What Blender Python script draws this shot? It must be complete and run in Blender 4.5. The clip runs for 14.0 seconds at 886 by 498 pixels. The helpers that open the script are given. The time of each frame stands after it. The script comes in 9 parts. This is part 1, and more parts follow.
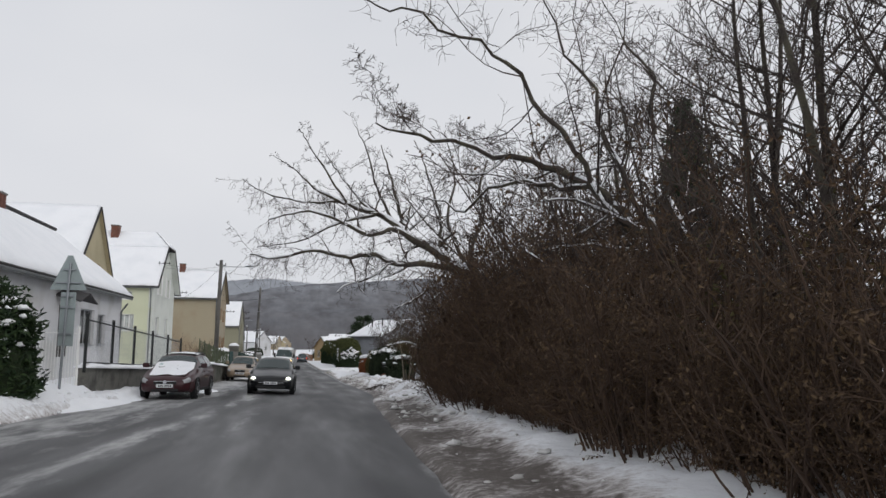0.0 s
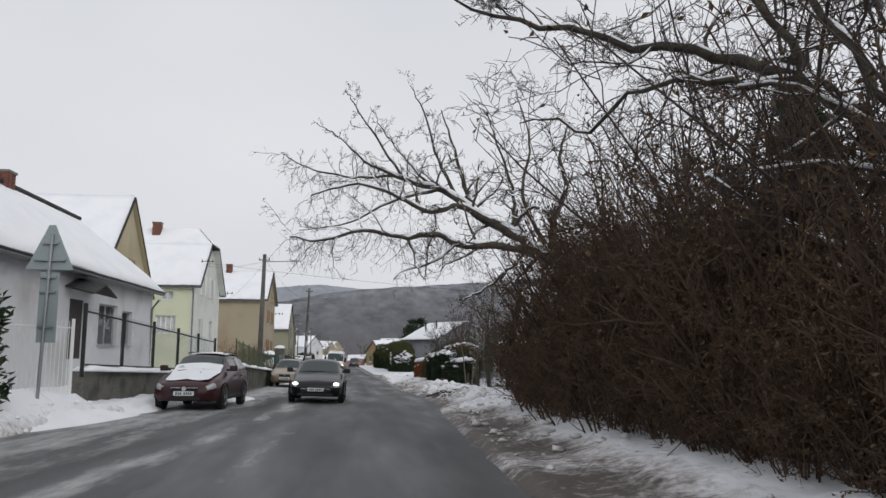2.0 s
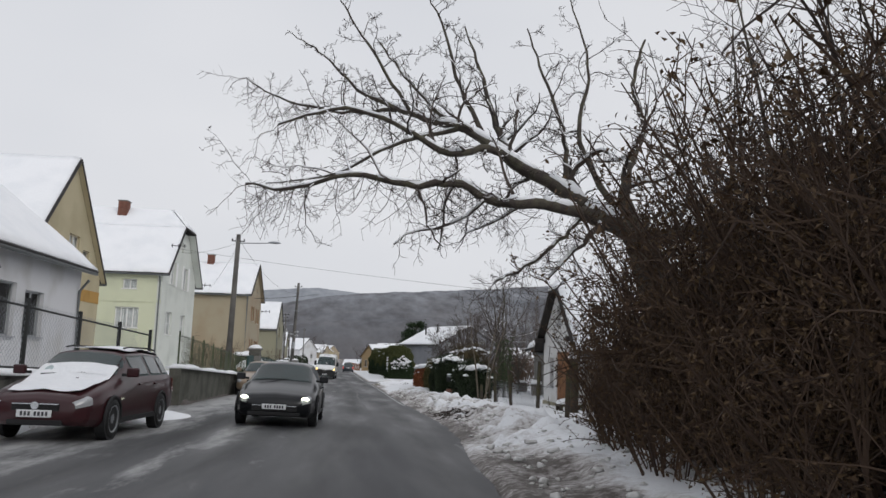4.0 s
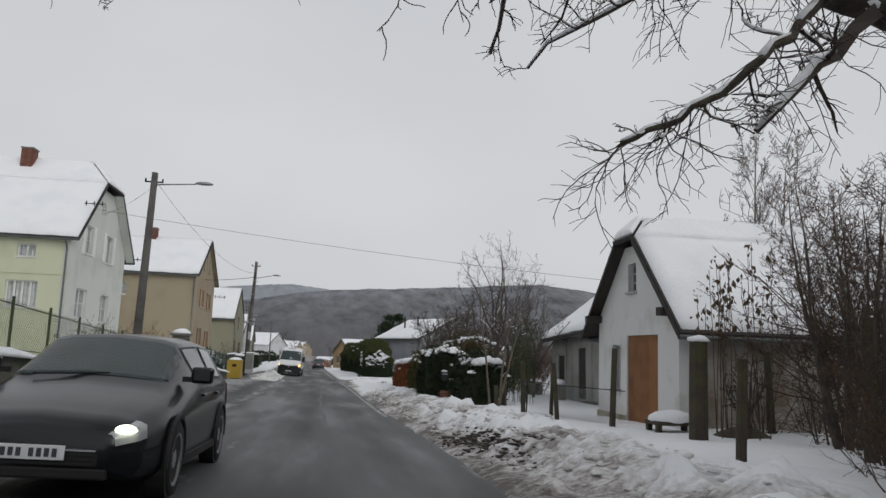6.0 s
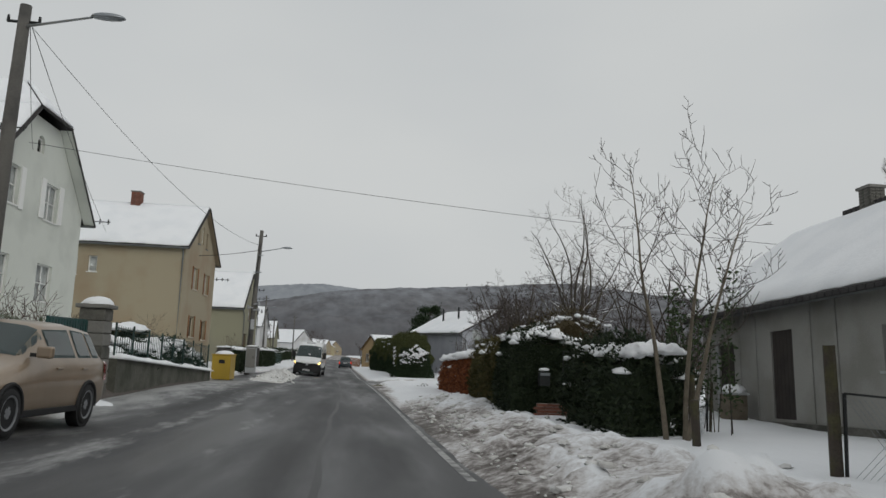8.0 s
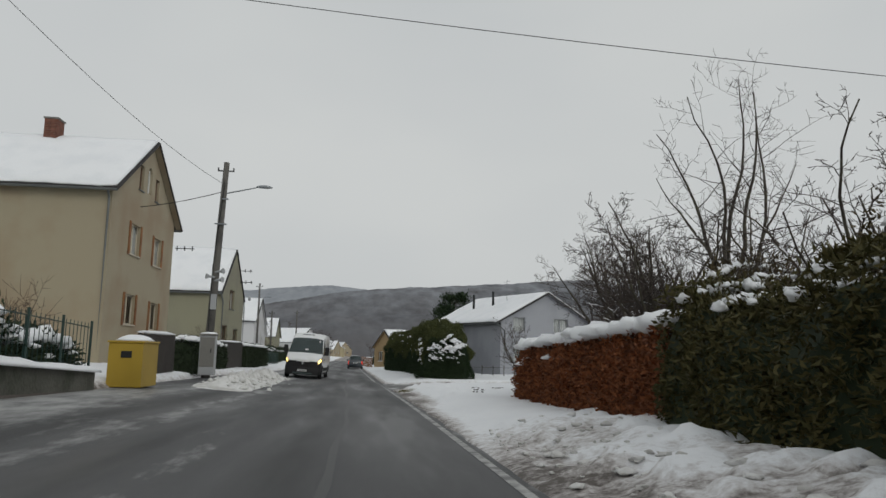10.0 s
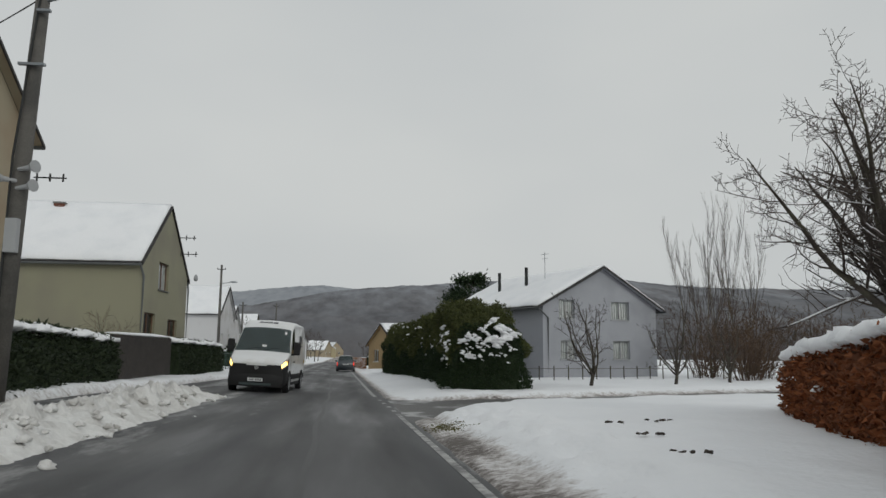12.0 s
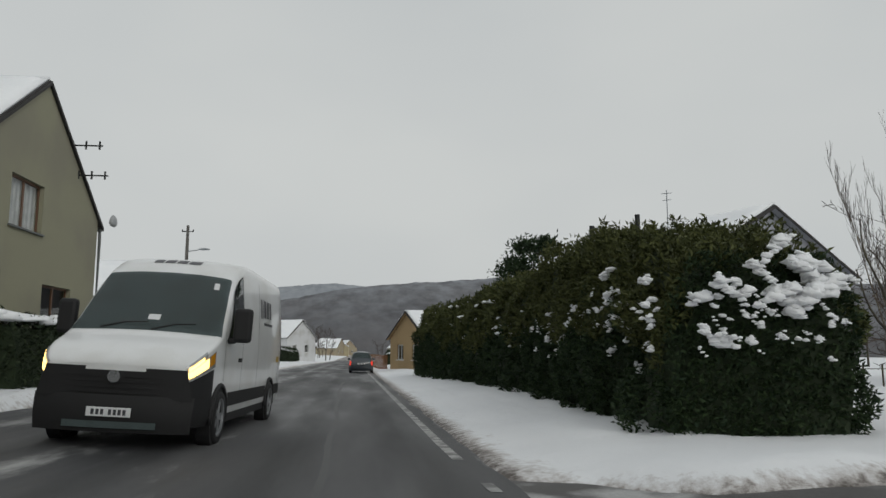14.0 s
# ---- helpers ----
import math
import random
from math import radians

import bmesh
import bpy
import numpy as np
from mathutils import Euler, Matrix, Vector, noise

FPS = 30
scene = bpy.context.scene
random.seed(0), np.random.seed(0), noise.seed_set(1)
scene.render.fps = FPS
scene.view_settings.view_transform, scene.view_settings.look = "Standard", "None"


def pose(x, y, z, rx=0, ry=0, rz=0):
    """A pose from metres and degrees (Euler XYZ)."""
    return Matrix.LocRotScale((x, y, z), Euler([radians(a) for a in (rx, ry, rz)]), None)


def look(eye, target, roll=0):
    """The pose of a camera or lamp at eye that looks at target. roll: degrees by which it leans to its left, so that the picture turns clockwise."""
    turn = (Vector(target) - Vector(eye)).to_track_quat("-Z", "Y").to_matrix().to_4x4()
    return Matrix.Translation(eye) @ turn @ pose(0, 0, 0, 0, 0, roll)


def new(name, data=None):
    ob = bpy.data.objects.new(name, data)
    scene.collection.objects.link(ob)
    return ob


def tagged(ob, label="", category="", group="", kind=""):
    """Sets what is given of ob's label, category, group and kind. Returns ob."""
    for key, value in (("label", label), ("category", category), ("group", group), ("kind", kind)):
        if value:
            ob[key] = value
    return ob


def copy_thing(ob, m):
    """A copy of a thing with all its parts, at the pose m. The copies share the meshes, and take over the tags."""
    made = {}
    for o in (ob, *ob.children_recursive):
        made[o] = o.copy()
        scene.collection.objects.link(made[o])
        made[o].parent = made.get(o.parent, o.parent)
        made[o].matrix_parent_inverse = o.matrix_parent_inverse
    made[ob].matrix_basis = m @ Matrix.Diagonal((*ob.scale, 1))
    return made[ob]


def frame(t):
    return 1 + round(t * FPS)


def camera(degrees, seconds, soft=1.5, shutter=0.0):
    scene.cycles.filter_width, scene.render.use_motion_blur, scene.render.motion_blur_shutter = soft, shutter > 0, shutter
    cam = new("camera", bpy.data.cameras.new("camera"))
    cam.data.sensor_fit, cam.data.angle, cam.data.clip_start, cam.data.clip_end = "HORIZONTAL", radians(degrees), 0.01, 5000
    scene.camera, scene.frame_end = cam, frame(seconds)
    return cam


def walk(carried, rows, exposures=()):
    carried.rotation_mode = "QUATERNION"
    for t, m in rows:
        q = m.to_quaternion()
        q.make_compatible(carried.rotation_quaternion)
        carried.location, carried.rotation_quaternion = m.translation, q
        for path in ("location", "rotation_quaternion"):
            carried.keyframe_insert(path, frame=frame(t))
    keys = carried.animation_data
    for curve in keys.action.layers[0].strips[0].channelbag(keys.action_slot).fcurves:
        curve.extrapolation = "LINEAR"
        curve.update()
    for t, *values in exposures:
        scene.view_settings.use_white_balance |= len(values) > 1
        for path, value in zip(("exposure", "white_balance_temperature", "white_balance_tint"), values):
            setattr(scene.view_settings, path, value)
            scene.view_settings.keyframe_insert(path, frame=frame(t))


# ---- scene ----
cam = camera(62.0, 14.0)
PATH = [
    (0, (0.423, -1.442, 0.831), (0.801, 0.506, 1.081), 0.4),
    (0.5, (0.476, -0.699, 0.795), (0.836, 1.252, 1.048), 0.4),
    (1, (0.538, 0.486, 0.758), (0.866, 2.442, 1.014), 0.3),
    (1.5, (0.545, 2.02, 0.687), (0.835, 3.982, 0.945), 0.3),
    (2, (0.515, 3.783, 0.586), (0.76, 5.75, 0.848), 0.1),
    (2.5, (0.566, 5.586, 0.527), (0.79, 7.555, 0.795), 0.1),
    (5, (1.245, 16.72, 0.317), (1.509, 18.682, 0.601), 2.3),
    (5.5, (1.373, 19.565, 0.191), (1.645, 21.526, 0.472), 2.1),
    (6, (1.565, 22.38, 0.039), (1.875, 24.336, 0.318), 2.1),
    (6.5, (1.813, 25.484, -0.085), (2.118, 27.441, 0.193), 2.3),
    (7, (1.991, 28.583, -0.188), (2.247, 30.548, 0.086), 2.2),
    (7.5, (2.016, 31.95, -0.282), (2.252, 33.916, -0.005), 2.2),
    (8, (2.044, 35.335, -0.37), (2.275, 37.302, -0.094), 2.2),
    (8.5, (2.096, 39.109, -0.53), (2.318, 41.077, -0.253), 1.9),
    (9, (1.99, 42.925, -0.712), (2.19, 44.895, -0.434), 1.7),
    (11.5, (2.013, 62.643, -1.08), (2.246, 64.61, -0.805), 0.5),
    (12, (2.057, 66.961, -1.125), (2.29, 68.928, -0.85), 0.4),
    (12.5, (1.953, 71.311, -1.197), (2.179, 73.278, -0.921), 0.4),
    (13, (1.912, 75.701, -1.34), (2.126, 77.669, -1.059), 0.3),
    (13.5, (1.823, 80.063, -1.414), (2.035, 82.032, -1.136), 0.3),
    (14, (1.7, 84.35, -1.4), (1.9, 86.32, -1.13), 0.1),
]
walk(cam, [(t, look(eye, target, roll)) for t, eye, target, roll in PATH],
     [(0, 0.34, 6450, 11), (5.3, 0.34, 6450, 11), (6.4, 0.02, 6550, 8), (9, 0.0, 6600, 6), (14, 0.0, 6620, 5)])

# ---- world and light: a winter day under an even cloud cover ----
world = bpy.data.worlds.new("winter_sky")
scene.world = world
world.use_nodes = True
wn, wl = world.node_tree.nodes, world.node_tree.links
wn.clear()
sky = wn.new("ShaderNodeTexSky")
sky.sky_type, sky.sun_disc = "NISHITA", False
sky.sun_elevation, sky.sun_rotation = radians(24), radians(150)
sky.air_density, sky.dust_density, sky.ozone_density = 1.0, 6.0, 1.0
grey = wn.new("ShaderNodeHueSaturation")
grey.inputs["Saturation"].default_value = 0.15
grey.inputs["Value"].default_value = 0.07
wl.new(sky.outputs[0], grey.inputs["Color"])
coord = wn.new("ShaderNodeTexCoord")
cloud = wn.new("ShaderNodeTexNoise")
cloud.inputs["Scale"].default_value, cloud.inputs["Detail"].default_value = 1.5, 3.0
stretch = wn.new("ShaderNodeMapping")
stretch.inputs["Scale"].default_value = (1.0, 1.0, 2.0)
wl.new(coord.outputs["Generated"], stretch.inputs["Vector"])
wl.new(stretch.outputs[0], cloud.inputs["Vector"])
ramp = wn.new("ShaderNodeValToRGB")
ramp.color_ramp.elements[0].position, ramp.color_ramp.elements[0].color = 0.3, (0.535, 0.555, 0.59, 1)
ramp.color_ramp.elements[1].position, ramp.color_ramp.elements[1].color = 0.7, (0.625, 0.635, 0.655, 1)
wl.new(cloud.outputs["Fac"], ramp.inputs["Fac"])
cover = wn.new("ShaderNodeMixRGB")
cover.inputs["Fac"].default_value = 0.9
wl.new(grey.outputs[0], cover.inputs["Color1"])
wl.new(ramp.outputs[0], cover.inputs["Color2"])
back = wn.new("ShaderNodeBackground")
back.inputs["Strength"].default_value = 1.0
wl.new(cover.outputs[0], back.inputs["Color"])
wl.new(back.outputs[0], wn.new("ShaderNodeOutputWorld").inputs["Surface"])

sun_data = bpy.data.lights.new("sun", "SUN")
sun_data.energy, sun_data.angle, sun_data.color = 0.5, radians(25), (1.0, 0.97, 0.93)
sun = new("sun", sun_data)
sun.matrix_world = look((60, -60, 60), (0, 40, 0))

# ---- materials ----
def material(name, base, rough=0.8, metal=0.0, var=0.25, scale=6.0, fine=60.0, bump=0.15, second=None, mix=(0.45, 0.65), spec=0.5, coat=0.0, per_piece=0.0, trans=0.0, distance=0.02):
    """A surface with variation at two scales: broad patches towards a second colour and a fine grain in colour and relief."""
    m = bpy.data.materials.new(name)
    m.use_nodes = True
    n, l = m.node_tree.nodes, m.node_tree.links
    b = n["Principled BSDF"]
    b.inputs["Roughness"].default_value, b.inputs["Metallic"].default_value = rough, metal
    b.inputs["Specular IOR Level"].default_value = spec
    b.inputs["Coat Weight"].default_value = coat
    b.inputs["Transmission Weight"].default_value = trans
    base = (*base, 1) if len(base) == 3 else base
    if second is None:
        second = tuple(c * (1 - var) for c in base[:3])
    co = n.new("ShaderNodeTexCoord")
    big = n.new("ShaderNodeTexNoise")
    big.inputs["Scale"].default_value, big.inputs["Detail"].default_value = scale / 10, 6.0
    l.new(co.outputs["Object"], big.inputs["Vector"])
    r = n.new("ShaderNodeMapRange")
    r.inputs["From Min"].default_value, r.inputs["From Max"].default_value = mix
    l.new(big.outputs["Fac"], r.inputs["Value"])
    mx = n.new("ShaderNodeMixRGB")
    mx.inputs["Color1"].default_value, mx.inputs["Color2"].default_value = base, (*second[:3], 1)
    l.new(r.outputs[0], mx.inputs["Fac"])
    small = n.new("ShaderNodeTexNoise")
    small.inputs["Scale"].default_value, small.inputs["Detail"].default_value = fine, 3.0
    l.new(co.outputs["Object"], small.inputs["Vector"])
    g = n.new("ShaderNodeMapRange")
    g.inputs["From Min"].default_value, g.inputs["From Max"].default_value = 0.25, 0.75
    g.inputs["To Min"].default_value, g.inputs["To Max"].default_value = 1 - var * 0.6, 1 + var * 0.4
    l.new(small.outputs["Fac"], g.inputs["Value"])
    mul = n.new("ShaderNodeVectorMath")
    mul.operation = "SCALE"
    l.new(mx.outputs[0], mul.inputs[0])
    if per_piece:
        info = n.new("ShaderNodeObjectInfo")
        pr = n.new("ShaderNodeMapRange")
        pr.inputs["To Min"].default_value, pr.inputs["To Max"].default_value = 1 - per_piece, 1 + per_piece
        l.new(info.outputs["Random"], pr.inputs["Value"])
        mm = n.new("ShaderNodeMath")
        mm.operation = "MULTIPLY"
        l.new(pr.outputs[0], mm.inputs[0])
        l.new(g.outputs[0], mm.inputs[1])
        l.new(mm.outputs[0], mul.inputs["Scale"])
    else:
        l.new(g.outputs[0], mul.inputs["Scale"])
    l.new(mul.outputs[0], b.inputs["Base Color"])
    if bump:
        bp = n.new("ShaderNodeBump")
        bp.inputs["Strength"].default_value, bp.inputs["Distance"].default_value = bump, distance
        l.new(small.outputs["Fac"], bp.inputs["Height"])
        l.new(bp.outputs[0], b.inputs["Normal"])
    return m


def leafy(name, base, other, rough=0.7):
    """Leaves and twigs: each island takes its own tone."""
    m = bpy.data.materials.new(name)
    m.use_nodes = True
    n, l = m.node_tree.nodes, m.node_tree.links
    b = n["Principled BSDF"]
    b.inputs["Roughness"].default_value = rough
    b.inputs["Specular IOR Level"].default_value = 0.25
    geo = n.new("ShaderNodeNewGeometry")
    mx = n.new("ShaderNodeMixRGB")
    mx.inputs["Color1"].default_value, mx.inputs["Color2"].default_value = (*base, 1), (*other, 1)
    l.new(geo.outputs["Random Per Island"], mx.inputs["Fac"])
    l.new(mx.outputs[0], b.inputs["Base Color"])
    return m


SNOW = material("snow", (0.88, 0.89, 0.91), 0.65, var=0.05, scale=8, fine=14, bump=0.3, second=(0.83, 0.845, 0.87), spec=0.3, distance=0.04)
GREY_SNOW = material("ploughed_grey_snow", (0.74, 0.735, 0.72), 0.7, var=0.18, scale=14, fine=12, bump=0.7, second=(0.50, 0.485, 0.46), mix=(0.45, 0.7), spec=0.3, distance=0.06)
WHITE_PLASTER = material("white_plaster", (0.62, 0.62, 0.63), 0.9, var=0.12, scale=6, fine=40, bump=0.25, second=(0.46, 0.45, 0.43), mix=(0.5, 0.75))
GREEN_PLASTER = material("pale_green_plaster", (0.60, 0.62, 0.45), 0.9, var=0.1, scale=5, fine=40, bump=0.2, second=(0.53, 0.55, 0.40))
PALE_PLASTER = material("pale_plaster", (0.63, 0.65, 0.60), 0.9, var=0.12, scale=5, fine=40, bump=0.2, second=(0.48, 0.50, 0.46), mix=(0.5, 0.8))
BEIGE_PLASTER = material("beige_plaster", (0.36, 0.312, 0.222), 0.9, var=0.12, scale=4, fine=45, bump=0.2, second=(0.32, 0.25, 0.17))
YELLOW_PLASTER = material("yellow_plaster", (0.47, 0.41, 0.27), 0.9, var=0.12, scale=4, fine=45, bump=0.2, second=(0.40, 0.345, 0.22))
GREY_PLASTER = material("grey_plaster", (0.285, 0.275, 0.195), 0.9, var=0.1, scale=4, fine=45, bump=0.2, second=(0.25, 0.237, 0.18))
LILAC_PLASTER = material("cool_grey_plaster", (0.345, 0.355, 0.385), 0.9, var=0.1, scale=4, fine=45, bump=0.2, second=(0.29, 0.30, 0.325))
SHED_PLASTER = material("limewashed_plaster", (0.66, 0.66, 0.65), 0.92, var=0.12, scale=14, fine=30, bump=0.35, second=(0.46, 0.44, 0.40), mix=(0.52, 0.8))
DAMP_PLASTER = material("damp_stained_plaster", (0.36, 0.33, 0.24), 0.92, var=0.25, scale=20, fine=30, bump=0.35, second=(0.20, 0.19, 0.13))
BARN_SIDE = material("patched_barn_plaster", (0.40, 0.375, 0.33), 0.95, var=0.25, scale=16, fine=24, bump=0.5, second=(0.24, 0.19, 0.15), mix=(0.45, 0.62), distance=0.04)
TAN_PLASTER = material("tan_plaster", (0.40, 0.285, 0.15), 0.9, var=0.15, scale=6, fine=40, bump=0.2)
OCHRE = material("ochre_paint", (0.42, 0.24, 0.06), 0.9, var=0.2, scale=10)
CONCRETE = material("concrete", (0.20, 0.195, 0.18), 0.9, var=0.25, scale=10, fine=35, bump=0.3, second=(0.17, 0.165, 0.155))
POLE_CONCRETE = material("weathered_pole_concrete", (0.125, 0.118, 0.108), 0.9, var=0.3, scale=16, fine=35, bump=0.3, second=(0.075, 0.072, 0.068))
RETAINING = material("damp_mossy_render", (0.115, 0.112, 0.095), 0.95, var=0.35, scale=14, fine=16, bump=0.6, second=(0.06, 0.064, 0.048), mix=(0.4, 0.65), distance=0.04)
DIRT = material("thawed_dirt", (0.075, 0.06, 0.05), 0.95, var=0.4, scale=40, fine=30, bump=0.6)
WALL_STONE = material("dark_masonry", (0.14, 0.135, 0.12), 0.95, var=0.35, scale=20, fine=22, bump=0.6, second=(0.065, 0.065, 0.055), distance=0.04)
BRICK = material("red_brick", (0.19, 0.08, 0.055), 0.9, var=0.3, scale=30, fine=35, bump=0.4, per_piece=0.25)
MORTAR = material("mortar", (0.36, 0.34, 0.31), 0.95, var=0.2)
DARK_WOOD = material("dark_stained_wood", (0.035, 0.028, 0.024), 0.75, var=0.3, scale=20, fine=50, bump=0.3)
DOOR_WOOD = material("orange_brown_boards", (0.27, 0.115, 0.035), 0.7, var=0.3, scale=16, fine=40, bump=0.3, second=(0.19, 0.075, 0.025), per_piece=0.12)
POST_WOOD = material("weathered_post_wood", (0.055, 0.044, 0.034), 0.9, var=0.4, scale=30, fine=40, bump=0.5, second=(0.075, 0.072, 0.03))
METAL_DARK = material("dark_iron", (0.03, 0.032, 0.032), 0.6, metal=0.5, var=0.3, bump=0.1)
MOSS_METAL = material("weathered_green_steel", (0.055, 0.075, 0.030), 0.6, var=0.3, bump=0.1)
METAL_GREY = material("galvanised_steel", (0.30, 0.32, 0.34), 0.45, metal=0.8, var=0.2, bump=0.05)
GREEN_METAL = material("dark_green_painted_steel", (0.008, 0.036, 0.030), 0.5, var=0.2, bump=0.05)
GUTTER = material("zinc_gutter", (0.16, 0.17, 0.17), 0.5, metal=0.6, var=0.2, bump=0.05)
ROOF_DARK = material("dark_roof_tiles", (0.045, 0.042, 0.042), 0.85, var=0.3, scale=20, fine=30, bump=0.4)
WHITE_PAINT = material("white_window_paint", (0.78, 0.78, 0.76), 0.5, var=0.06, bump=0.03)
BROWN_PAINT = material("brown_window_paint", (0.16, 0.085, 0.05), 0.5, var=0.15, bump=0.03)
GREY_PAINT = material("grey_paint", (0.36, 0.37, 0.38), 0.5, var=0.1, bump=0.03)
CREAM_PAINT = material("cream_window_paint", (0.62, 0.56, 0.45), 0.5, var=0.1, bump=0.03)
CURTAIN = material("net_curtain", (0.62, 0.62, 0.62), 0.9, var=0.2, scale=30, fine=30)
# the shade of unlit rooms is put into this base colour
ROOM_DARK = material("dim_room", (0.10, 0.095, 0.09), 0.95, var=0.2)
YELLOW_PAINT = material("yellow_painted_steel", (0.42, 0.28, 0.03), 0.5, var=0.15, bump=0.05)
BARK = material("dark_bark", (0.058, 0.047, 0.040), 0.95, var=0.45, scale=40, fine=35, bump=0.8, second=(0.095, 0.088, 0.06))
PALE_BARK = material("pale_bark", (0.16, 0.135, 0.10), 0.95, var=0.35, scale=40, fine=35, bump=0.5)
TWIG = leafy("bare_twigs", (0.036, 0.029, 0.027), (0.082, 0.064, 0.054))
BROWN_TWIG = leafy("brown_thicket_twigs", (0.046, 0.029, 0.021), (0.100, 0.064, 0.043))
DRY_LEAF = leafy("dry_brown_leaves", (0.075, 0.045, 0.026), (0.13, 0.085, 0.045))
BEECH_LEAF = leafy("rust_brown_beech_leaves", (0.10, 0.035, 0.016), (0.30, 0.105, 0.04))
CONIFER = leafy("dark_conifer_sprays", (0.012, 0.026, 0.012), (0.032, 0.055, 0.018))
# upper sprays: olive growth, with light from above put into their tone
CONIFER_TOP = leafy("lit_olive_conifer_sprays", (0.04, 0.05, 0.016), (0.10, 0.11, 0.035))
HEDGE_DARK = leafy("deep_green_hedge_sprays", (0.012, 0.021, 0.011), (0.032, 0.046, 0.02))
BRUSH_LEAF = leafy("brown_olive_brush", (0.045, 0.034, 0.018), (0.10, 0.078, 0.038))
HEDGE_GREEN = leafy("mid_green_leaves", (0.022, 0.040, 0.014), (0.055, 0.085, 0.03))
OLIVE_LEAF = leafy("olive_hedge_leaves", (0.045, 0.045, 0.014), (0.10, 0.085, 0.03))
GRASS_DRY = leafy("winter_grass", (0.09, 0.10, 0.03), (0.17, 0.14, 0.06))
RUBBER = material("tyre_rubber", (0.016, 0.016, 0.017), 0.85, var=0.3, bump=0.2)
RIM = material("alloy_rim", (0.42, 0.43, 0.45), 0.4, metal=0.8, var=0.2, bump=0.03)
PLASTIC = material("black_plastic", (0.010, 0.010, 0.011), 0.7, var=0.2, bump=0.05)
PLATE = material("white_plate", (0.72, 0.73, 0.74), 0.5, var=0.05, bump=0.0)
PLATE_INK = material("plate_ink", (0.05, 0.05, 0.06), 0.6, var=0.05, bump=0.0)
# behind car glass, this teal holds cabin shade and reflected sky in its colour
DIM_TEAL = material("dim_teal_fill", (0.060, 0.082, 0.084), 0.8, var=0.3, scale=20, bump=0.0)
CHROME = material("chrome", (0.62, 0.63, 0.65), 0.2, metal=1.0, var=0.1, bump=0.0)
RED_PAINT = material("dark_red_car_paint", (0.040, 0.008, 0.011), 0.4, var=0.15, scale=10, spec=0.3, coat=0.35, bump=0.0)
GOLD_PAINT = material("beige_gold_car_paint", (0.31, 0.235, 0.165), 0.4, metal=0.25, var=0.12, scale=10, coat=0.6, bump=0.0, second=(0.25, 0.19, 0.135))
BLACK_PAINT = material("black_car_paint", (0.006, 0.007, 0.009), 0.3, var=0.15, spec=0.3, coat=0.3, bump=0.0)
SLATE_PAINT = material("slate_grey_car_paint", (0.035, 0.045, 0.055), 0.35, var=0.15, coat=0.8, bump=0.0)
VAN_PAINT = material("white_van_paint", (0.74, 0.75, 0.76), 0.35, var=0.06, scale=10, coat=0.5, bump=0.0, second=(0.64, 0.64, 0.63))
LOGO_GREY = material("dark_grey_decal", (0.06, 0.06, 0.07), 0.5, var=0.05, bump=0.0)
LENS_GLASS = material("headlamp_glass", (0.36, 0.37, 0.38), 0.1, var=0.1, bump=0.0, coat=1.0)
LENS_RED = material("red_lamp_lens", (0.35, 0.01, 0.01), 0.2, var=0.1, bump=0.0, coat=1.0)
SIGN_BACK = material("sign_back_aluminium", (0.30, 0.35, 0.35), 0.55, metal=0.35, var=0.2, bump=0.03)


def glowing(name, colour, strength):
    m = bpy.data.materials.new(name)
    m.use_nodes = True
    b = m.node_tree.nodes["Principled BSDF"]
    b.inputs["Base Color"].default_value = (*colour, 1)
    b.inputs["Emission Color"].default_value = (*colour, 1)
    b.inputs["Emission Strength"].default_value = strength
    return m


INDICATOR = material("amber_lens", (0.75, 0.32, 0.02), 0.2, var=0.1, bump=0.0, coat=1.0)
HEADLIGHT = glowing("lit_headlamp", (1.0, 0.66, 0.20), 3.0)
HEADLIGHT_PALE = glowing("lit_pale_headlamp", (0.95, 1.0, 0.75), 6.0)
TAIL_LIT = glowing("lit_tail_lamp", (1.0, 0.05, 0.02), 0.5)


def glass(name, tint):
    m = bpy.data.materials.new(name)
    m.use_nodes = True
    b = m.node_tree.nodes["Principled BSDF"]
    b.inputs["Base Color"].default_value = (*tint, 1)
    b.inputs["Roughness"].default_value = 0.03
    b.inputs["IOR"].default_value = 1.3
    b.inputs["Transmission Weight"].default_value = 1.0
    return m


PANE = glass("window_glass", (0.75, 0.8, 0.8))
CAR_GLASS = glass("tinted_car_glass", (0.38, 0.50, 0.51))
CAR_GLASS.node_tree.nodes["Principled BSDF"].inputs["IOR"].default_value = 1.5


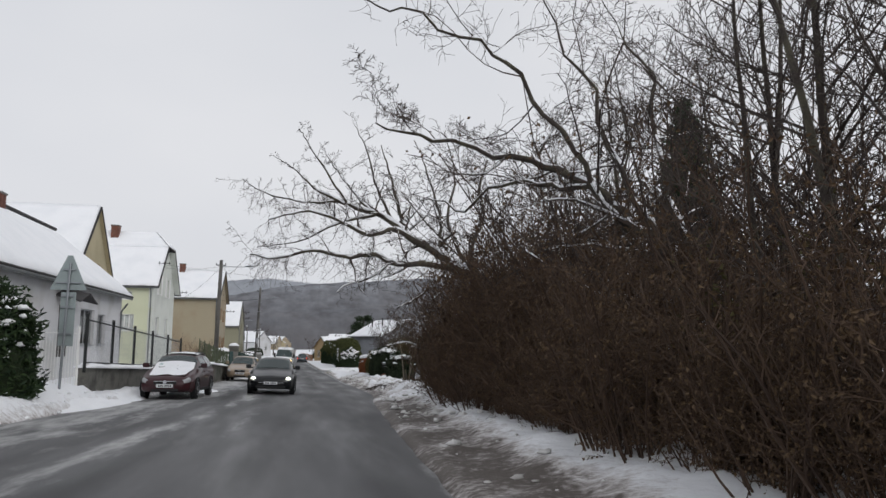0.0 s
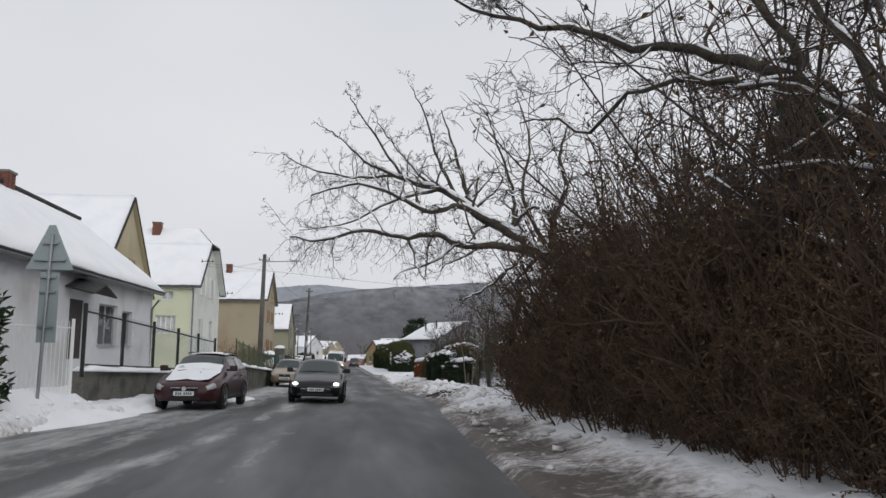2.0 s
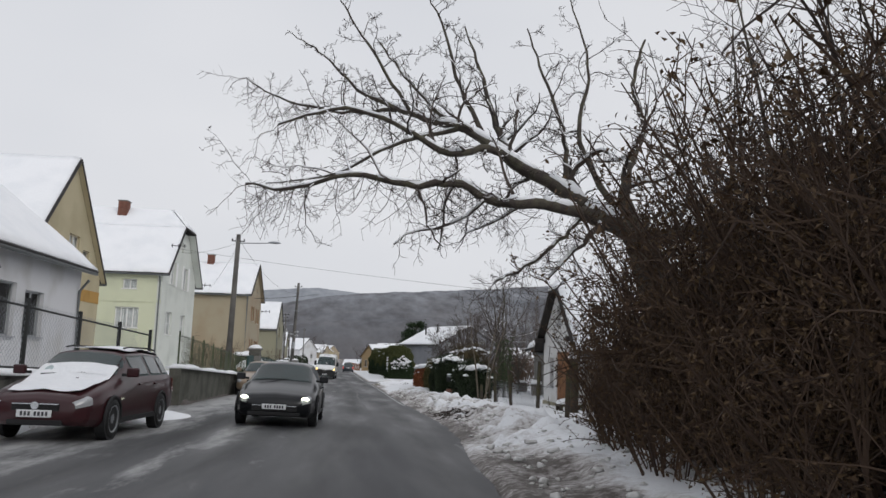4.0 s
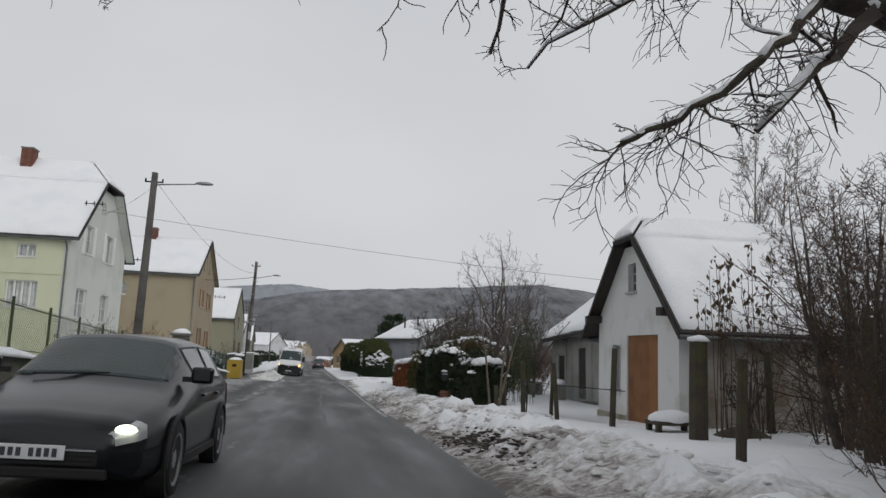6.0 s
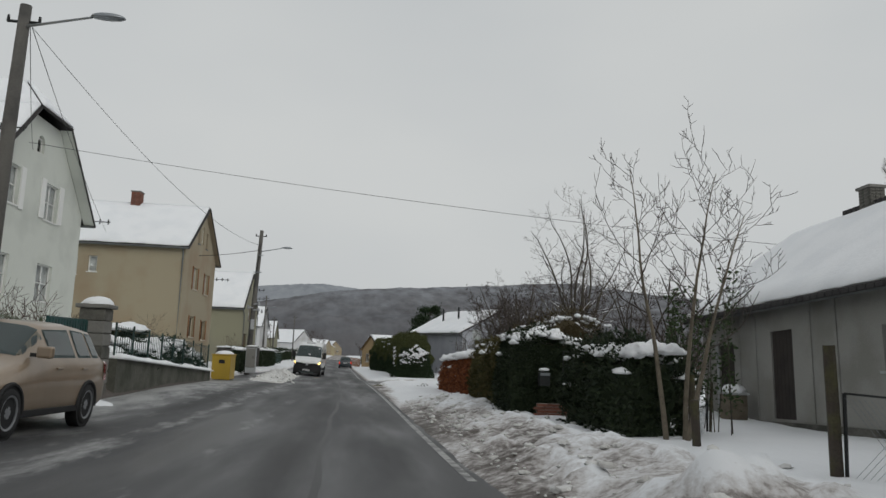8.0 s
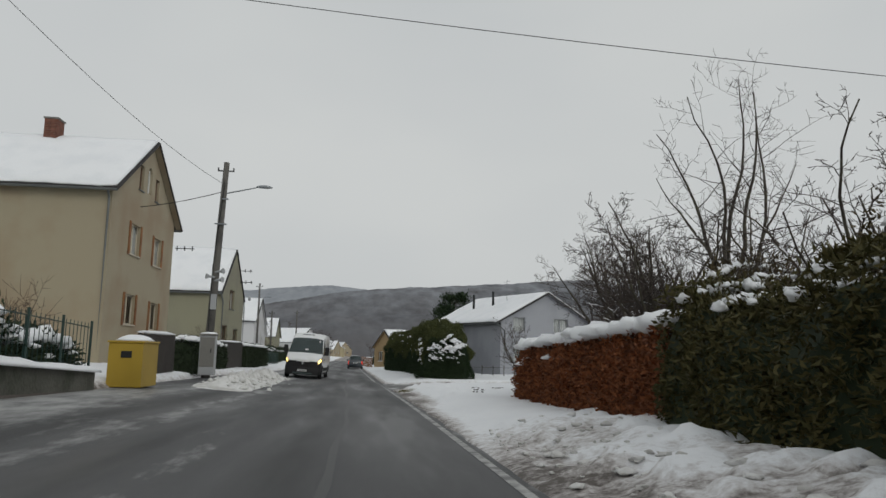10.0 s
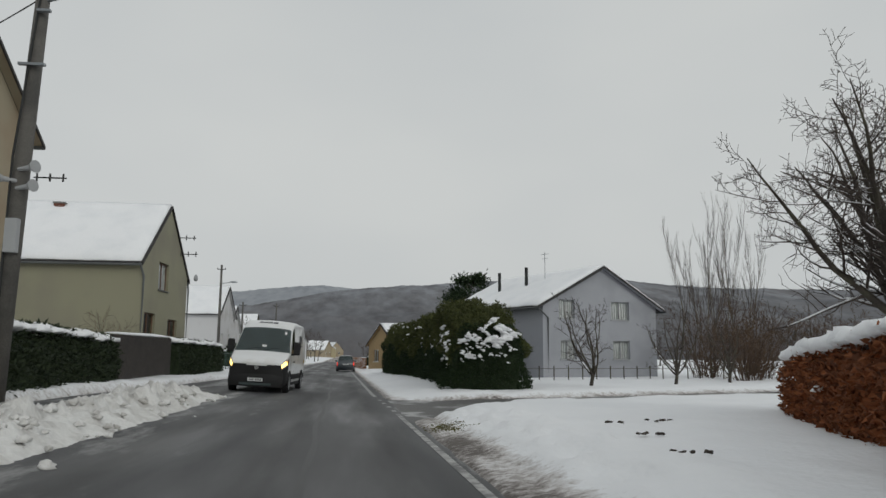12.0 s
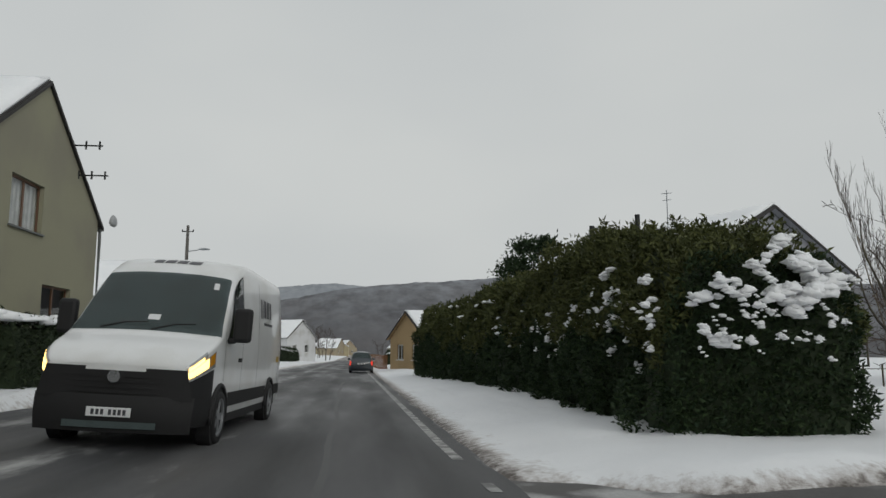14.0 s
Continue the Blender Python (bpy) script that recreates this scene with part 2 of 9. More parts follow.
def asphalt_material():
    m = bpy.data.materials.new("worn_wet_asphalt")
    m.use_nodes = True
    n, l = m.node_tree.nodes, m.node_tree.links
    b = n["Principled BSDF"]
    co = n.new("ShaderNodeTexCoord")
    mp = n.new("ShaderNodeMapping")
    mp.inputs["Scale"].default_value = (0.9, 0.05, 1)
    l.new(co.outputs["Object"], mp.inputs["Vector"])
    streak = n.new("ShaderNodeTexNoise")
    streak.inputs["Scale"].default_value, streak.inputs["Detail"].default_value = 1.0, 5.0
    l.new(mp.outputs[0], streak.inputs["Vector"])
    patch = n.new("ShaderNodeTexNoise")
    patch.inputs["Scale"].default_value, patch.inputs["Detail"].default_value = 0.35, 7.0
    along = n.new("ShaderNodeMapping")
    along.inputs["Scale"].default_value = (2.6, 0.32, 1)
    l.new(co.outputs["Object"], along.inputs["Vector"])
    l.new(along.outputs[0], patch.inputs["Vector"])
    grain = n.new("ShaderNodeTexNoise")
    grain.inputs["Scale"].default_value, grain.inputs["Detail"].default_value = 90.0, 2.0
    l.new(co.outputs["Object"], grain.inputs["Vector"])
    add = n.new("ShaderNodeMath")
    l.new(streak.outputs["Fac"], add.inputs[0])
    l.new(patch.outputs["Fac"], add.inputs[1])
    rp = n.new("ShaderNodeValToRGB")
    rp.color_ramp.elements[0].position, rp.color_ramp.elements[0].color = 0.36, (0.023, 0.024, 0.027, 1)
    rp.color_ramp.elements[1].position, rp.color_ramp.elements[1].color = 0.62, (0.080, 0.080, 0.082, 1)
    half = n.new("ShaderNodeMath")
    half.operation = "MULTIPLY"
    half.inputs[1].default_value = 0.5
    l.new(add.outputs[0], half.inputs[0])
    l.new(half.outputs[0], rp.inputs["Fac"])
    gm = n.new("ShaderNodeMapRange")
    gm.inputs["From Min"].default_value, gm.inputs["From Max"].default_value = 0.3, 0.7
    gm.inputs["To Min"].default_value, gm.inputs["To Max"].default_value = 0.75, 1.2
    l.new(grain.outputs["Fac"], gm.inputs["Value"])
    sc = n.new("ShaderNodeVectorMath")
    sc.operation = "SCALE"
    l.new(rp.outputs[0], sc.inputs[0])
    l.new(gm.outputs[0], sc.inputs["Scale"])
    at = n.new("ShaderNodeAttribute")
    at.attribute_name = "slush"
    sn = n.new("ShaderNodeTexNoise")
    sn.inputs["Scale"].default_value, sn.inputs["Detail"].default_value, sn.inputs["Roughness"].default_value = 1.0, 9.0, 0.7
    mp2 = n.new("ShaderNodeMapping")
    mp2.inputs["Scale"].default_value = (2.2, 0.5, 1)
    l.new(co.outputs["Object"], mp2.inputs["Vector"])
    l.new(mp2.outputs[0], sn.inputs["Vector"])
    sa = n.new("ShaderNodeMath")
    l.new(sn.outputs["Fac"], sa.inputs[0])
    l.new(at.outputs["Fac"], sa.inputs[1])
    sr = n.new("ShaderNodeMapRange")
    sr.inputs["From Min"].default_value, sr.inputs["From Max"].default_value = 0.74, 1.0
    sr.inputs["To Max"].default_value = 0.8
    l.new(sa.outputs[0], sr.inputs["Value"])
    sm = n.new("ShaderNodeMixRGB")
    sm.inputs["Color2"].default_value = (0.36, 0.36, 0.355, 1)
    l.new(sr.outputs[0], sm.inputs["Fac"])
    l.new(sc.outputs[0], sm.inputs["Color1"])
    tr = n.new("ShaderNodeAttribute")
    tr.attribute_name = "track"
    worn = n.new("ShaderNodeMapRange")
    worn.inputs["To Min"].default_value, worn.inputs["To Max"].default_value = 1.22, 0.62
    l.new(tr.outputs["Fac"], worn.inputs["Value"])
    wet = n.new("ShaderNodeVectorMath")
    wet.operation = "SCALE"
    l.new(sm.outputs[0], wet.inputs[0])
    l.new(worn.outputs[0], wet.inputs["Scale"])
    l.new(wet.outputs[0], b.inputs["Base Color"])
    rr = n.new("ShaderNodeMapRange")
    rr.inputs["From Min"].default_value, rr.inputs["From Max"].default_value = 0.35, 0.65
    rr.inputs["To Min"].default_value, rr.inputs["To Max"].default_value = 0.42, 0.8
    l.new(patch.outputs["Fac"], rr.inputs["Value"])
    l.new(rr.outputs[0], b.inputs["Roughness"])
    bp = n.new("ShaderNodeBump")
    bp.inputs["Strength"].default_value, bp.inputs["Distance"].default_value = 0.25, 0.008
    l.new(grain.outputs["Fac"], bp.inputs["Height"])
    l.new(bp.outputs[0], b.inputs["Normal"])
    return m


ASPHALT = asphalt_material()
ROAD_PAINT = material("worn_white_road_paint", (0.42, 0.42, 0.41), 0.7, var=0.4, scale=40, fine=25, bump=0.1, second=(0.16, 0.16, 0.16), mix=(0.42, 0.62))

# ---- building helpers ----
from mathutils.geometry import tessellate_polygon


def mesh_of(name, verts, faces, mat=None, smooth=False):
    me = bpy.data.meshes.new(name)
    me.from_pydata([tuple(v) for v in verts], [], [tuple(f) for f in faces])
    if mat:
        me.materials.append(mat)
    if smooth:
        me.polygons.foreach_set("use_smooth", [True] * len(me.polygons))
    me.update()
    return me


def part(name, bm, mat, parent, label="", smooth=False):
    """Links a bmesh, or a (vertices, faces) pair, as one mesh object under a thing or a part."""
    if isinstance(bm, tuple):
        me = mesh_of(name, bm[0], bm[1], mat, smooth)
    else:
        me = bpy.data.meshes.new(name)
        bm.to_mesh(me)
        bm.free()
        me.materials.append(mat)
        if smooth:
            me.polygons.foreach_set("use_smooth", [True] * len(me.polygons))
    ob = new(name, me)
    ob.parent = parent
    if label:
        tagged(ob, label)
    return ob


def thing(name, m, label, category, group="", kind=""):
    ob = new(name)
    ob.empty_display_size = 0.2
    ob.matrix_world = m
    return tagged(ob, label, category, group, kind)


def cuboid(bm, x0, x1, y0, y1, z0, z1, bevel=0.0):
    vs = [bm.verts.new(p) for p in ((x0, y0, z0), (x1, y0, z0), (x1, y1, z0), (x0, y1, z0), (x0, y0, z1), (x1, y0, z1), (x1, y1, z1), (x0, y1, z1))]
    fs = [bm.faces.new([vs[i] for i in f]) for f in ((3, 2, 1, 0), (4, 5, 6, 7), (0, 1, 5, 4), (1, 2, 6, 5), (2, 3, 7, 6), (3, 0, 4, 7))]
    if bevel:
        es = list({e for f in fs for e in f.edges})
        bmesh.ops.bevel(bm, geom=es, offset=bevel, segments=2, affect="EDGES", profile=0.5)
    return bm


def box(x0, x1, y0, y1, z0, z1, bevel=0.0):
    return cuboid(bmesh.new(), min(x0, x1), max(x0, x1), min(y0, y1), max(y0, y1), min(z0, z1), max(z0, z1), bevel)


def tubes(lines, sides=4, cap=True):
    """Tubes along many polylines at once: lines of (points, radii)."""
    vs, fs, k = [], [], 0
    ang = np.arange(sides) * 2 * np.pi / sides
    ca, sa = np.cos(ang), np.sin(ang)
    for pts, rad in lines:
        p = np.asarray(pts, float)
        n = len(p)
        d = np.gradient(p, axis=0)
        d /= np.linalg.norm(d, axis=1)[:, None] + 1e-9
        ref = np.array([0.0, 0.0, 1.0]) if abs(d[0][2]) < 0.9 else np.array([1.0, 0.0, 0.0])
        u = np.cross(d, ref)
        u /= np.linalg.norm(u, axis=1)[:, None] + 1e-9
        w = np.cross(d, u)
        r = np.asarray(rad, float)
        ring = p[:, None, :] + r[:, None, None] * (ca[None, :, None] * u[:, None, :] + sa[None, :, None] * w[:, None, :])
        vs.append(ring.reshape(-1, 3))
        for i in range(n - 1):
            a = k + i * sides
            for j in range(sides):
                j2 = (j + 1) % sides
                fs.append((a + j, a + j2, a + sides + j2, a + sides + j))
        if cap:
            fs.append(tuple(k + j for j in range(sides))[::-1])
            fs.append(tuple(k + (n - 1) * sides + j for j in range(sides)))
        k += n * sides
    return (np.concatenate(vs) if vs else np.zeros((0, 3)), fs)


def joined(*pairs):
    vs, fs, k = [], [], 0
    for v, f in pairs:
        vs.extend([tuple(p) for p in v])
        fs.extend([tuple(i + k for i in q) for q in f])
        k += len(v)
    return vs, fs


def slab(poly, holes, place, thick):
    """A wall with openings right through it. poly, holes: (u, z) rings; place(u, d, z) gives the point at depth d."""
    rings = [poly] + list(holes)
    flat = [p for r in rings for p in r]
    tris = tessellate_polygon([[Vector((u, z, 0)) for u, z in r] for r in rings])
    n = len(flat)
    vs = [place(u, 0.0, z) for u, z in flat] + [place(u, thick, z) for u, z in flat]
    fs = []
    for t in tris:
        fs.append(tuple(t))
        fs.append(tuple(i + n for i in reversed(t)))
    k = 0
    for r in rings:
        m = len(r)
        for i in range(m):
            a, b = k + i, k + (i + 1) % m
            fs.append((a, b, b + n, a + n))
        k += m
    bm = bmesh.new()
    bv = [bm.verts.new(v) for v in vs]
    for f in fs:
        try:
            bm.faces.new([bv[i] for i in f])
        except ValueError:
            pass
    bmesh.ops.recalc_face_normals(bm, faces=bm.faces)
    return bm


def rect(u0, u1, z0, z1):
    return [(u0, z0), (u1, z0), (u1, z1), (u0, z1)]


def fit_window(parent, place, u0, u1, z0, z1, paint, cols=2, rows=1, curtain=True, sill=True, deep=0.12, bar=0.06):
    """A window set into its opening: frame with glazing bars, panes, sill, and a net curtain behind."""
    w = new("window")
    w.empty_display_size = 0.1
    w.parent = parent
    def slat(bm, a0, a1, b0, b1, d0, d1):
        p = [place(a, d, b) for d in (d0, d1) for a, b in ((a0, b0), (a1, b0), (a1, b1), (a0, b1))]
        v = [bm.verts.new(q) for q in p]
        for f in ((0, 1, 2, 3), (7, 6, 5, 4), (0, 4, 5, 1), (1, 5, 6, 2), (2, 6, 7, 3), (3, 7, 4, 0)):
            bm.faces.new([v[i] for i in f])
    bm = bmesh.new()
    for a0, a1, b0, b1 in ((u0, u1, z0, z0 + bar), (u0, u1, z1 - bar, z1), (u0, u0 + bar, z0 + bar, z1 - bar), (u1 - bar, u1, z0 + bar, z1 - bar)):
        slat(bm, a0, a1, b0, b1, deep, deep + 0.06)
    for i in range(1, cols):
        c = u0 + (u1 - u0) * i / cols
        slat(bm, c - bar * 0.6, c + bar * 0.6, z0 + bar, z1 - bar, deep, deep + 0.06)
    for i in range(1, rows):
        c = z0 + (z1 - z0) * i / rows
        slat(bm, u0 + bar, u1 - bar, c - bar * 0.35, c + bar * 0.35, deep + 0.005, deep + 0.055)
    bmesh.ops.recalc_face_normals(bm, faces=bm.faces)
    part("window_frame", bm, paint, w)
    for i in range(cols):
        c0, c1 = u0 + (u1 - u0) * i / cols + bar * 0.6, u0 + (u1 - u0) * (i + 1) / cols - bar * 0.6
        p = part("pane", ([place(c0, deep + 0.03, z0 + bar), place(c1, deep + 0.03, z0 + bar), place(c1, deep + 0.03, z1 - bar), place(c0, deep + 0.03, z1 - bar)], [(0, 1, 2, 3)]), PANE, w)
        p.visible_shadow = False
    if curtain:
        vs, fs, n = [], [], 24
        for i in range(n + 1):
            u = u0 + (u1 - u0) * i / n
            d = deep + 0.14 + 0.025 * math.sin(i * 2.1)
            vs += [place(u, d, z0 + (z1 - z0) * 0.04), place(u, d, z1)]
        fs = [(2 * i, 2 * i + 2, 2 * i + 3, 2 * i + 1) for i in range(n)]
        part("curtain", (vs, fs), CURTAIN, w)
    if sill:
        bm = bmesh.new()
        slat(bm, u0 - 0.06, u1 + 0.06, z0 - 0.05, z0, -0.07, deep)
        bmesh.ops.recalc_face_normals(bm, faces=bm.faces)
        part("window_sill", bm, paint if paint is not BROWN_PAINT else GUTTER, w)
    return w


def sheet(quad, thick, nu, nv, lump=0.0, seed=0.0, droop=0.0, taper=True):
    """A lying sheet over four corners (a, b along the low edge; c, d along the high edge), with thickness, lumps and rounded edges: roofs and their snow."""
    a, b, c, d = [Vector(q) for q in quad]
    nrm = (b - a).cross(d - a).normalized()
    if nrm.z < 0:
        nrm = -nrm
    vs, fs = [], []
    for top in (0, 1):
        for j in range(nv + 1):
            for i in range(nu + 1):
                s, t = i / nu, j / nv
                p = a.lerp(b, s).lerp(d.lerp(c, s), t)
                if top:
                    h = thick
                    if lump:
                        h *= 1 + lump * noise.noise(p * 0.7 + Vector((seed, 0, 0))) + lump * 0.6 * noise.noise(p * 2.3 + Vector((0, seed, 0)))
                    if taper and (i in (0, nu) or j in (0, nv)):
                        h *= 0.45
                    p = p + nrm * h
                elif lump and j == 0:
                    p = p + (a - d).normalized() * droop * (0.5 + noise.noise(p * 1.9 + Vector((seed, 5, 0))))
                vs.append(p)
    m = (nu + 1) * (nv + 1)
    idx = lambda i, j, k: k * m + j * (nu + 1) + i
    for j in range(nv):
        for i in range(nu):
            fs.append((idx(i, j, 1), idx(i + 1, j, 1), idx(i + 1, j + 1, 1), idx(i, j + 1, 1)))
            fs.append((idx(i, j, 0), idx(i, j + 1, 0), idx(i + 1, j + 1, 0), idx(i + 1, j, 0)))
    for i in range(nu):
        fs.append((idx(i, 0, 0), idx(i + 1, 0, 0), idx(i + 1, 0, 1), idx(i, 0, 1)))
        fs.append((idx(i, nv, 1), idx(i + 1, nv, 1), idx(i + 1, nv, 0), idx(i, nv, 0)))
    for j in range(nv):
        fs.append((idx(0, j, 1), idx(0, j + 1, 1), idx(0, j + 1, 0), idx(0, j, 0)))
        fs.append((idx(nu, j, 0), idx(nu, j + 1, 0), idx(nu, j + 1, 1), idx(nu, j, 1)))
    return vs, fs


def blob(c, size, seed, rough=0.35, n=10):
    """A rounded uneven lump, flattened below: snow pads, clods and cushions."""
    vs, fs = [], []
    m = n * 2
    for j in range(n + 1):
        th = math.pi * j / n
        for i in range(m):
            ph = 2 * math.pi * i / m
            v = Vector((math.sin(th) * math.cos(ph), math.sin(th) * math.sin(ph), math.cos(th)))
            r = 1 + rough * noise.noise(v * 1.6 + Vector((seed * 3.1, seed, 0))) + rough * 0.5 * noise.noise(v * 4 + Vector((0, seed * 2.7, 0)))
            z = v.z if v.z > 0 else v.z * 0.45
            vs.append((c[0] + v.x * r * size[0], c[1] + v.y * r * size[1], c[2] + z * r * size[2]))
    for j in range(n):
        for i in range(m):
            fs.append((j * m + i, (j + 1) * m + i, (j + 1) * m + (i + 1) % m, j * m + (i + 1) % m))
    return vs, fs


# ---- lie of the land ----
ROAD_Y = [-80, -20, 0, 10, 20, 30, 40, 50, 62, 75, 84, 100, 130, 165, 300]
ROAD_Z = [2.2, 0.25, -0.43, -0.72, -1.02, -1.38, -1.72, -2.02, -2.28, -2.52, -2.66, -2.80, -3.05, -3.4, -5.0]
LANE_Y = [-80, -10, -1.4, 5.6, 11, 16.7, 22.4, 28.6, 35.3, 43, 62, 75, 84, 100, 130, 165, 300]
LANE_X = [-6, 0.0, 0.42, 0.62, 0.92, 1.25, 1.6, 1.92, 2.04, 2.02, 2.03, 1.92, 1.7, 1.35, 0.7, 0, -2.5]


def ease(v, a, b):
    t = min(1.0, max(0.0, (v - a) / (b - a)))
    return t * t * (3 - 2 * t)


def softly(y, ys, zs):
    return float(sum(np.interp(y + o, ys, zs) for o in (-6, -3, 0, 3, 6)) / 5)


def lane_x(y):
    return softly(y, LANE_Y, LANE_X)


def road_z(x, y):
    c = 0.055 * ease(y, 12, 45) + 0.03 * ease(y, 50, 62) * (1 - ease(y, 85, 95))
    d = lane_x(y) - x
    return softly(y, ROAD_Y, ROAD_Z) + (c * min(d, 5.4) if d > 0 else 0.0)


def left_edge(y):
    """How far left of the lane's middle the tarmac ends."""
    return 5.75 + 0.75 * (1 - ease(y, 34, 36)) + 0.2 * ease(y, 35, 37) * (1 - ease(y, 51, 53)) + 0.3 * ease(y, 66, 72) - 0.9 * ease(y, 96, 110)


def right_edge(y):
    """How far right of the lane's middle the tarmac ends."""
    return 1.22 + 0.42 * ease(y, 20, 32)


def ground_z(x, y):
    """The ground away from the tarmac: raised pavement and yards, verges and fields."""
    z = road_z(x, y)
    d = lane_x(y) - x
    if d > 0:
        z += 0.12 * ease(d, left_edge(y), left_edge(y) + 0.15) + 0.35 * ease(d, 5.5, 12) + 0.02 * max(0.0, d - 12)
    else:
        z += 0.10 * ease(-d, 2.2, 4.5)
    return z

# ---- ground, road, verges ----
def side_road_line(dx):
    """Middle and half width of the side road, dx out from the lane."""
    return 87.6 + 0.48 * max(0.0, min(dx, 6) - 1.6) + 0.40 * max(0.0, dx - 6), 2.0 + 2.2 * (1 - ease(dx, 1.4, 5.0))


def side_road_mask(x, y):
    """1 on the side road that joins from the right, 0 away from it, ragged between."""
    dx = x - lane_x(y)
    if dx < 0:
        return 0.0
    mid, half = side_road_line(dx)
    r = 0.5 * noise.noise(Vector((x * 0.7, y * 0.7, 11)))
    return 1 - ease(abs(y - mid), half - 0.5 + r, half + 0.3 + r)


def lumps_of(x, y, size, seed):
    """Broken chunks of ploughed snow: rounded cells with creases between them."""
    f = noise.voronoi(Vector((x / size, y / size, seed)))[0]
    return max(0.0, 1 - f[0] * 1.5) * (0.4 + 0.6 * noise.cell(Vector((x / size * 0.8, y / size * 0.8, seed))))


def bank_height(x, y):
    """Ploughed snow along the carriageway."""
    d = x - lane_x(y)
    if d > 0:
        u = d - right_edge(y)
        if u < -0.2:
            return -0.05
        n1 = noise.noise(Vector((x * 0.8, y * 0.5, 2)))
        n2 = noise.noise(Vector((x * 2.2, y * 1.9, 7)))
        n3 = noise.noise(Vector((x * 5.0, y * 4.4, 3)))
        thick = 1 - ease(y, 23, 28)
        ridge = ease(y, 23, 28) * (1 - ease(y, 62, 68))
        back = ease(y, 51, 56) * (1 - ease(y, 63, 68))
        h = 0.05 * ease(u, 0.0, 0.3) + 0.12 * ease(u, 0.4, 1.8)
        h += thick * 0.06 * ease(u, 0.8, 1.6) * (1 + n1)
        h += ridge * (1 - 0.4 * ease(y, 42, 48)) * (0.24 * ease(u, 0.1, 1.2) * (1 - (1 - 0.9 * back) * ease(u, 1.6, 3.0)) * (1 + 0.7 * n1))
        rough_ = (1 - 0.4 * ease(y, 40, 46)) * ease(u, 0.1, 0.6) * (1 - 0.85 * ease(u, 2.0, 3.2)) * (0.35 + 0.65 * ridge) * (1 - 0.8 * ease(y, 64, 70))
        h += rough_ * (0.34 * lumps_of(x, y, 0.62, 1.0) + 0.17 * lumps_of(x, y, 0.33, 5.0) + 0.07 * n2 + 0.03 * n3 - 0.06)
        heap = ease(y, 70, 74) * (1 - ease(y, 83, 86)) * ease(u, 0.4, 0.9) * (1 - ease(u, 1.5, 2.6))
        h += heap * (0.07 + 0.2 * lumps_of(x, y, 0.45, 2.0) + 0.12 * lumps_of(x, y, 0.26, 6.0) + 0.05 * n2)
        h = max(h, 0.0 if u > 0 else -0.05)
        return h * (1 - side_road_mask(x, y))
    d = -d - left_edge(y)
    if d < -0.5:
        return 0.0
    n2 = noise.noise(Vector((x * 1.1, y * 0.7, 0)))
    n3 = noise.noise(Vector((x * 3, y * 2.6, 0)))
    h = 0.10 * ease(d, -0.1, 0.35) * (1 + 0.7 * n2 + 0.5 * n3)
    h *= 1 - 0.7 * ease(y, 28, 31) * (1 - ease(y, 67, 71)) * (1 - ease(d, 0.5, 1.0))
    near = ease(y, 9, 14) * (1 - ease(y, 21, 23))
    h += near * 0.22 * ease(d, 0.0, 0.7) * (1 - 0.3 * ease(d, 1.2, 2.5)) * (1 + 0.8 * n2 + 0.6 * n3)
    h += near * 0.12 * ease(d, 0.0, 0.3) * lumps_of(x, y, 0.45, 3.0)
    return h


ground_y = sorted(set(list(np.arange(-30, -2, 1.0)) + list(np.arange(-2, 24, 0.2)) + list(np.arange(24, 66, 0.13)) + list(np.arange(66, 100, 0.22)) + list(np.arange(100, 130, 0.8)) + list(np.arange(130, 320, 6.0)) + list(np.arange(320, 1400, 60.0)) + list(np.arange(-320, -30, 20.0))))
ground_d = sorted(set([round(v, 3) for v in list(np.arange(-14, -8, 0.7)) + list(np.arange(-8, -4.6, 0.2)) + list(np.arange(-4.5, 1.1, 1.4)) + list(np.arange(1.15, 4.4, 0.11)) + list(np.arange(4.4, 6.2, 0.18)) + list(np.arange(6.3, 10, 0.5)) + list(np.arange(10, 34, 1.5)) + list(np.arange(34, 100, 8.0)) + list(np.arange(100, 1000, 60.0))
                  + list(np.arange(-34, -14, 1.5)) + list(np.arange(-100, -34, 8.0)) + list(np.arange(-1000, -100, 60.0))]))


gv, gf = [], []
for yy in ground_y:
    for dd in ground_d:
        xx = lane_x(yy) + dd
        on_road = -left_edge(yy) - 0.05 < dd < right_edge(yy) + 0.05
        z = ground_z(xx, yy) + (bank_height(xx, yy) if abs(dd) < 40 and yy < 320 else 0.12) - (0.06 if on_road else 0.0)
        if not on_road and abs(dd) > 3:
            z += 0.05 * noise.noise(Vector((xx * 0.35, yy * 0.35, 0))) + 0.025 * noise.noise(Vector((xx * 1.3, yy * 1.3, 5)))
        if right_edge(yy) + 0.4 < dd < 16 and 56 < yy < 112:
            z += 0.05 * abs(noise.noise(Vector((xx * 2.6, yy * 2.6, 1)))) + 0.05 * noise.noise(Vector((xx * 0.9, yy * 0.9, 8)))
        if dd > right_edge(yy) and 80 < yy < 110:
            z -= 0.12 * side_road_mask(xx, yy)
        gv.append((xx, yy, z))
nd = len(ground_d)
for j in range(len(ground_y) - 1):
    for i in range(nd - 1):
        gf.append((j * nd + i, j * nd + i + 1, (j + 1) * nd + i + 1, (j + 1) * nd + i))


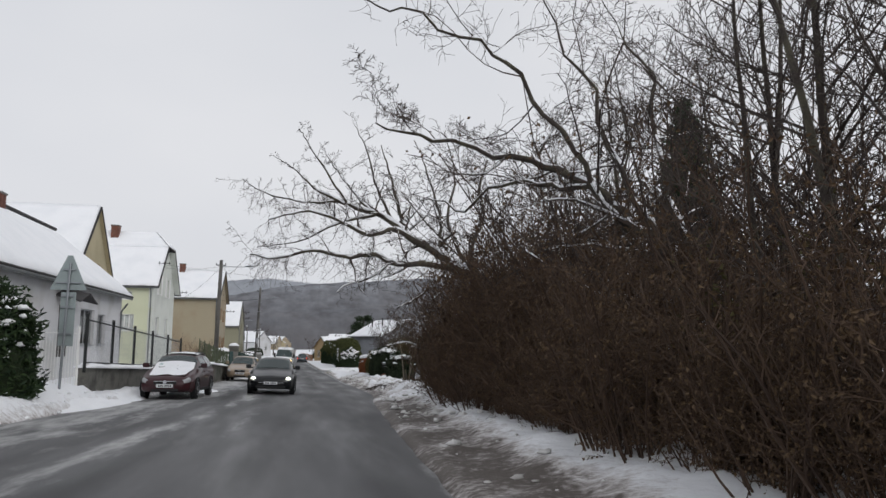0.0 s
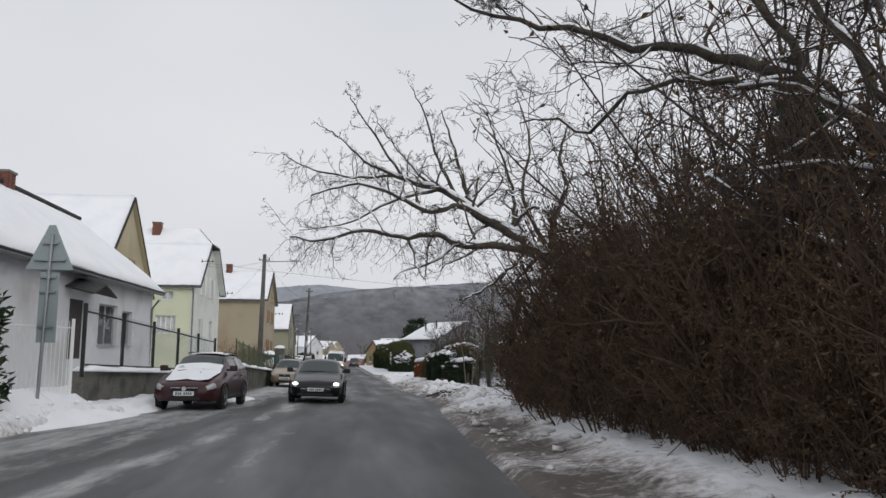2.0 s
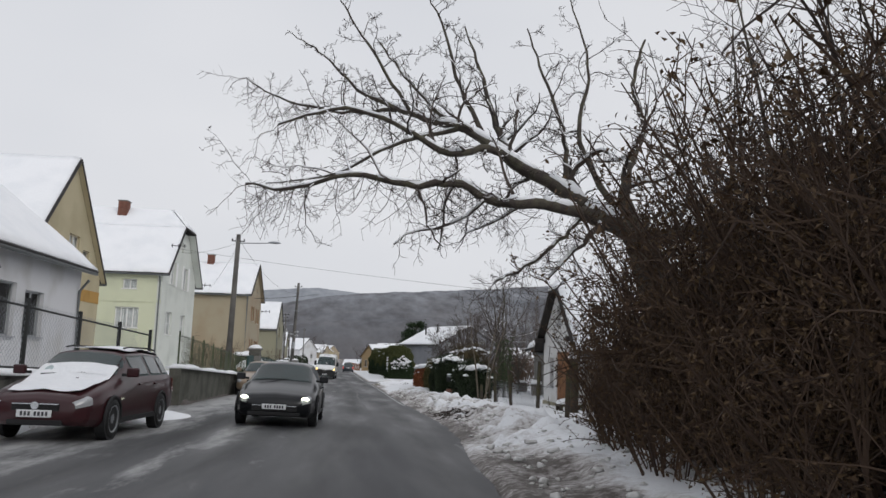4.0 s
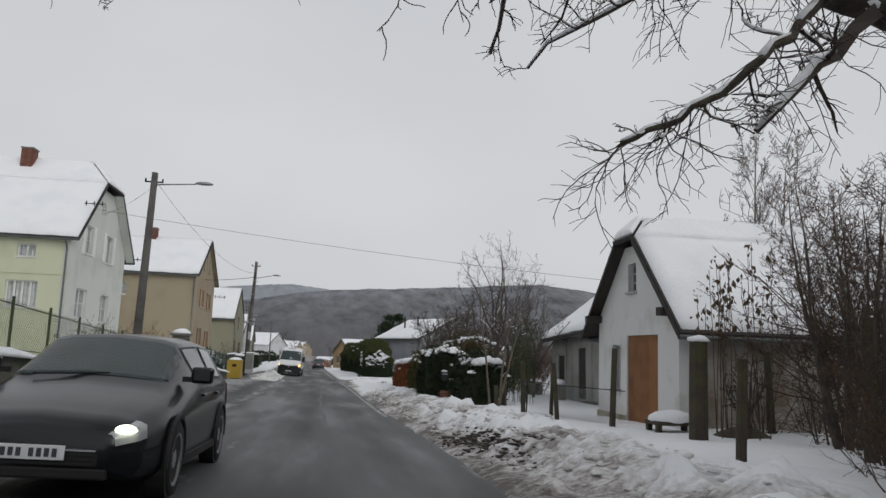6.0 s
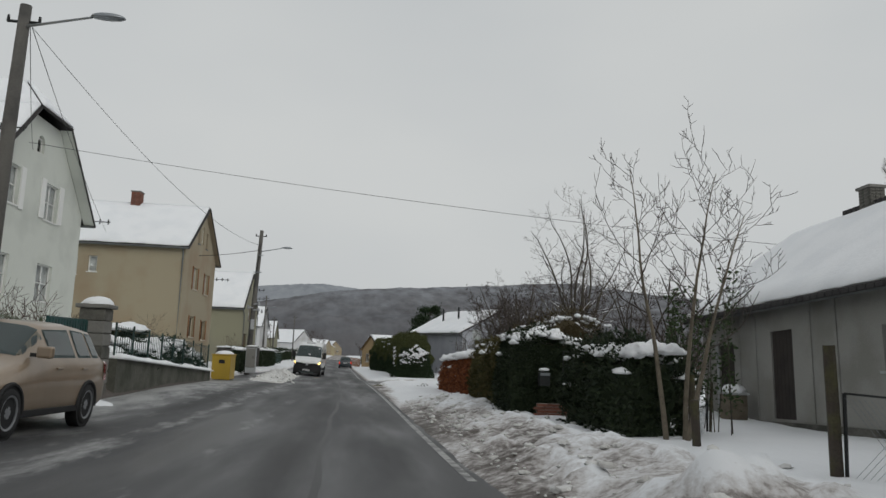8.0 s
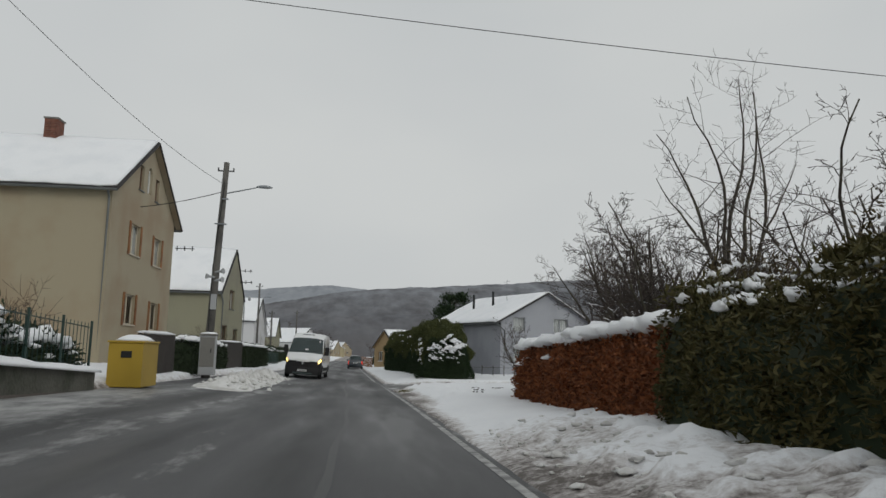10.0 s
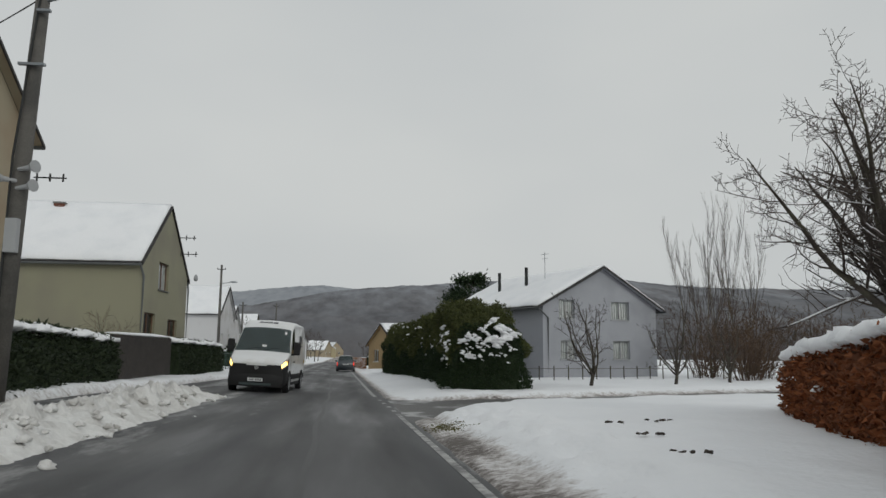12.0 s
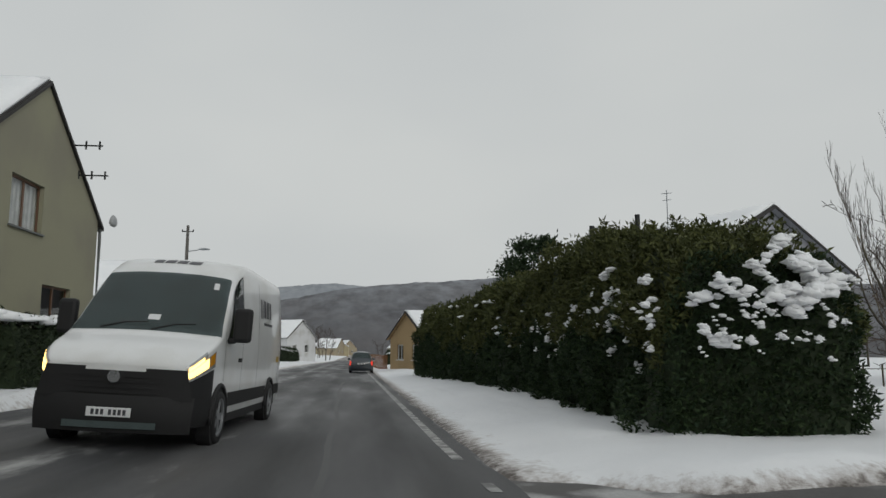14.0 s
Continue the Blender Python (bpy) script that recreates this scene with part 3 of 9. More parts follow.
def ground_material():
    """Snow, dirtied by plough and splash in a belt beside the tarmac."""
    m = bpy.data.materials.new("verge_snow")
    m.use_nodes = True
    n, l = m.node_tree.nodes, m.node_tree.links
    b = n["Principled BSDF"]
    b.inputs["Roughness"].default_value = 0.7
    b.inputs["Specular IOR Level"].default_value = 0.3
    co = n.new("ShaderNodeTexCoord")
    at = n.new("ShaderNodeAttribute")
    at.attribute_name = "grime"
    no = n.new("ShaderNodeTexNoise")
    no.inputs["Scale"].default_value, no.inputs["Detail"].default_value, no.inputs["Roughness"].default_value = 2.6, 9.0, 0.72
    l.new(co.outputs["Object"], no.inputs["Vector"])
    fleck = n.new("ShaderNodeTexNoise")
    fleck.inputs["Scale"].default_value, fleck.inputs["Detail"].default_value, fleck.inputs["Roughness"].default_value = 9.0, 6.0, 0.65
    l.new(co.outputs["Object"], fleck.inputs["Vector"])
    both = n.new("ShaderNodeMixRGB")
    both.inputs["Fac"].default_value = 0.5
    l.new(no.outputs["Fac"], both.inputs["Color1"])
    l.new(fleck.outputs["Fac"], both.inputs["Color2"])
    add = n.new("ShaderNodeMath")
    wide = n.new("ShaderNodeMapRange")
    wide.clamp = False
    wide.inputs["From Min"].default_value, wide.inputs["From Max"].default_value = 0.3, 0.7
    wide.inputs["To Min"].default_value, wide.inputs["To Max"].default_value = 0.18, 0.82
    l.new(both.outputs[0], wide.inputs["Value"])
    l.new(wide.outputs[0], add.inputs[0])
    l.new(at.outputs["Fac"], add.inputs[1])
    r = n.new("ShaderNodeMapRange")
    r.inputs["From Min"].default_value, r.inputs["From Max"].default_value = 1.0, 1.24
    l.new(add.outputs[0], r.inputs["Value"])
    broad = n.new("ShaderNodeTexNoise")
    broad.inputs["Scale"].default_value, broad.inputs["Detail"].default_value = 0.5, 4.0
    l.new(co.outputs["Object"], broad.inputs["Vector"])
    clean = n.new("ShaderNodeMixRGB")
    clean.inputs["Color1"].default_value, clean.inputs["Color2"].default_value = (0.87, 0.88, 0.90, 1), (0.76, 0.775, 0.80, 1)
    l.new(broad.outputs["Fac"], clean.inputs["Fac"])
    r2 = n.new("ShaderNodeMapRange")
    r2.inputs["From Min"].default_value, r2.inputs["From Max"].default_value = 0.74, 1.06
    r2.inputs["To Max"].default_value = 0.85
    l.new(add.outputs[0], r2.inputs["Value"])
    dull = n.new("ShaderNodeMixRGB")
    dull.inputs["Color2"].default_value = (0.40, 0.365, 0.345, 1)
    l.new(r2.outputs[0], dull.inputs["Fac"])
    l.new(clean.outputs[0], dull.inputs["Color1"])
    mx = n.new("ShaderNodeMixRGB")
    mx.inputs["Color2"].default_value = (0.105, 0.09, 0.08, 1)
    l.new(r.outputs[0], mx.inputs["Fac"])
    l.new(dull.outputs[0], mx.inputs["Color1"])
    l.new(mx.outputs[0], b.inputs["Base Color"])
    fine = n.new("ShaderNodeTexNoise")
    fine.inputs["Scale"].default_value, fine.inputs["Detail"].default_value = 7.0, 5.0
    l.new(co.outputs["Object"], fine.inputs["Vector"])
    bp = n.new("ShaderNodeBump")
    bp.inputs["Strength"].default_value, bp.inputs["Distance"].default_value = 0.45, 0.06
    l.new(fine.outputs["Fac"], bp.inputs["Height"])
    l.new(bp.outputs[0], b.inputs["Normal"])
    return m


def add_grime(me, verts):
    at = me.attributes.new("grime", "FLOAT", "POINT")
    vals = []
    for x, y, z in verts:
        d = x - lane_x(y)
        if d > 0:
            u = d - right_edge(y)
            n1 = noise.noise(Vector((x * 0.7, y * 0.45, 12)))
            thick = 1 - ease(y, 22, 27)
            ridge = ease(y, 22, 27) * (1 - ease(y, 58, 66))
            g = (0.62 - 0.1 * thick + 0.12 * ease(y, 60, 66)) * (1 - ease(u, -0.1, 0.35 + 0.3 * thick + 0.3 * ease(y, 60, 66)))
            g = max(g, (0.66 + 0.3 * n1) * (1 - ease(u, 0.3, 1.0)) * ease(y, 68, 73) * (1 - ease(y, 91, 95)))
            g = max(g, thick * 0.56 * (1 - ease(u, 0.9, 1.7)) + thick * (0.16 + 0.3 * n1) * (1 - ease(u, 1.4, 2.8)))
            g = max(g, ridge * (0.56 + 0.3 * n1 - 0.75 * lumps_of(x, y, 0.62, 1.0) - 0.3 * lumps_of(x, y, 0.33, 5.0)) * (1 - ease(u, 1.4, 3.3)))
            g = max(g, ridge * (0.64 + 0.25 * n1) * (1 - ease(u, 0.25 + 0.3 * ease(y, 40, 46), 0.9 + 0.6 * ease(y, 40, 46))))
            g = max(g, (0.2 + 0.2 * n1) * (1 - ease(u, 0.3, 1.0)))
            if 80 < y < 110:
                m = side_road_mask(x, y)
                g = max(g, 0.8 * m, 0.5 * (1 - abs(2 * m - 1)) if m > 0.02 else 0.0)
        else:
            g = 0.5 * (1 - ease(-d - left_edge(y), -0.2, 0.35)) + 0.12
            g += 0.55 * ease(y, 29, 32) * (1 - ease(y, 66, 70)) * (1 - ease(-d - left_edge(y), 0.35, 0.9))
            if d < -left_edge(y) - 1.5:
                g = 0.05
        vals.append(g)
    at.data.foreach_set("value", vals)


VERGE = ground_material()
ground_mesh = mesh_of("ground", gv, gf, VERGE, True)
add_grime(ground_mesh, gv)
ground = tagged(new("ground", ground_mesh), "snow-covered ground with ploughed dirty snow beside the road", "ground", kind="structure")

# tarmac, with slush left between and beside the wheel tracks
rv, rf, slush = [], [], []
road_ys = list(np.arange(-30, 140, 0.8)) + list(np.arange(140, 320, 8.0))
COLS = 36
for yy in road_ys:
    L = -left_edge(yy)
    for k in range(COLS + 1):
        dd = L + (right_edge(yy) - L) * k / COLS
        if k == COLS:
            dd += 0.10 * noise.noise(Vector((yy * 0.8, 0, 0)))
        xx = lane_x(yy) + dd
        rv.append((xx, yy, road_z(xx, yy)))
        edge = 0.27 * (1 - ease(dd + 6.0, 0.5, 2.4)) + 0.12 * (1 - ease(dd + 6.0, 1.8, 3.2))
        crown = 0.12 * math.exp(-((dd + 1.75) / 0.3) ** 2) + 0.06 * math.exp(-((dd + 0.05) / 0.3) ** 2)
        wander = 0.35 * noise.noise(Vector((yy * 0.06, 4, 0)))
        bands = (0.36 * math.exp(-((dd + 4.75 + wander) / 0.55) ** 2) + 0.32 * math.exp(-((dd + 3.05 + wander) / 0.3) ** 2)) * (0.75 + 0.5 * noise.noise(Vector((yy * 0.13, 9, dd * 0.3))))
        right = 0.26 * ease(dd, right_edge(yy) - 0.3, right_edge(yy))
        slush.append(max(edge * (0.75 + 0.25 * ease(yy, 25, 40)) * (1 - 0.6 * ease(yy, 64, 72)), crown, right, bands) + 0.10 * ease(-dd, 1.2, 2.0))
for j in range(len(road_ys) - 1):
    for i in range(COLS):
        rf.append((j * (COLS + 1) + i, j * (COLS + 1) + i + 1, (j + 1) * (COLS + 1) + i + 1, (j + 1) * (COLS + 1) + i))
road_mesh = mesh_of("road", rv, rf, ASPHALT, True)
track = []
for yy in road_ys:
    for k in range(COLS + 1):
        dd = -left_edge(yy) + (right_edge(yy) + left_edge(yy)) * k / COLS + 0.12 * noise.noise(Vector((yy * 0.05, 0, 3)))
        track.append(sum(math.exp(-((dd - c) / 0.28) ** 2) for c in (0.72, -0.78, -2.35, -3.75)))
road_mesh.attributes.new("track", "FLOAT", "POINT").data.foreach_set("value", track)
road_mesh.attributes.new("slush", "FLOAT", "POINT").data.foreach_set("value", slush)
road = tagged(new("road", road_mesh), "dark damp asphalt road with slush between the tracks", "road", kind="structure")


def strip(name, y0, y1, off, width, lift, mat, label, step=0.5, ragged=0.0, kind="structure", category="road marking"):
    vs, fs = [], []
    ys = np.arange(y0, y1 + 1e-6, step)
    for yv in ys:
        o = off(yv) if callable(off) else off
        wd = (width(yv) if callable(width) else width) + ragged * noise.noise(Vector((yv * 1.3, off(yv) if callable(off) else off, 1)))
        x0 = lane_x(yv) + o - wd / 2
        x1 = x0 + wd
        vs += [(x0, yv, road_z(x0, yv) + lift), (x1, yv, road_z(x1, yv) + lift)]
    n = len(ys)
    fs = [(2 * i, 2 * i + 1, 2 * i + 3, 2 * i + 2) for i in range(n - 1)]
    return tagged(new(name, mesh_of(name, vs, fs, mat)), label, category, kind=kind)


def edge_offset(y):
    return 1.48 - 0.16 * ease(y, 86, 96)


strip("edge_line", 44, 85.5, edge_offset, 0.11, 0.006, ROAD_PAINT, "worn white edge line along the asphalt")
for yb in np.arange(86.3, 93, 1.7):
    strip("edge_dash", yb, yb + 0.9, edge_offset, 0.12, 0.006, ROAD_PAINT, "short white edge dash across the side road mouth")
TAR = material("fresh_tar", (0.012, 0.012, 0.013), 0.5, var=0.3, bump=0.1)
strip("tar_seam", 40, 120, lambda v: -0.32 + 0.06 * math.sin(v * 0.21) + 0.03 * math.sin(v * 0.9), 0.085, 0.005, TAR, "dark sealed seam along the asphalt", 0.5, 0.05)
strip("edge_line", 93.6, 150, edge_offset, 0.14, 0.006, ROAD_PAINT, "worn white edge line along the asphalt")

# side road on the right
sv, sf = [], []
xs = np.arange(1.5, 30, 0.6)
for i, dx in enumerate(xs):
    for k in range(13):
        mid, half = side_road_line(dx)
        yb = mid + (half + 0.5) * (k / 6 - 1)
        xx = lane_x(yb) + dx
        sv.append((xx, yb, ground_z(xx, yb) - 0.035 * ease(dx, 1.5, 3) + 0.012 * ease(dx, 1.6, 3) - 0.01 + 0.015 * noise.noise(Vector((xx, yb, 0)))))
for i in range(len(xs) - 1):
    for k in range(12):
        sf.append((i * 13 + k, (i + 1) * 13 + k, (i + 1) * 13 + k + 1, i * 13 + k + 1))
SLUSHY = material("slushy_asphalt", (0.075, 0.072, 0.07), 0.55, var=0.3, scale=9, fine=25, bump=0.3, second=(0.42, 0.42, 0.42), mix=(0.56, 0.68), distance=0.03)
tagged(new("side_road", mesh_of("side_road", sv, sf, SLUSHY, True)), "slushy side road joining the main road", "road", kind="structure")

# hills in the distance
def hill(name, near, far, bearings, rises, foot, seed, label, mat):
    """A wooded ridge round the valley: its crest rises by so many degrees at each bearing, seen from the village."""
    vs, fs = [], []
    az = np.concatenate([np.arange(-80, -16, 1.0), np.arange(-16, 46, 0.12), np.arange(46, 82, 1.0)])
    rows = 26
    for j in range(rows + 1):
        v = j / rows
        for a in az:
            r = near + (far - near) * v
            crest = far * math.tan(radians(float(np.interp(a, bearings, rises)))) - 1.5
            crest += far * 0.0013 * noise.noise(Vector((a * 0.55, seed, 0))) + far * 0.0009 * noise.noise(Vector((a * 2.3, seed, 4)))
            z = foot + (crest - foot) * math.sin(v * math.pi / 2) ** 1.15
            x, y = r * math.sin(radians(a)), 70 + r * math.cos(radians(a))
            z += (0.3 + v * (1 - v) * 4) * far * 0.0030 * noise.noise(Vector((a * 0.22, v * 3.0, seed + 8)))
            z += far * 0.0004 * noise.noise(Vector((a * 6.0, v * 9, seed)))
            vs.append((x, y, z))
    n = len(az)
    for j in range(rows):
        for i in range(n - 1):
            fs.append((j * n + i, j * n + i + 1, (j + 1) * n + i + 1, (j + 1) * n + i))
    return tagged(new(name, mesh_of(name, vs, fs, mat, True)), label, "hill", kind="structure")


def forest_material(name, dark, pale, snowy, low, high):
    """Woods seen from afar: stands of differing tone, single crowns, snow between them, and haze put into the colour.
    """
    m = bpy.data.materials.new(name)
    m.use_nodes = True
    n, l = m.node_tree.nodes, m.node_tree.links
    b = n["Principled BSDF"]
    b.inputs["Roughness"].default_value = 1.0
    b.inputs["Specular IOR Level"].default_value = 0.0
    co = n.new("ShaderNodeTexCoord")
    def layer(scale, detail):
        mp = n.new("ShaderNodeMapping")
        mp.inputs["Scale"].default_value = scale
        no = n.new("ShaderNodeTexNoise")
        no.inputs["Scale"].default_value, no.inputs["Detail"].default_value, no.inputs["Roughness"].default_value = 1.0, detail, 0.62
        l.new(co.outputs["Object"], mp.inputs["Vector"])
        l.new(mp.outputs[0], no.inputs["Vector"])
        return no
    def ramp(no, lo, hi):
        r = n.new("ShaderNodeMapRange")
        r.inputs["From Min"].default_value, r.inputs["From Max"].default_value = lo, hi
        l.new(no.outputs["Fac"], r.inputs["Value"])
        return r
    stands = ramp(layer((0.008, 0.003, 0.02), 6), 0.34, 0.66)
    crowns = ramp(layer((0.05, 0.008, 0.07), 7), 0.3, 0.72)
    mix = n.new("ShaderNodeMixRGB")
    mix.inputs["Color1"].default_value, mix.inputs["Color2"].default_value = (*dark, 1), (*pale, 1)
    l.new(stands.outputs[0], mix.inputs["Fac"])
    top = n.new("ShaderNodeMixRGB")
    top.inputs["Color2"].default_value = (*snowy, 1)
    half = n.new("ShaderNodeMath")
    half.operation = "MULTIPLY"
    # haze painted into the colour, paling the slope with height
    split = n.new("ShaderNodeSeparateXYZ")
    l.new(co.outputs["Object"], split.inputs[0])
    veil = n.new("ShaderNodeMapRange")
    veil.inputs["From Min"].default_value, veil.inputs["From Max"].default_value = low, high
    veil.inputs["To Min"].default_value, veil.inputs["To Max"].default_value = 0.2, 0.95
    l.new(split.outputs["Z"], veil.inputs["Value"])
    l.new(veil.outputs[0], half.inputs[1])
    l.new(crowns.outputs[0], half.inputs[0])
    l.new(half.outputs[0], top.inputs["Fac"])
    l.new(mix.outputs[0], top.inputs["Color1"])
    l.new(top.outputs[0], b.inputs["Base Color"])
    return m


# near woods: snow-dusted tones with blue-grey haze mixed into the colours
HILL_NEAR = forest_material("hazy_snow_dusted_forest", (0.082, 0.084, 0.093), (0.140, 0.132, 0.134), (0.32, 0.335, 0.36), -4, 70)
# far ridge: distance haze put into these paler, bluer woodland colours
HILL_FAR = forest_material("hazy_far_forest", (0.23, 0.245, 0.27), (0.29, 0.305, 0.33), (0.42, 0.44, 0.465), 20, 150)
hill("hill", 470, 880, (-80, -30, -12, -8, -5, -2.5, 0, 4, 8, 12, 15, 17.5, 20, 24, 30, 40, 80), (1.5, 1.8, 2.6, 3.2, 3.75, 4.3, 4.6, 4.95, 5.1, 5.25, 5.5, 5.75, 5.4, 4.8, 4.5, 4.1, 3.0), -12, 4.1, "wooded hillside dusted with snow, hazy towards its crest", HILL_NEAR)
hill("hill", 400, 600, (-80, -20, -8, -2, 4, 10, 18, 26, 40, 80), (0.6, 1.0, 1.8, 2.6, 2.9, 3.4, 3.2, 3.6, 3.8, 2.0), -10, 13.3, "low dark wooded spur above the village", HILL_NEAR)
hill("hill", 900, 1500, (-80, -40, -12, -8, -4.8, -2.6, 0, 6, 20, 80), (2.6, 3.2, 3.95, 4.3, 4.65, 4.8, 4.6, 4.3, 3.9, 3.0), -10, 9.7, "far wooded ridge, paled by haze in its colour", HILL_FAR)

# ---- houses ----
def house(label, m, W, D, eave, apex, walls, trunc=None, over=0.35, gover=0.35, front=(), left=(), right=(), base=-1.2, thick=0.3, roof_snow=0.16, group="", name="house", gutters=True, snow_mat=None, seed=1.0, side_walls=None, rake=None):
    """A house with its gable towards local -y, W wide (x), D deep (y). Openings: (u0, u1, z0, z1, paint, columns, rows, curtain) or the same with 'door' or 'arch' in place of paint."""
    root = thing(name, m, label, "house", group)
    mid = W / 2
    slope = (apex - eave) / mid
    if trunc:
        cut = (apex - trunc) / slope
        poly = [(0, base), (W, base), (W, eave), (mid + cut, trunc), (mid - cut, trunc), (0, eave)]
    else:
        poly = [(0, base), (W, base), (W, eave), (mid, apex), (0, eave)]
    places = {
        "front": lambda u, d, z: (u, d, z),
        "left": lambda u, d, z: (d, u, z),
        "right": lambda u, d, z: (W - d, u, z),
    }
    sets = {"front": front, "left": left, "right": right}
    polys = {"front": poly, "left": rect(thick, D - thick, base, eave), "right": rect(thick, D - thick, base, eave)}
    for key in ("front", "left", "right"):
        holes = []
        for o in sets[key]:
            if o[4] == "arch":
                u0, u1, z0, z1 = o[:4]
                r = (u1 - u0) / 2
                holes.append([(u0, z0), (u1, z0), (u1, z1 - r)] + [((u0 + u1) / 2 + r * math.cos(a), z1 - r + r * math.sin(a)) for a in np.linspace(0.3, math.pi - 0.3, 6)] + [(u0, z1 - r)])
            else:
                holes.append(rect(*o[:4]))
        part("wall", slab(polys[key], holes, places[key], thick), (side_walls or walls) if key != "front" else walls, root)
        for o in sets[key]:
            u0, u1, z0, z1, paint, cols, rows, cur = o
            pl = places[key]
            if paint == "arch":
                fit_window(root, pl, u0, u1, z0, z1 - (u1 - u0) * 0.15, WHITE_PAINT, cols, rows, cur, False)
            elif paint == "door":
                bm = bmesh.new()
                n = max(3, int((u1 - u0) / 0.14))
                dr = new("door")
                dr.parent = root
                for i in range(n):
                    a, b = u0 + (u1 - u0) * i / n, u0 + (u1 - u0) * (i + 1) / n - 0.012
                    q = [pl(uu, dd, zz) for dd in (0.04, 0.10) for uu, zz in ((a, z0), (b, z0), (b, z1), (a, z1))]
                    part("plank", ([*q], [(0, 1, 2, 3), (7, 6, 5, 4), (0, 4, 5, 1), (1, 5, 6, 2), (2, 6, 7, 3), (3, 7, 4, 0)]), cols, dr)
                bm.free()
                q = [pl(uu, dd, zz) for dd in (0.101, 0.13) for uu, zz in ((u0, z0), (u1, z0), (u1, z1), (u0, z1))]
                part("door_backing", (q, [(0, 1, 2, 3), (7, 6, 5, 4), (0, 4, 5, 1), (1, 5, 6, 2), (2, 6, 7, 3), (3, 7, 4, 0)]), DARK_WOOD, dr)
            else:
                fit_window(root, pl, u0, u1, z0, z1, paint, cols, rows, cur)
    # back wall; added unseen inner floors and walls, coloured as unlit, close the rooms
    part("wall", slab(poly, [], lambda u, d, z: (u, D - d, z), thick), side_walls or walls, root)
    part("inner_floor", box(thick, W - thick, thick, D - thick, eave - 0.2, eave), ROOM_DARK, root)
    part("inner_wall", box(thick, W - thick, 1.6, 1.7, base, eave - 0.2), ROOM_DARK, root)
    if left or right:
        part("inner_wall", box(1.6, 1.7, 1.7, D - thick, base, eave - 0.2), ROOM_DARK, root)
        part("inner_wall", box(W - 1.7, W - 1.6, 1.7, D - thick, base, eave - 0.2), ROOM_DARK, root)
    # roof: two slopes, boards under, snow on top
    roof = new("roof")
    roof.parent = root
    e = over
    ez = eave - slope * e
    tc = (apex - trunc) if trunc else 0.0
    hip = tc * 0.95 if trunc else 0.0
    for s in (0, 1):
        x_e = -e if s == 0 else W + e
        if trunc:
            cx = mid - (apex - trunc) / slope if s == 0 else mid + (apex - trunc) / slope
            low = [(x_e, -gover, ez), (x_e, D + 0.2, ez), (cx, D + 0.2, trunc), (cx, -gover, trunc)]
            top = [(cx, -gover, trunc), (cx, D + 0.2, trunc), (mid, D + 0.2, apex), (mid, -gover + hip, apex)]
            quads = [low, top]
        else:
            quads = [[(x_e, -gover, ez), (x_e, D + 0.2, ez), (mid, D + 0.2, apex), (mid, -gover, apex)]]
        for k, q in enumerate(quads):
            q = [Vector(p) + Vector((0, 0, 0.06)) for p in q]
            part("roof_slope", sheet(q, 0.06, 2, 2, taper=False), ROOF_DARK, roof)
            up = [Vector(p) + Vector((0, 0, 0.085)) for p in q]
            inn = 0.05
            if up[0].y < up[1].y:
                up[0].y += inn
                up[3].y += inn
            if k == 0:
                up[0].x += 0.06 * (1 if s == 0 else -1)
                up[1].x += 0.06 * (1 if s == 0 else -1)
            part("roof_snow", sheet(up, roof_snow, 36, 14, 0.35, seed + s + k * 3, 0.10), snow_mat or SNOW, roof, "thick blanket of snow on the roof", True)
        if gutters:
            ys = np.linspace(-gover, D + 0.2, 4)
            part("gutter", tubes([([(x_e - 0.05 * (1 if s == 0 else -1) * -1, yv, ez + 0.02) for yv in ys], [0.065] * 4)], 8), GUTTER, roof)
    if trunc:
        c = (apex - trunc) / slope
        tri = [Vector((mid - c, -gover, trunc + 0.06)), Vector((mid + c, -gover, trunc + 0.06)), Vector((mid + 0.02, -gover + hip, apex + 0.06)), Vector((mid - 0.02, -gover + hip, apex + 0.06))]
        part("roof_hip", sheet(tri, 0.10, 2, 2, taper=False), ROOF_DARK, roof)
        part("roof_snow", sheet([p + Vector((0, 0.0, 0.14)) for p in tri], roof_snow * 0.8, 10, 8, 0.3, seed + 9, 0.05), snow_mat or SNOW, roof, "thick blanket of snow on the roof", True)
    # barge boards along the gable edge
    ends = [((-e, ez), (mid - ((apex - trunc) / slope if trunc else 0), trunc or apex)), ((W + e, ez), (mid + ((apex - trunc) / slope if trunc else 0), trunc or apex))]
    for (ua, za), (ub, zb) in ends:
        bh = 0.03 if rake else 0.02
        q = [(ua, -gover - 0.04, za - bh), (ub, -gover - 0.04, zb - bh), (ub, -gover - 0.04, zb + 0.09), (ua, -gover - 0.04, za + 0.09)]
        q2 = [(a, b + 0.05, c) for a, b, c in q]
        part("barge_board", (q + q2, [(0, 1, 2, 3), (7, 6, 5, 4), (0, 4, 5, 1), (1, 5, 6, 2), (2, 6, 7, 3), (3, 7, 4, 0)]), rake or ROOF_DARK, roof)
        if gover > 0.1:
            qq = [(ua, -gover, za + 0.03), (ub, -gover, zb + 0.03), (ub, 0.0, zb + 0.03), (ua, 0.0, za + 0.03)]
            part("soffit", (qq + [(a, b, c + 0.02) for a, b, c in qq], [(0, 1, 2, 3), (7, 6, 5, 4), (0, 4, 5, 1), (1, 5, 6, 2), (2, 6, 7, 3), (3, 7, 4, 0)]), rake or walls, roof)
    return root


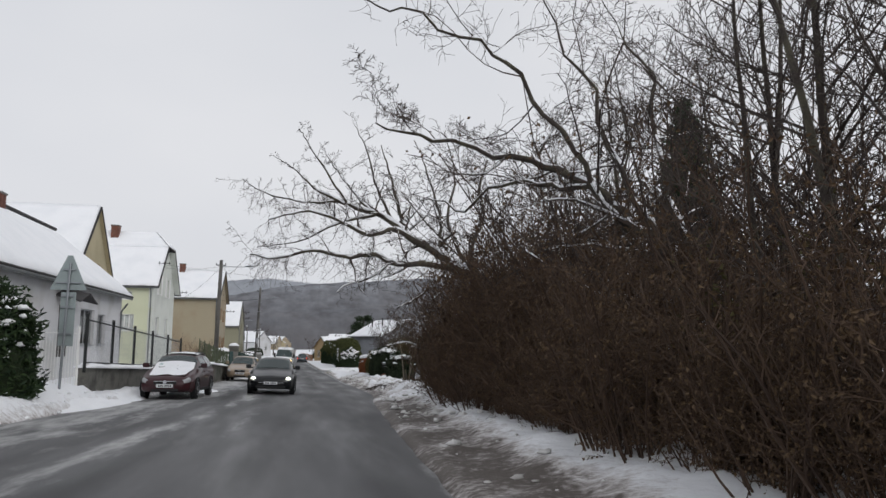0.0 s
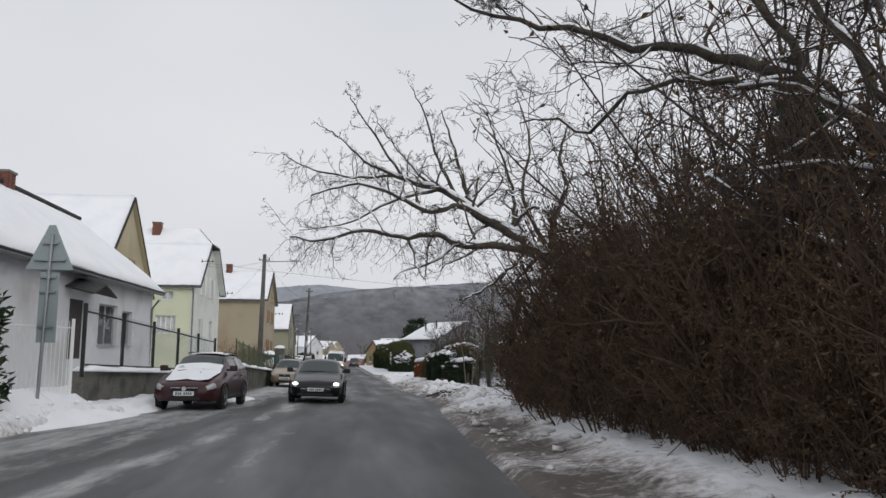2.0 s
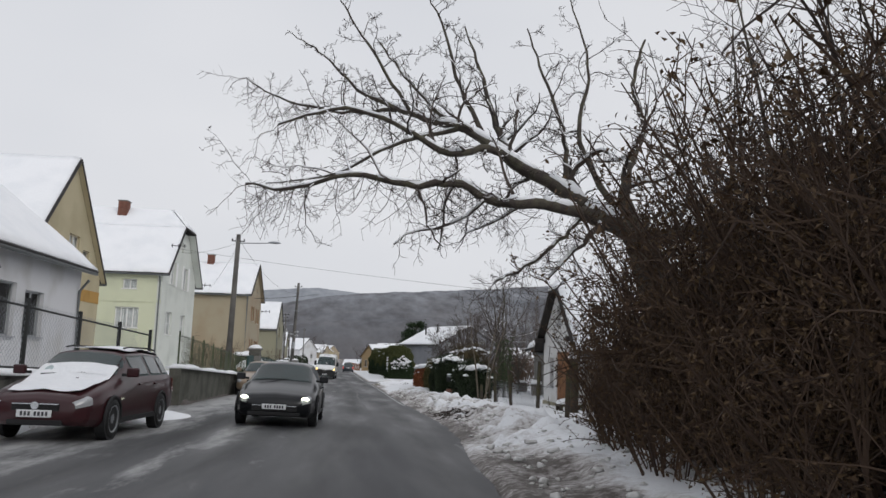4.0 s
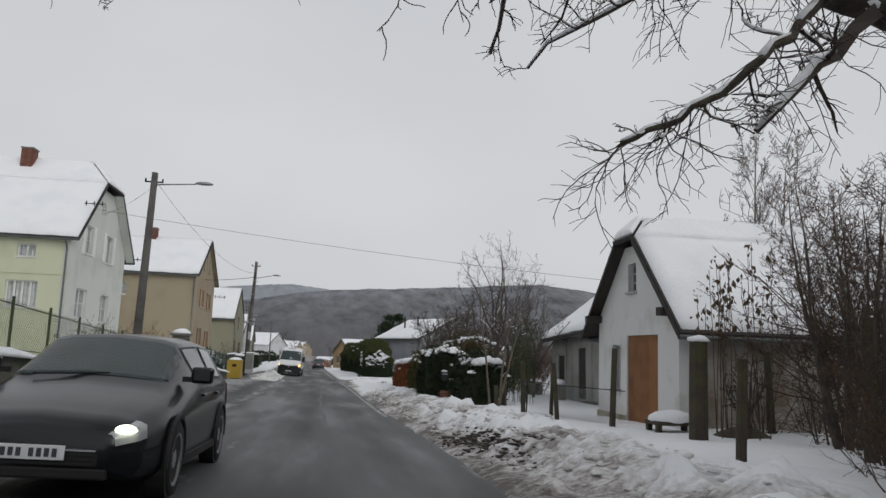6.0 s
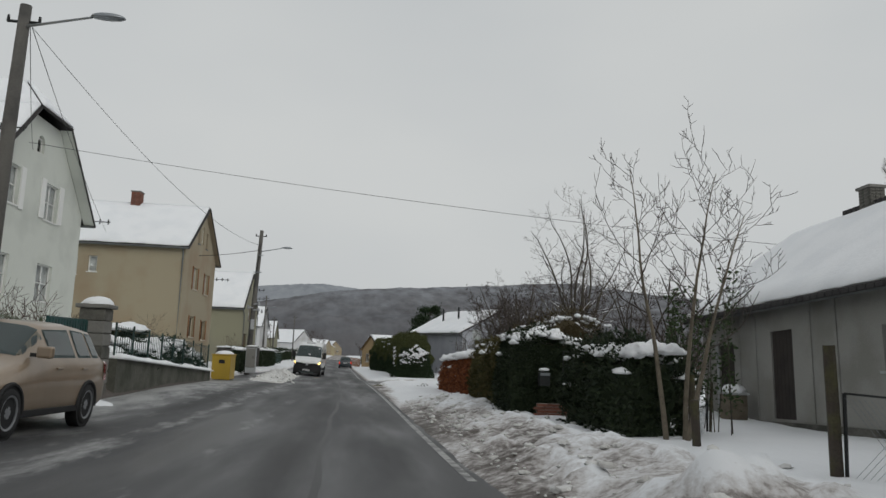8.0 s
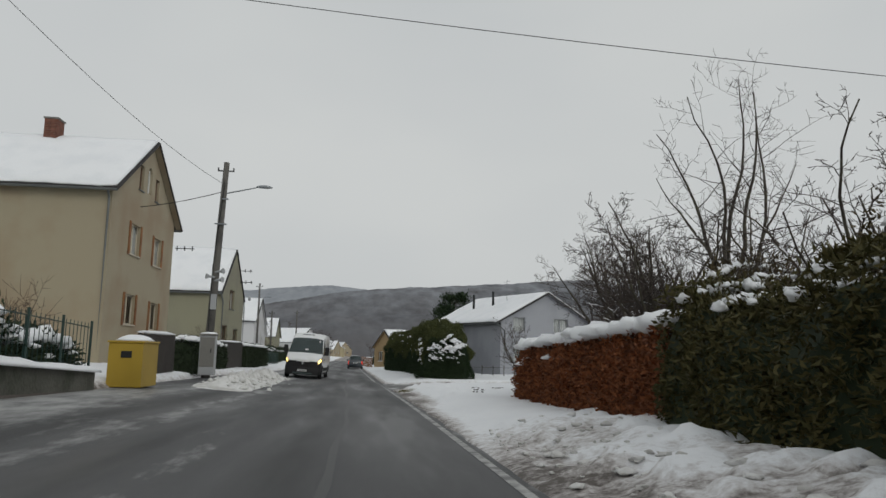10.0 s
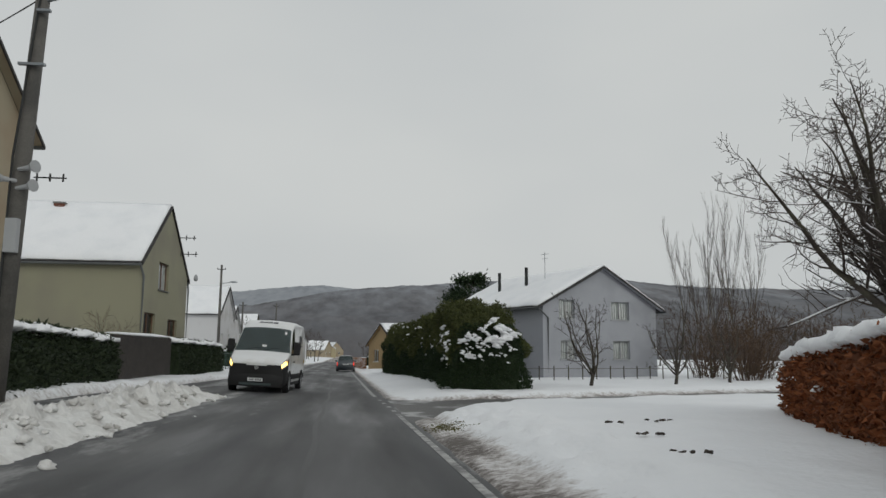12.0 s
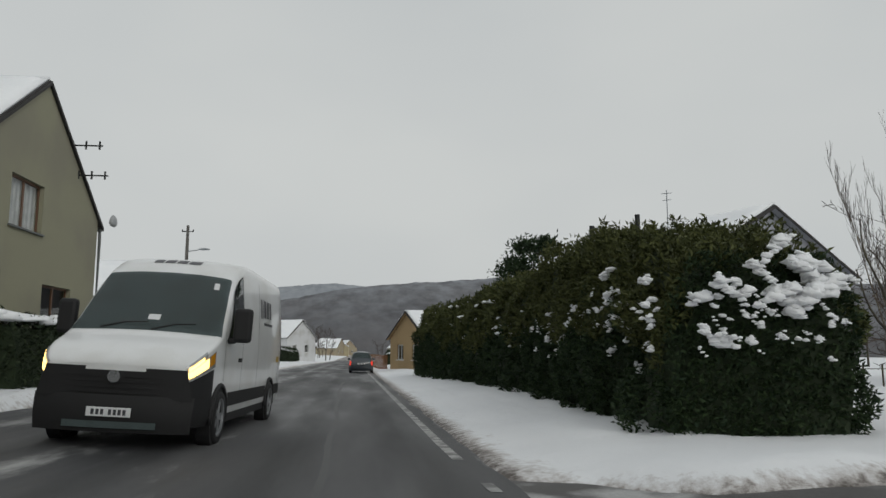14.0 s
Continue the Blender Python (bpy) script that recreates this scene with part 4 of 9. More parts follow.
def downpipe(root, pts, r=0.05):
    part("downpipe", tubes([(pts, [r] * len(pts))], 8), GUTTER, root)


def chimney(root, x, y, z0, z1, w=0.6, d=0.5, mat=None, rows=True):
    """A brick chimney built in courses, with a cap and snow."""
    c = new("chimney")
    c.parent = root
    c.location = (x, y, 0)
    part("core", box(-w / 2 + 0.01, w / 2 - 0.01, -d / 2 + 0.01, d / 2 - 0.01, z0, z1), MORTAR, c)
    n = max(3, int((z1 - z0) / 0.085))
    h = (z1 - z0) / n
    bricks = {}
    for i in range(n):
        for sx, sy, lx, ly, cnt in ((0, -1, w, 0.02, 3), (0, 1, w, 0.02, 3), (-1, 0, 0.02, d, 2), (1, 0, 0.02, d, 2)):
            for k in range(cnt):
                span = (w if sy else d) / cnt
                key = (sy != 0)
                if key not in bricks:
                    bm = box(-span / 2 + 0.006, span / 2 - 0.006, -0.02, 0.02, 0.006, h - 0.006) if key else box(-0.02, 0.02, -span / 2 + 0.006, span / 2 - 0.006, 0.006, h - 0.006)
                    me = bpy.data.meshes.new("brick")
                    bm.to_mesh(me)
                    bm.free()
                    me.materials.append(mat or BRICK)
                    bricks[key] = me
                o = new("brick", bricks[key])
                o.parent = c
                off = -((w if sy else d) / 2) + span * (k + 0.5)
                o.location = (off if sy else sx * w / 2, sy * d / 2 if sy else off, z0 + i * h)
    part("cap", box(-w / 2 - 0.06, w / 2 + 0.06, -d / 2 - 0.06, d / 2 + 0.06, z1, z1 + 0.08, 0.01), CONCRETE, c)
    part("snow_cap", blob((0, 0, z1 + 0.09), (w * 0.5, d * 0.5, 0.08), x + y, 0.2, 6), SNOW, c, "", True)
    return c


def facing_road_left(xg, y0, z):
    """Gable towards +x: local x runs along +y, local y along -x."""
    return pose(xg, y0, z, 0, 0, 90)


def facing_road_right(xg, y1, z):
    """Gable towards -x: local x runs along -y, local y along +x."""
    return pose(xg, y1, z, 0, 0, -90)


# long white house with its eaves towards the road
B = -0.6
white_house = house("long white rendered house with a snow-covered roof", pose(-15.7, 20.0, B), 7.0, 19.7, 3.2 - B + 0.15, 6.2 - B, WHITE_PLASTER, over=0.5, gover=0.3,
    right=[(12.4, 14.6, 1.2, 2.75, GREY_PAINT, 2, 1, False), (15.2, 16.6, 1.2, 2.6, GREY_PAINT, 2, 1, False), (9.5, 10.8, 0.75, 2.75, "door", DARK_WOOD, 1, False), (3.0, 4.6, 1.3, 2.7, GREY_PAINT, 2, 1, False)], base=-0.8, seed=2.0)
downpipe(white_house, [(7.35, 19.5, 3.3), (7.06, 19.5, 2.9), (7.06, 19.5, -0.3)])
canopy = new("door_canopy")
canopy.parent = white_house
part("canopy_roof", joined(sheet([(6.9, 9.0, 3.1), (7.9, 9.0, 2.85), (7.9, 10.2, 3.2), (6.9, 10.2, 3.45)], 0.06, 2, 2, taper=False), sheet([(6.9, 11.4, 3.1), (7.9, 11.4, 2.85), (7.9, 10.2, 3.2), (6.9, 10.2, 3.45)], 0.06, 2, 2, taper=False)), ROOF_DARK, canopy)
part("ridge_tiles", tubes([([(3.5, -0.2, 7.12), (3.5, 10, 7.14), (3.5, 19.8, 7.12)], [0.09, 0.09, 0.09])], 8), ROOF_DARK, white_house, "dark snow-free ridge tiles")
chimney(white_house, 3.4, 12.2, 6.4, 7.5, 0.6, 0.6)

# yellowish gabled house
B = -0.6
yellow_house = house("pale yellow rendered gabled house with snowy roof", facing_road_left(-12.4, 43.4, B), 9.8, 10.0, 3.9 - B, 9.15 - B, YELLOW_PLASTER, over=0.3, gover=0.25,
    front=[(5.0, 6.4, 5.15, 6.25, CREAM_PAINT, 2, 1, True), (6.9, 7.9, 5.0, 5.7, CREAM_PAINT, 1, 1, True), (4.6, 6.2, 1.7, 3.0, CREAM_PAINT, 2, 2, True), (1.6, 3.0, 1.7, 3.0, CREAM_PAINT, 2, 2, True)], seed=3.0)
part("painted_band", box(0.0, 9.8, -0.02, -0.003, 3.15, 3.75), OCHRE, yellow_house, "ochre painted band")

# pale green house with clipped gable
B = -1.0
green_house = house("pale green rendered house with a clipped snowy gable roof", facing_road_left(-11.35, 62.2, B), 10.4, 11.0, 5.45 - B, 10.2 - B, PALE_PLASTER, trunc=8.7 - B, over=0.45, gover=0.5, side_walls=GREEN_PLASTER,
    front=[(2.2, 3.5, 5.7, 7.25, WHITE_PAINT, 2, 2, True), (6.0, 7.4, 5.6, 7.2, WHITE_PAINT, 2, 2, True), (1.6, 3.4, 2.2, 3.75, WHITE_PAINT, 2, 2, True), (6.0, 7.6, 2.1, 3.7, WHITE_PAINT, 2, 2, True), (4.75, 5.45, 8.25, 9.0, "arch", 1, 1, False)],
    left=[(1.6, 2.5, 5.1, 5.75, WHITE_PAINT, 2, 1, True), (1.35, 2.85, 2.55, 3.9, WHITE_PAINT, 4, 1, True), (6.5, 7.8, 2.5, 3.9, WHITE_PAINT, 2, 1, True)], seed=4.0)
downpipe(green_house, [(-0.45, 0.1, 6.0), (-0.1, 0.12, 5.6), (-0.07, 0.12, 0.0)])
part("string_course", box(-0.05, -0.003, 0.0, 11.0, 4.25, 4.4), GREEN_PLASTER, green_house)
for u0, u1 in ((1.75, 2.15), (3.55, 3.95), (5.5, 5.95), (7.45, 7.9)):
    part("shutter", box(u0, u1, -0.06, -0.004, 5.6, 7.3, 0.01), WHITE_PAINT, green_house, "white window shutter")
chimney(green_house, 4.6, 4.2, 9.6, 11.7, 0.75, 0.6)
chimney(green_house, 5.9, 5.0, 9.9, 11.2, 0.6, 0.6)

# beige gabled house
B = -1.6
beige_house = house("beige rendered two-storey house with snowy gable roof", facing_road_left(-8.2, 80.9, B), 9.8, 10.0, 5.45 - B, 8.5 - B, BEIGE_PLASTER, over=0.45, gover=0.3,
    front=[(2.6, 4.0, 4.6, 5.95, CREAM_PAINT, 2, 1, True), (6.2, 7.6, 4.5, 5.85, CREAM_PAINT, 2, 1, True), (2.5, 4.0, 1.55, 2.85, CREAM_PAINT, 2, 1, False), (6.3, 7.8, 1.4, 2.7, CREAM_PAINT, 2, 1, False),
           (3.3, 3.95, 7.6, 8.75, BROWN_PAINT, 1, 1, True), (4.55, 5.25, 7.7, 8.95, "arch", 1, 1, True), (5.85, 6.5, 7.55, 8.65, BROWN_PAINT, 1, 1, True)],
    left=[(5.0, 5.5, 5.15, 6.1, WHITE_PAINT, 1, 1, True), (6.1, 6.95, 4.95, 6.05, WHITE_PAINT, 1, 1, True)], seed=5.0)
for u0, u1, z0, z1 in ((2.25, 2.58, 4.55, 6.0), (4.02, 4.35, 4.55, 6.0), (5.85, 6.18, 4.45, 5.9), (7.62, 7.95, 4.45, 5.9), (5.95, 6.28, 1.35, 2.75), (7.82, 8.15, 1.35, 2.75), (2.15, 2.48, 1.5, 2.9), (4.02, 4.35, 1.5, 2.9)):
    u0, u1 = (u1 - 0.2, u1) if u0 in (2.25, 5.85, 5.95, 2.15) else (u0, u0 + 0.2)
    part("shutter", box(u0, u1, -0.05, -0.004, z0, z1, 0.008), DOOR_WOOD, beige_house, "orange-brown window surround")
chimney(beige_house, 4.6, 4.4, 9.5, 10.9, 0.75, 0.55)
downpipe(beige_house, [(-0.4, 0.1, 6.9), (-0.07, 0.1, 6.5), (-0.07, 0.1, 0.2)])

# grey gabled house
B = -2.3
grey_house = house("olive-grey rendered gabled house with snowy roof", facing_road_left(-7.4, 101.1, B), 8.8, 11.0, 2.85 - B, 6.05 - B, GREY_PLASTER, over=0.35, gover=0.05,
    front=[(2.7, 4.6, 4.05, 5.4, BROWN_PAINT, 2, 1, True), (0.6, 2.5, 1.6, 2.85, BROWN_PAINT, 2, 1, False), (4.9, 6.9, 1.5, 2.7, BROWN_PAINT, 2, 1, False)], seed=6.0)
downpipe(grey_house, [(-0.35, 0.05, 5.0), (-0.06, -0.07, 4.4), (-0.06, -0.07, 0.3)])
downpipe(grey_house, [(9.15, 0.05, 5.0), (8.86, -0.07, 4.5), (8.86, -0.07, 0.3)])
part("satellite_dish", blob((9.1, -0.4, 5.15), (0.28, 0.1, 0.28), 3, 0.0, 8), GREY_PAINT, grey_house, "", True)
chimney(grey_house, 3.9, 5.2, 7.8, 8.3, 0.45, 0.45)

# cool grey house beyond the side road
B = -2.8
lilac_house = house("plain cool-grey rendered house with snowy gable roof", pose(13.1, 109.75, B, 0, 0, 22.2), 9.1, 11.0, 1.75 - B, 4.1 - B, LILAC_PLASTER, over=0.55, gover=0.35,
    front=[(1.2, 2.4, 3.7, 4.85, GREY_PAINT, 1, 1, True), (5.3, 6.8, 3.7, 4.85, GREY_PAINT, 2, 1, True), (1.3, 2.5, 1.25, 2.4, GREY_PAINT, 2, 1, True), (5.4, 6.8, 1.25, 2.4, GREY_PAINT, 2, 1, True)], seed=7.0)
downpipe(lilac_house, [(-0.5, -0.3, 4.2), (0.35, -0.08, 3.7), (0.35, -0.08, 0.2)])
for px_, py_, h in ((2.4, 5.0, 1.5), (1.9, 7.5, 1.2)):
    part("flue_pipe", tubes([([(px_, py_, 5.0), (px_, py_, 6.4 + h * 0.6)], [0.11, 0.11])], 8), METAL_DARK, lilac_house)
part("aerial", tubes([([(3.2, 4.0, 6.0), (3.2, 4.0, 8.3)], [0.02, 0.02]), ([(2.9, 4.0, 8.1), (3.5, 4.0, 8.2)], [0.015, 0.015]), ([(2.95, 4.0, 7.8), (3.45, 4.0, 7.9)], [0.015, 0.015])], 5), METAL_GREY, lilac_house)

# white barn on the right, clipped gable towards the road
B = -1.62
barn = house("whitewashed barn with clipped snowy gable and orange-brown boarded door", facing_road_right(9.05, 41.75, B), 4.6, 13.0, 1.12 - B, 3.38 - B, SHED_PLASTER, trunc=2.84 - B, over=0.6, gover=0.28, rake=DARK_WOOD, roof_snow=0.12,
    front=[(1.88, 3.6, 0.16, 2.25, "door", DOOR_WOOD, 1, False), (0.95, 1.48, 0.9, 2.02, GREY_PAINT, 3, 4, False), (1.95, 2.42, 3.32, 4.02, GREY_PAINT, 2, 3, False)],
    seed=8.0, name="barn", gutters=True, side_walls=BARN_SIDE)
for u in (0.12, 4.48):
    part("purlin_end", box(u - 0.1, u + 0.1, -0.42, 0.0, 2.62, 2.8, 0.01), DARK_WOOD, barn)
part("plinth", box(-0.03, 1.85, -0.035, -0.003, -0.3, 0.30), DAMP_PLASTER, barn, "damp yellow-stained foot of the wall")
part("dormer", joined(([(4.4, 5.6, 3.5), (4.4, 6.9, 3.5), (4.4, 6.25, 4.3), (3.0, 6.25, 4.4)], [(0, 1, 2), (0, 2, 3), (1, 3, 2)])), DARK_WOOD, barn)

# low grey rendered outbuilding behind the barn
OUT_PLASTER = material("dull_grey_render", (0.30, 0.295, 0.275), 0.92, var=0.15, scale=9, fine=30, bump=0.3, second=(0.235, 0.23, 0.21))
outhouse = house("low grey rendered outbuilding with two dark doors and snowy roof", pose(12.3, 45.5, -1.75, -3.0), 6.6, 10.5, 3.4, 5.85, OUT_PLASTER, over=0.5, gover=0.3, name="outbuilding",
    left=[(8.75, 9.55, 0.45, 2.35, "door", DARK_WOOD, 1, False), (6.05, 6.95, 0.45, 2.55, "door", DARK_WOOD, 1, False), (2.5, 3.05, 1.5, 2.4, GREY_PAINT, 1, 2, False)], seed=9.0)
part("plinth", box(-0.05, -0.003, 0.0, 10.5, -0.9, 0.38), WALL_STONE, outhouse, "dark damp plinth")
part("door_frame", box(-0.03, -0.003, 9.56, 9.68, 0.4, 2.45), GREY_PAINT, outhouse, "pale wooden door frame")
for u in (0.6, 4.4, 5.3, 7.6, 8.4):
    part("batten", box(-0.028, -0.004, u, u + 0.07, 0.4, 3.2), OUT_PLASTER, outhouse)
for i in range(34):
    part("ridge_tile", box(3.18, 3.42, 1.6 + i * 0.2, 1.78 + i * 0.2, 6.02, 6.16, 0.03), ROOF_DARK, outhouse)
for i in range(42):
    part("eave_tile", box(-0.56, -0.42, 0.2 + i * 0.25, 0.42 + i * 0.25, 3.02, 3.12, 0.02), ROOF_DARK, outhouse)
chimney(outhouse, 3.3, 7.3, 5.6, 6.5, 0.42, 0.42, WALL_STONE)
hive = thing("beehive", pose(11.75, 53.4, ground_z(11.75, 53.4) + 0.05), "small pale wooden beehive box capped with snow", "beehive")
part("body", box(-0.24, 0.24, -0.26, 0.26, 0.12, 0.78, 0.015), PALE_BARK, hive)
for sx in (-0.18, 0.18):
    for sy in (-0.2, 0.2):
        part("leg", box(sx - 0.03, sx + 0.03, sy - 0.03, sy + 0.03, -0.05, 0.12), POST_WOOD, hive)
part("lid", box(-0.28, 0.28, -0.30, 0.30, 0.78, 0.83, 0.01), GREY_PAINT, hive)
part("lid_snow", blob((0, 0, 0.84), (0.29, 0.31, 0.2), 6, 0.2, 8), SNOW, hive, "thick cushion of snow", True)

# ---- plants ----
def spline(ctrl, n):
    """A smooth line through control points."""
    c = [Vector(p) for p in ctrl]
    c = [c[0] * 2 - c[1]] + c + [c[-1] * 2 - c[-2]]
    out = []
    seg = len(c) - 3
    for i in range(n + 1):
        f = i / n * seg
        k = min(int(f), seg - 1)
        t = f - k
        a, b, d, e = c[k:k + 4]
        out.append(0.5 * ((2 * b) + (d - a) * t + (2 * a - 5 * b + 4 * d - e) * t * t + (3 * b - a - 3 * d + e) * t ** 3))
    return out


def shoot(rng, p, d, length, r0, n, wob, lift, r1=None):
    """One wandering branch from p along d."""
    pts, rad = [Vector(p)], [r0]
    d = Vector(d).normalized()
    r1 = r0 * 0.3 if r1 is None else r1
    for i in range(n):
        d = (d + Vector((rng.uniform(-wob, wob), rng.uniform(-wob, wob), rng.uniform(-wob, wob) + lift))).normalized()
        pts.append(pts[-1] + d * (length / n))
        rad.append(r0 + (r1 - r0) * (i + 1) / n)
    return pts, rad


def ramify(rng, parent, out, depth, count, ratio, spread, wob, lift, start=0.25, thin=0.55, least=0.004, twig_n=4, fork=0.75, grow=1.0, droop=0.0):
    """Side branches of a branch, and theirs in turn; collects (points, radii, depth left)."""
    pts, rad = parent
    total = sum((pts[i + 1] - pts[i]).length for i in range(len(pts) - 1))
    for k in range(count):
        f = start + (1 - start) * (k + rng.random()) / count
        g = f * (len(pts) - 1)
        i = min(int(g), len(pts) - 2)
        t = g - i
        p = pts[i].lerp(pts[i + 1], t)
        d = (pts[i + 1] - pts[i]).normalized()
        side = Vector((rng.uniform(-1, 1), rng.uniform(-1, 1), rng.uniform(-0.6, 1))).normalized()
        side = (side - d * side.dot(d)).normalized()
        nd = (d * (1 - spread) + side * spread).normalized()
        r = max(least, (rad[i] + (rad[i + 1] - rad[i]) * t) * thin * rng.uniform(0.8, 1.1))
        ln = total * ratio * rng.uniform(0.6, 1.25) * (1.15 - 0.55 * f)
        br = shoot(rng, p, nd, ln, r, twig_n if depth <= 1 else twig_n + 2, wob, lift if depth > 1 else lift - droop, max(least * 0.6, r * 0.35))
        out.append((br[0], br[1], depth))
        if depth > 1:
            ramify(rng, br, out, depth - 1, max(3, int(count * fork)), ratio * grow, spread, wob, lift, 0.2, thin, least, twig_n, fork, grow, droop)


def cards(rng, spots, size, flat=0.0, tris=False):
    """Small leaves or sprays, each a bent quad turned at random round its spot; spots of (x, y, z, nx, ny, nz)."""
    s = np.asarray(spots, float)
    n = len(s)
    g = np.random.RandomState(rng.randrange(1 << 30))
    a = g.normal(size=(n, 3))
    a += s[:, 3:6] * 0.9
    a /= np.linalg.norm(a, axis=1)[:, None]
    b = np.cross(a, g.normal(size=(n, 3)))
    b /= np.linalg.norm(b, axis=1)[:, None]
    ln = size * g.uniform(0.6, 1.4, (n, 1))
    wd = ln * (0.42 if tris else 0.55)
    p = s[:, :3]
    if tris:
        v = np.stack([p - b * wd * 0.5, p + a * ln, p + b * wd * 0.5, p + a * ln * 0.45 + np.cross(a, b) * wd * 0.7], 1).reshape(-1, 3)
        f = [(4 * i, 4 * i + 1, 4 * i + 3) for i in range(n)] + [(4 * i + 3, 4 * i + 1, 4 * i + 2) for i in range(n)]
    else:
        bend = np.cross(a, b) * ln * 0.18
        v = np.stack([p, p + a * ln * 0.5 + b * wd * 0.5 + bend, p + a * ln, p + a * ln * 0.5 - b * wd * 0.5 + bend], 1).reshape(-1, 3)
        f = [(4 * i, 4 * i + 1, 4 * i + 2, 4 * i + 3) for i in range(n)]
    return v, f


def snow_on(lines, least, scale=0.75, lift=0.55, flat=0.75, rng=None):
    """Ridges of snow lying along the upper side of thick, level branches."""
    out = []
    for pts, rad, *_ in lines:
        run = []
        for i in range(len(pts) - 1):
            d = (pts[i + 1] - pts[i]).normalized()
            ok = abs(d.z) < flat and rad[i] > least and (rng is None or rng.random() > 0.12)
            if ok:
                if not run:
                    run.append((pts[i] + Vector((0, 0, rad[i] * lift)), rad[i] * scale * 0.6))
                run.append((pts[i + 1] + Vector((0, 0, rad[i + 1] * lift)), rad[i + 1] * scale * (0.85 + 0.3 * ((i * 7) % 3) / 2)))
            if (not ok or i == len(pts) - 2) and len(run) > 1:
                out.append(([q for q, _ in run], [r for _, r in run]))
                run = []
            elif not ok:
                run = []
    return out


def fewer(p):
    """Every other point of a fine twig, with its end."""
    return p[::2] if len(p) % 2 else p[::2] + p[-1:]


def plant(root, lines, mat_trunk, mat_twig, snow_least=None, sides=6, rng=None, load=(0.75, 0.55), flat=0.75, whole=False):
    top = max(d for p, r, d in lines)
    fine = [(p, r) if d > 1 or whole else (fewer(p), fewer(r)) for p, r, d in lines if d < top]
    for k, (p, r, d) in enumerate(q for q in lines if q[2] == top):
        part("trunk" if k == 0 else "limb", tubes([(p, r)], sides), mat_trunk, root, "", True)
    if fine:
        part("crown", tubes(fine, 3, False), mat_twig, root)
    if snow_least:
        sn = snow_on(lines, snow_least, load[0], load[1], flat, rng)
        if sn:
            tagged(part("branch_snow", tubes(sn, 6), SNOW, root, "snow lying along the branches", True), kind="stuff")


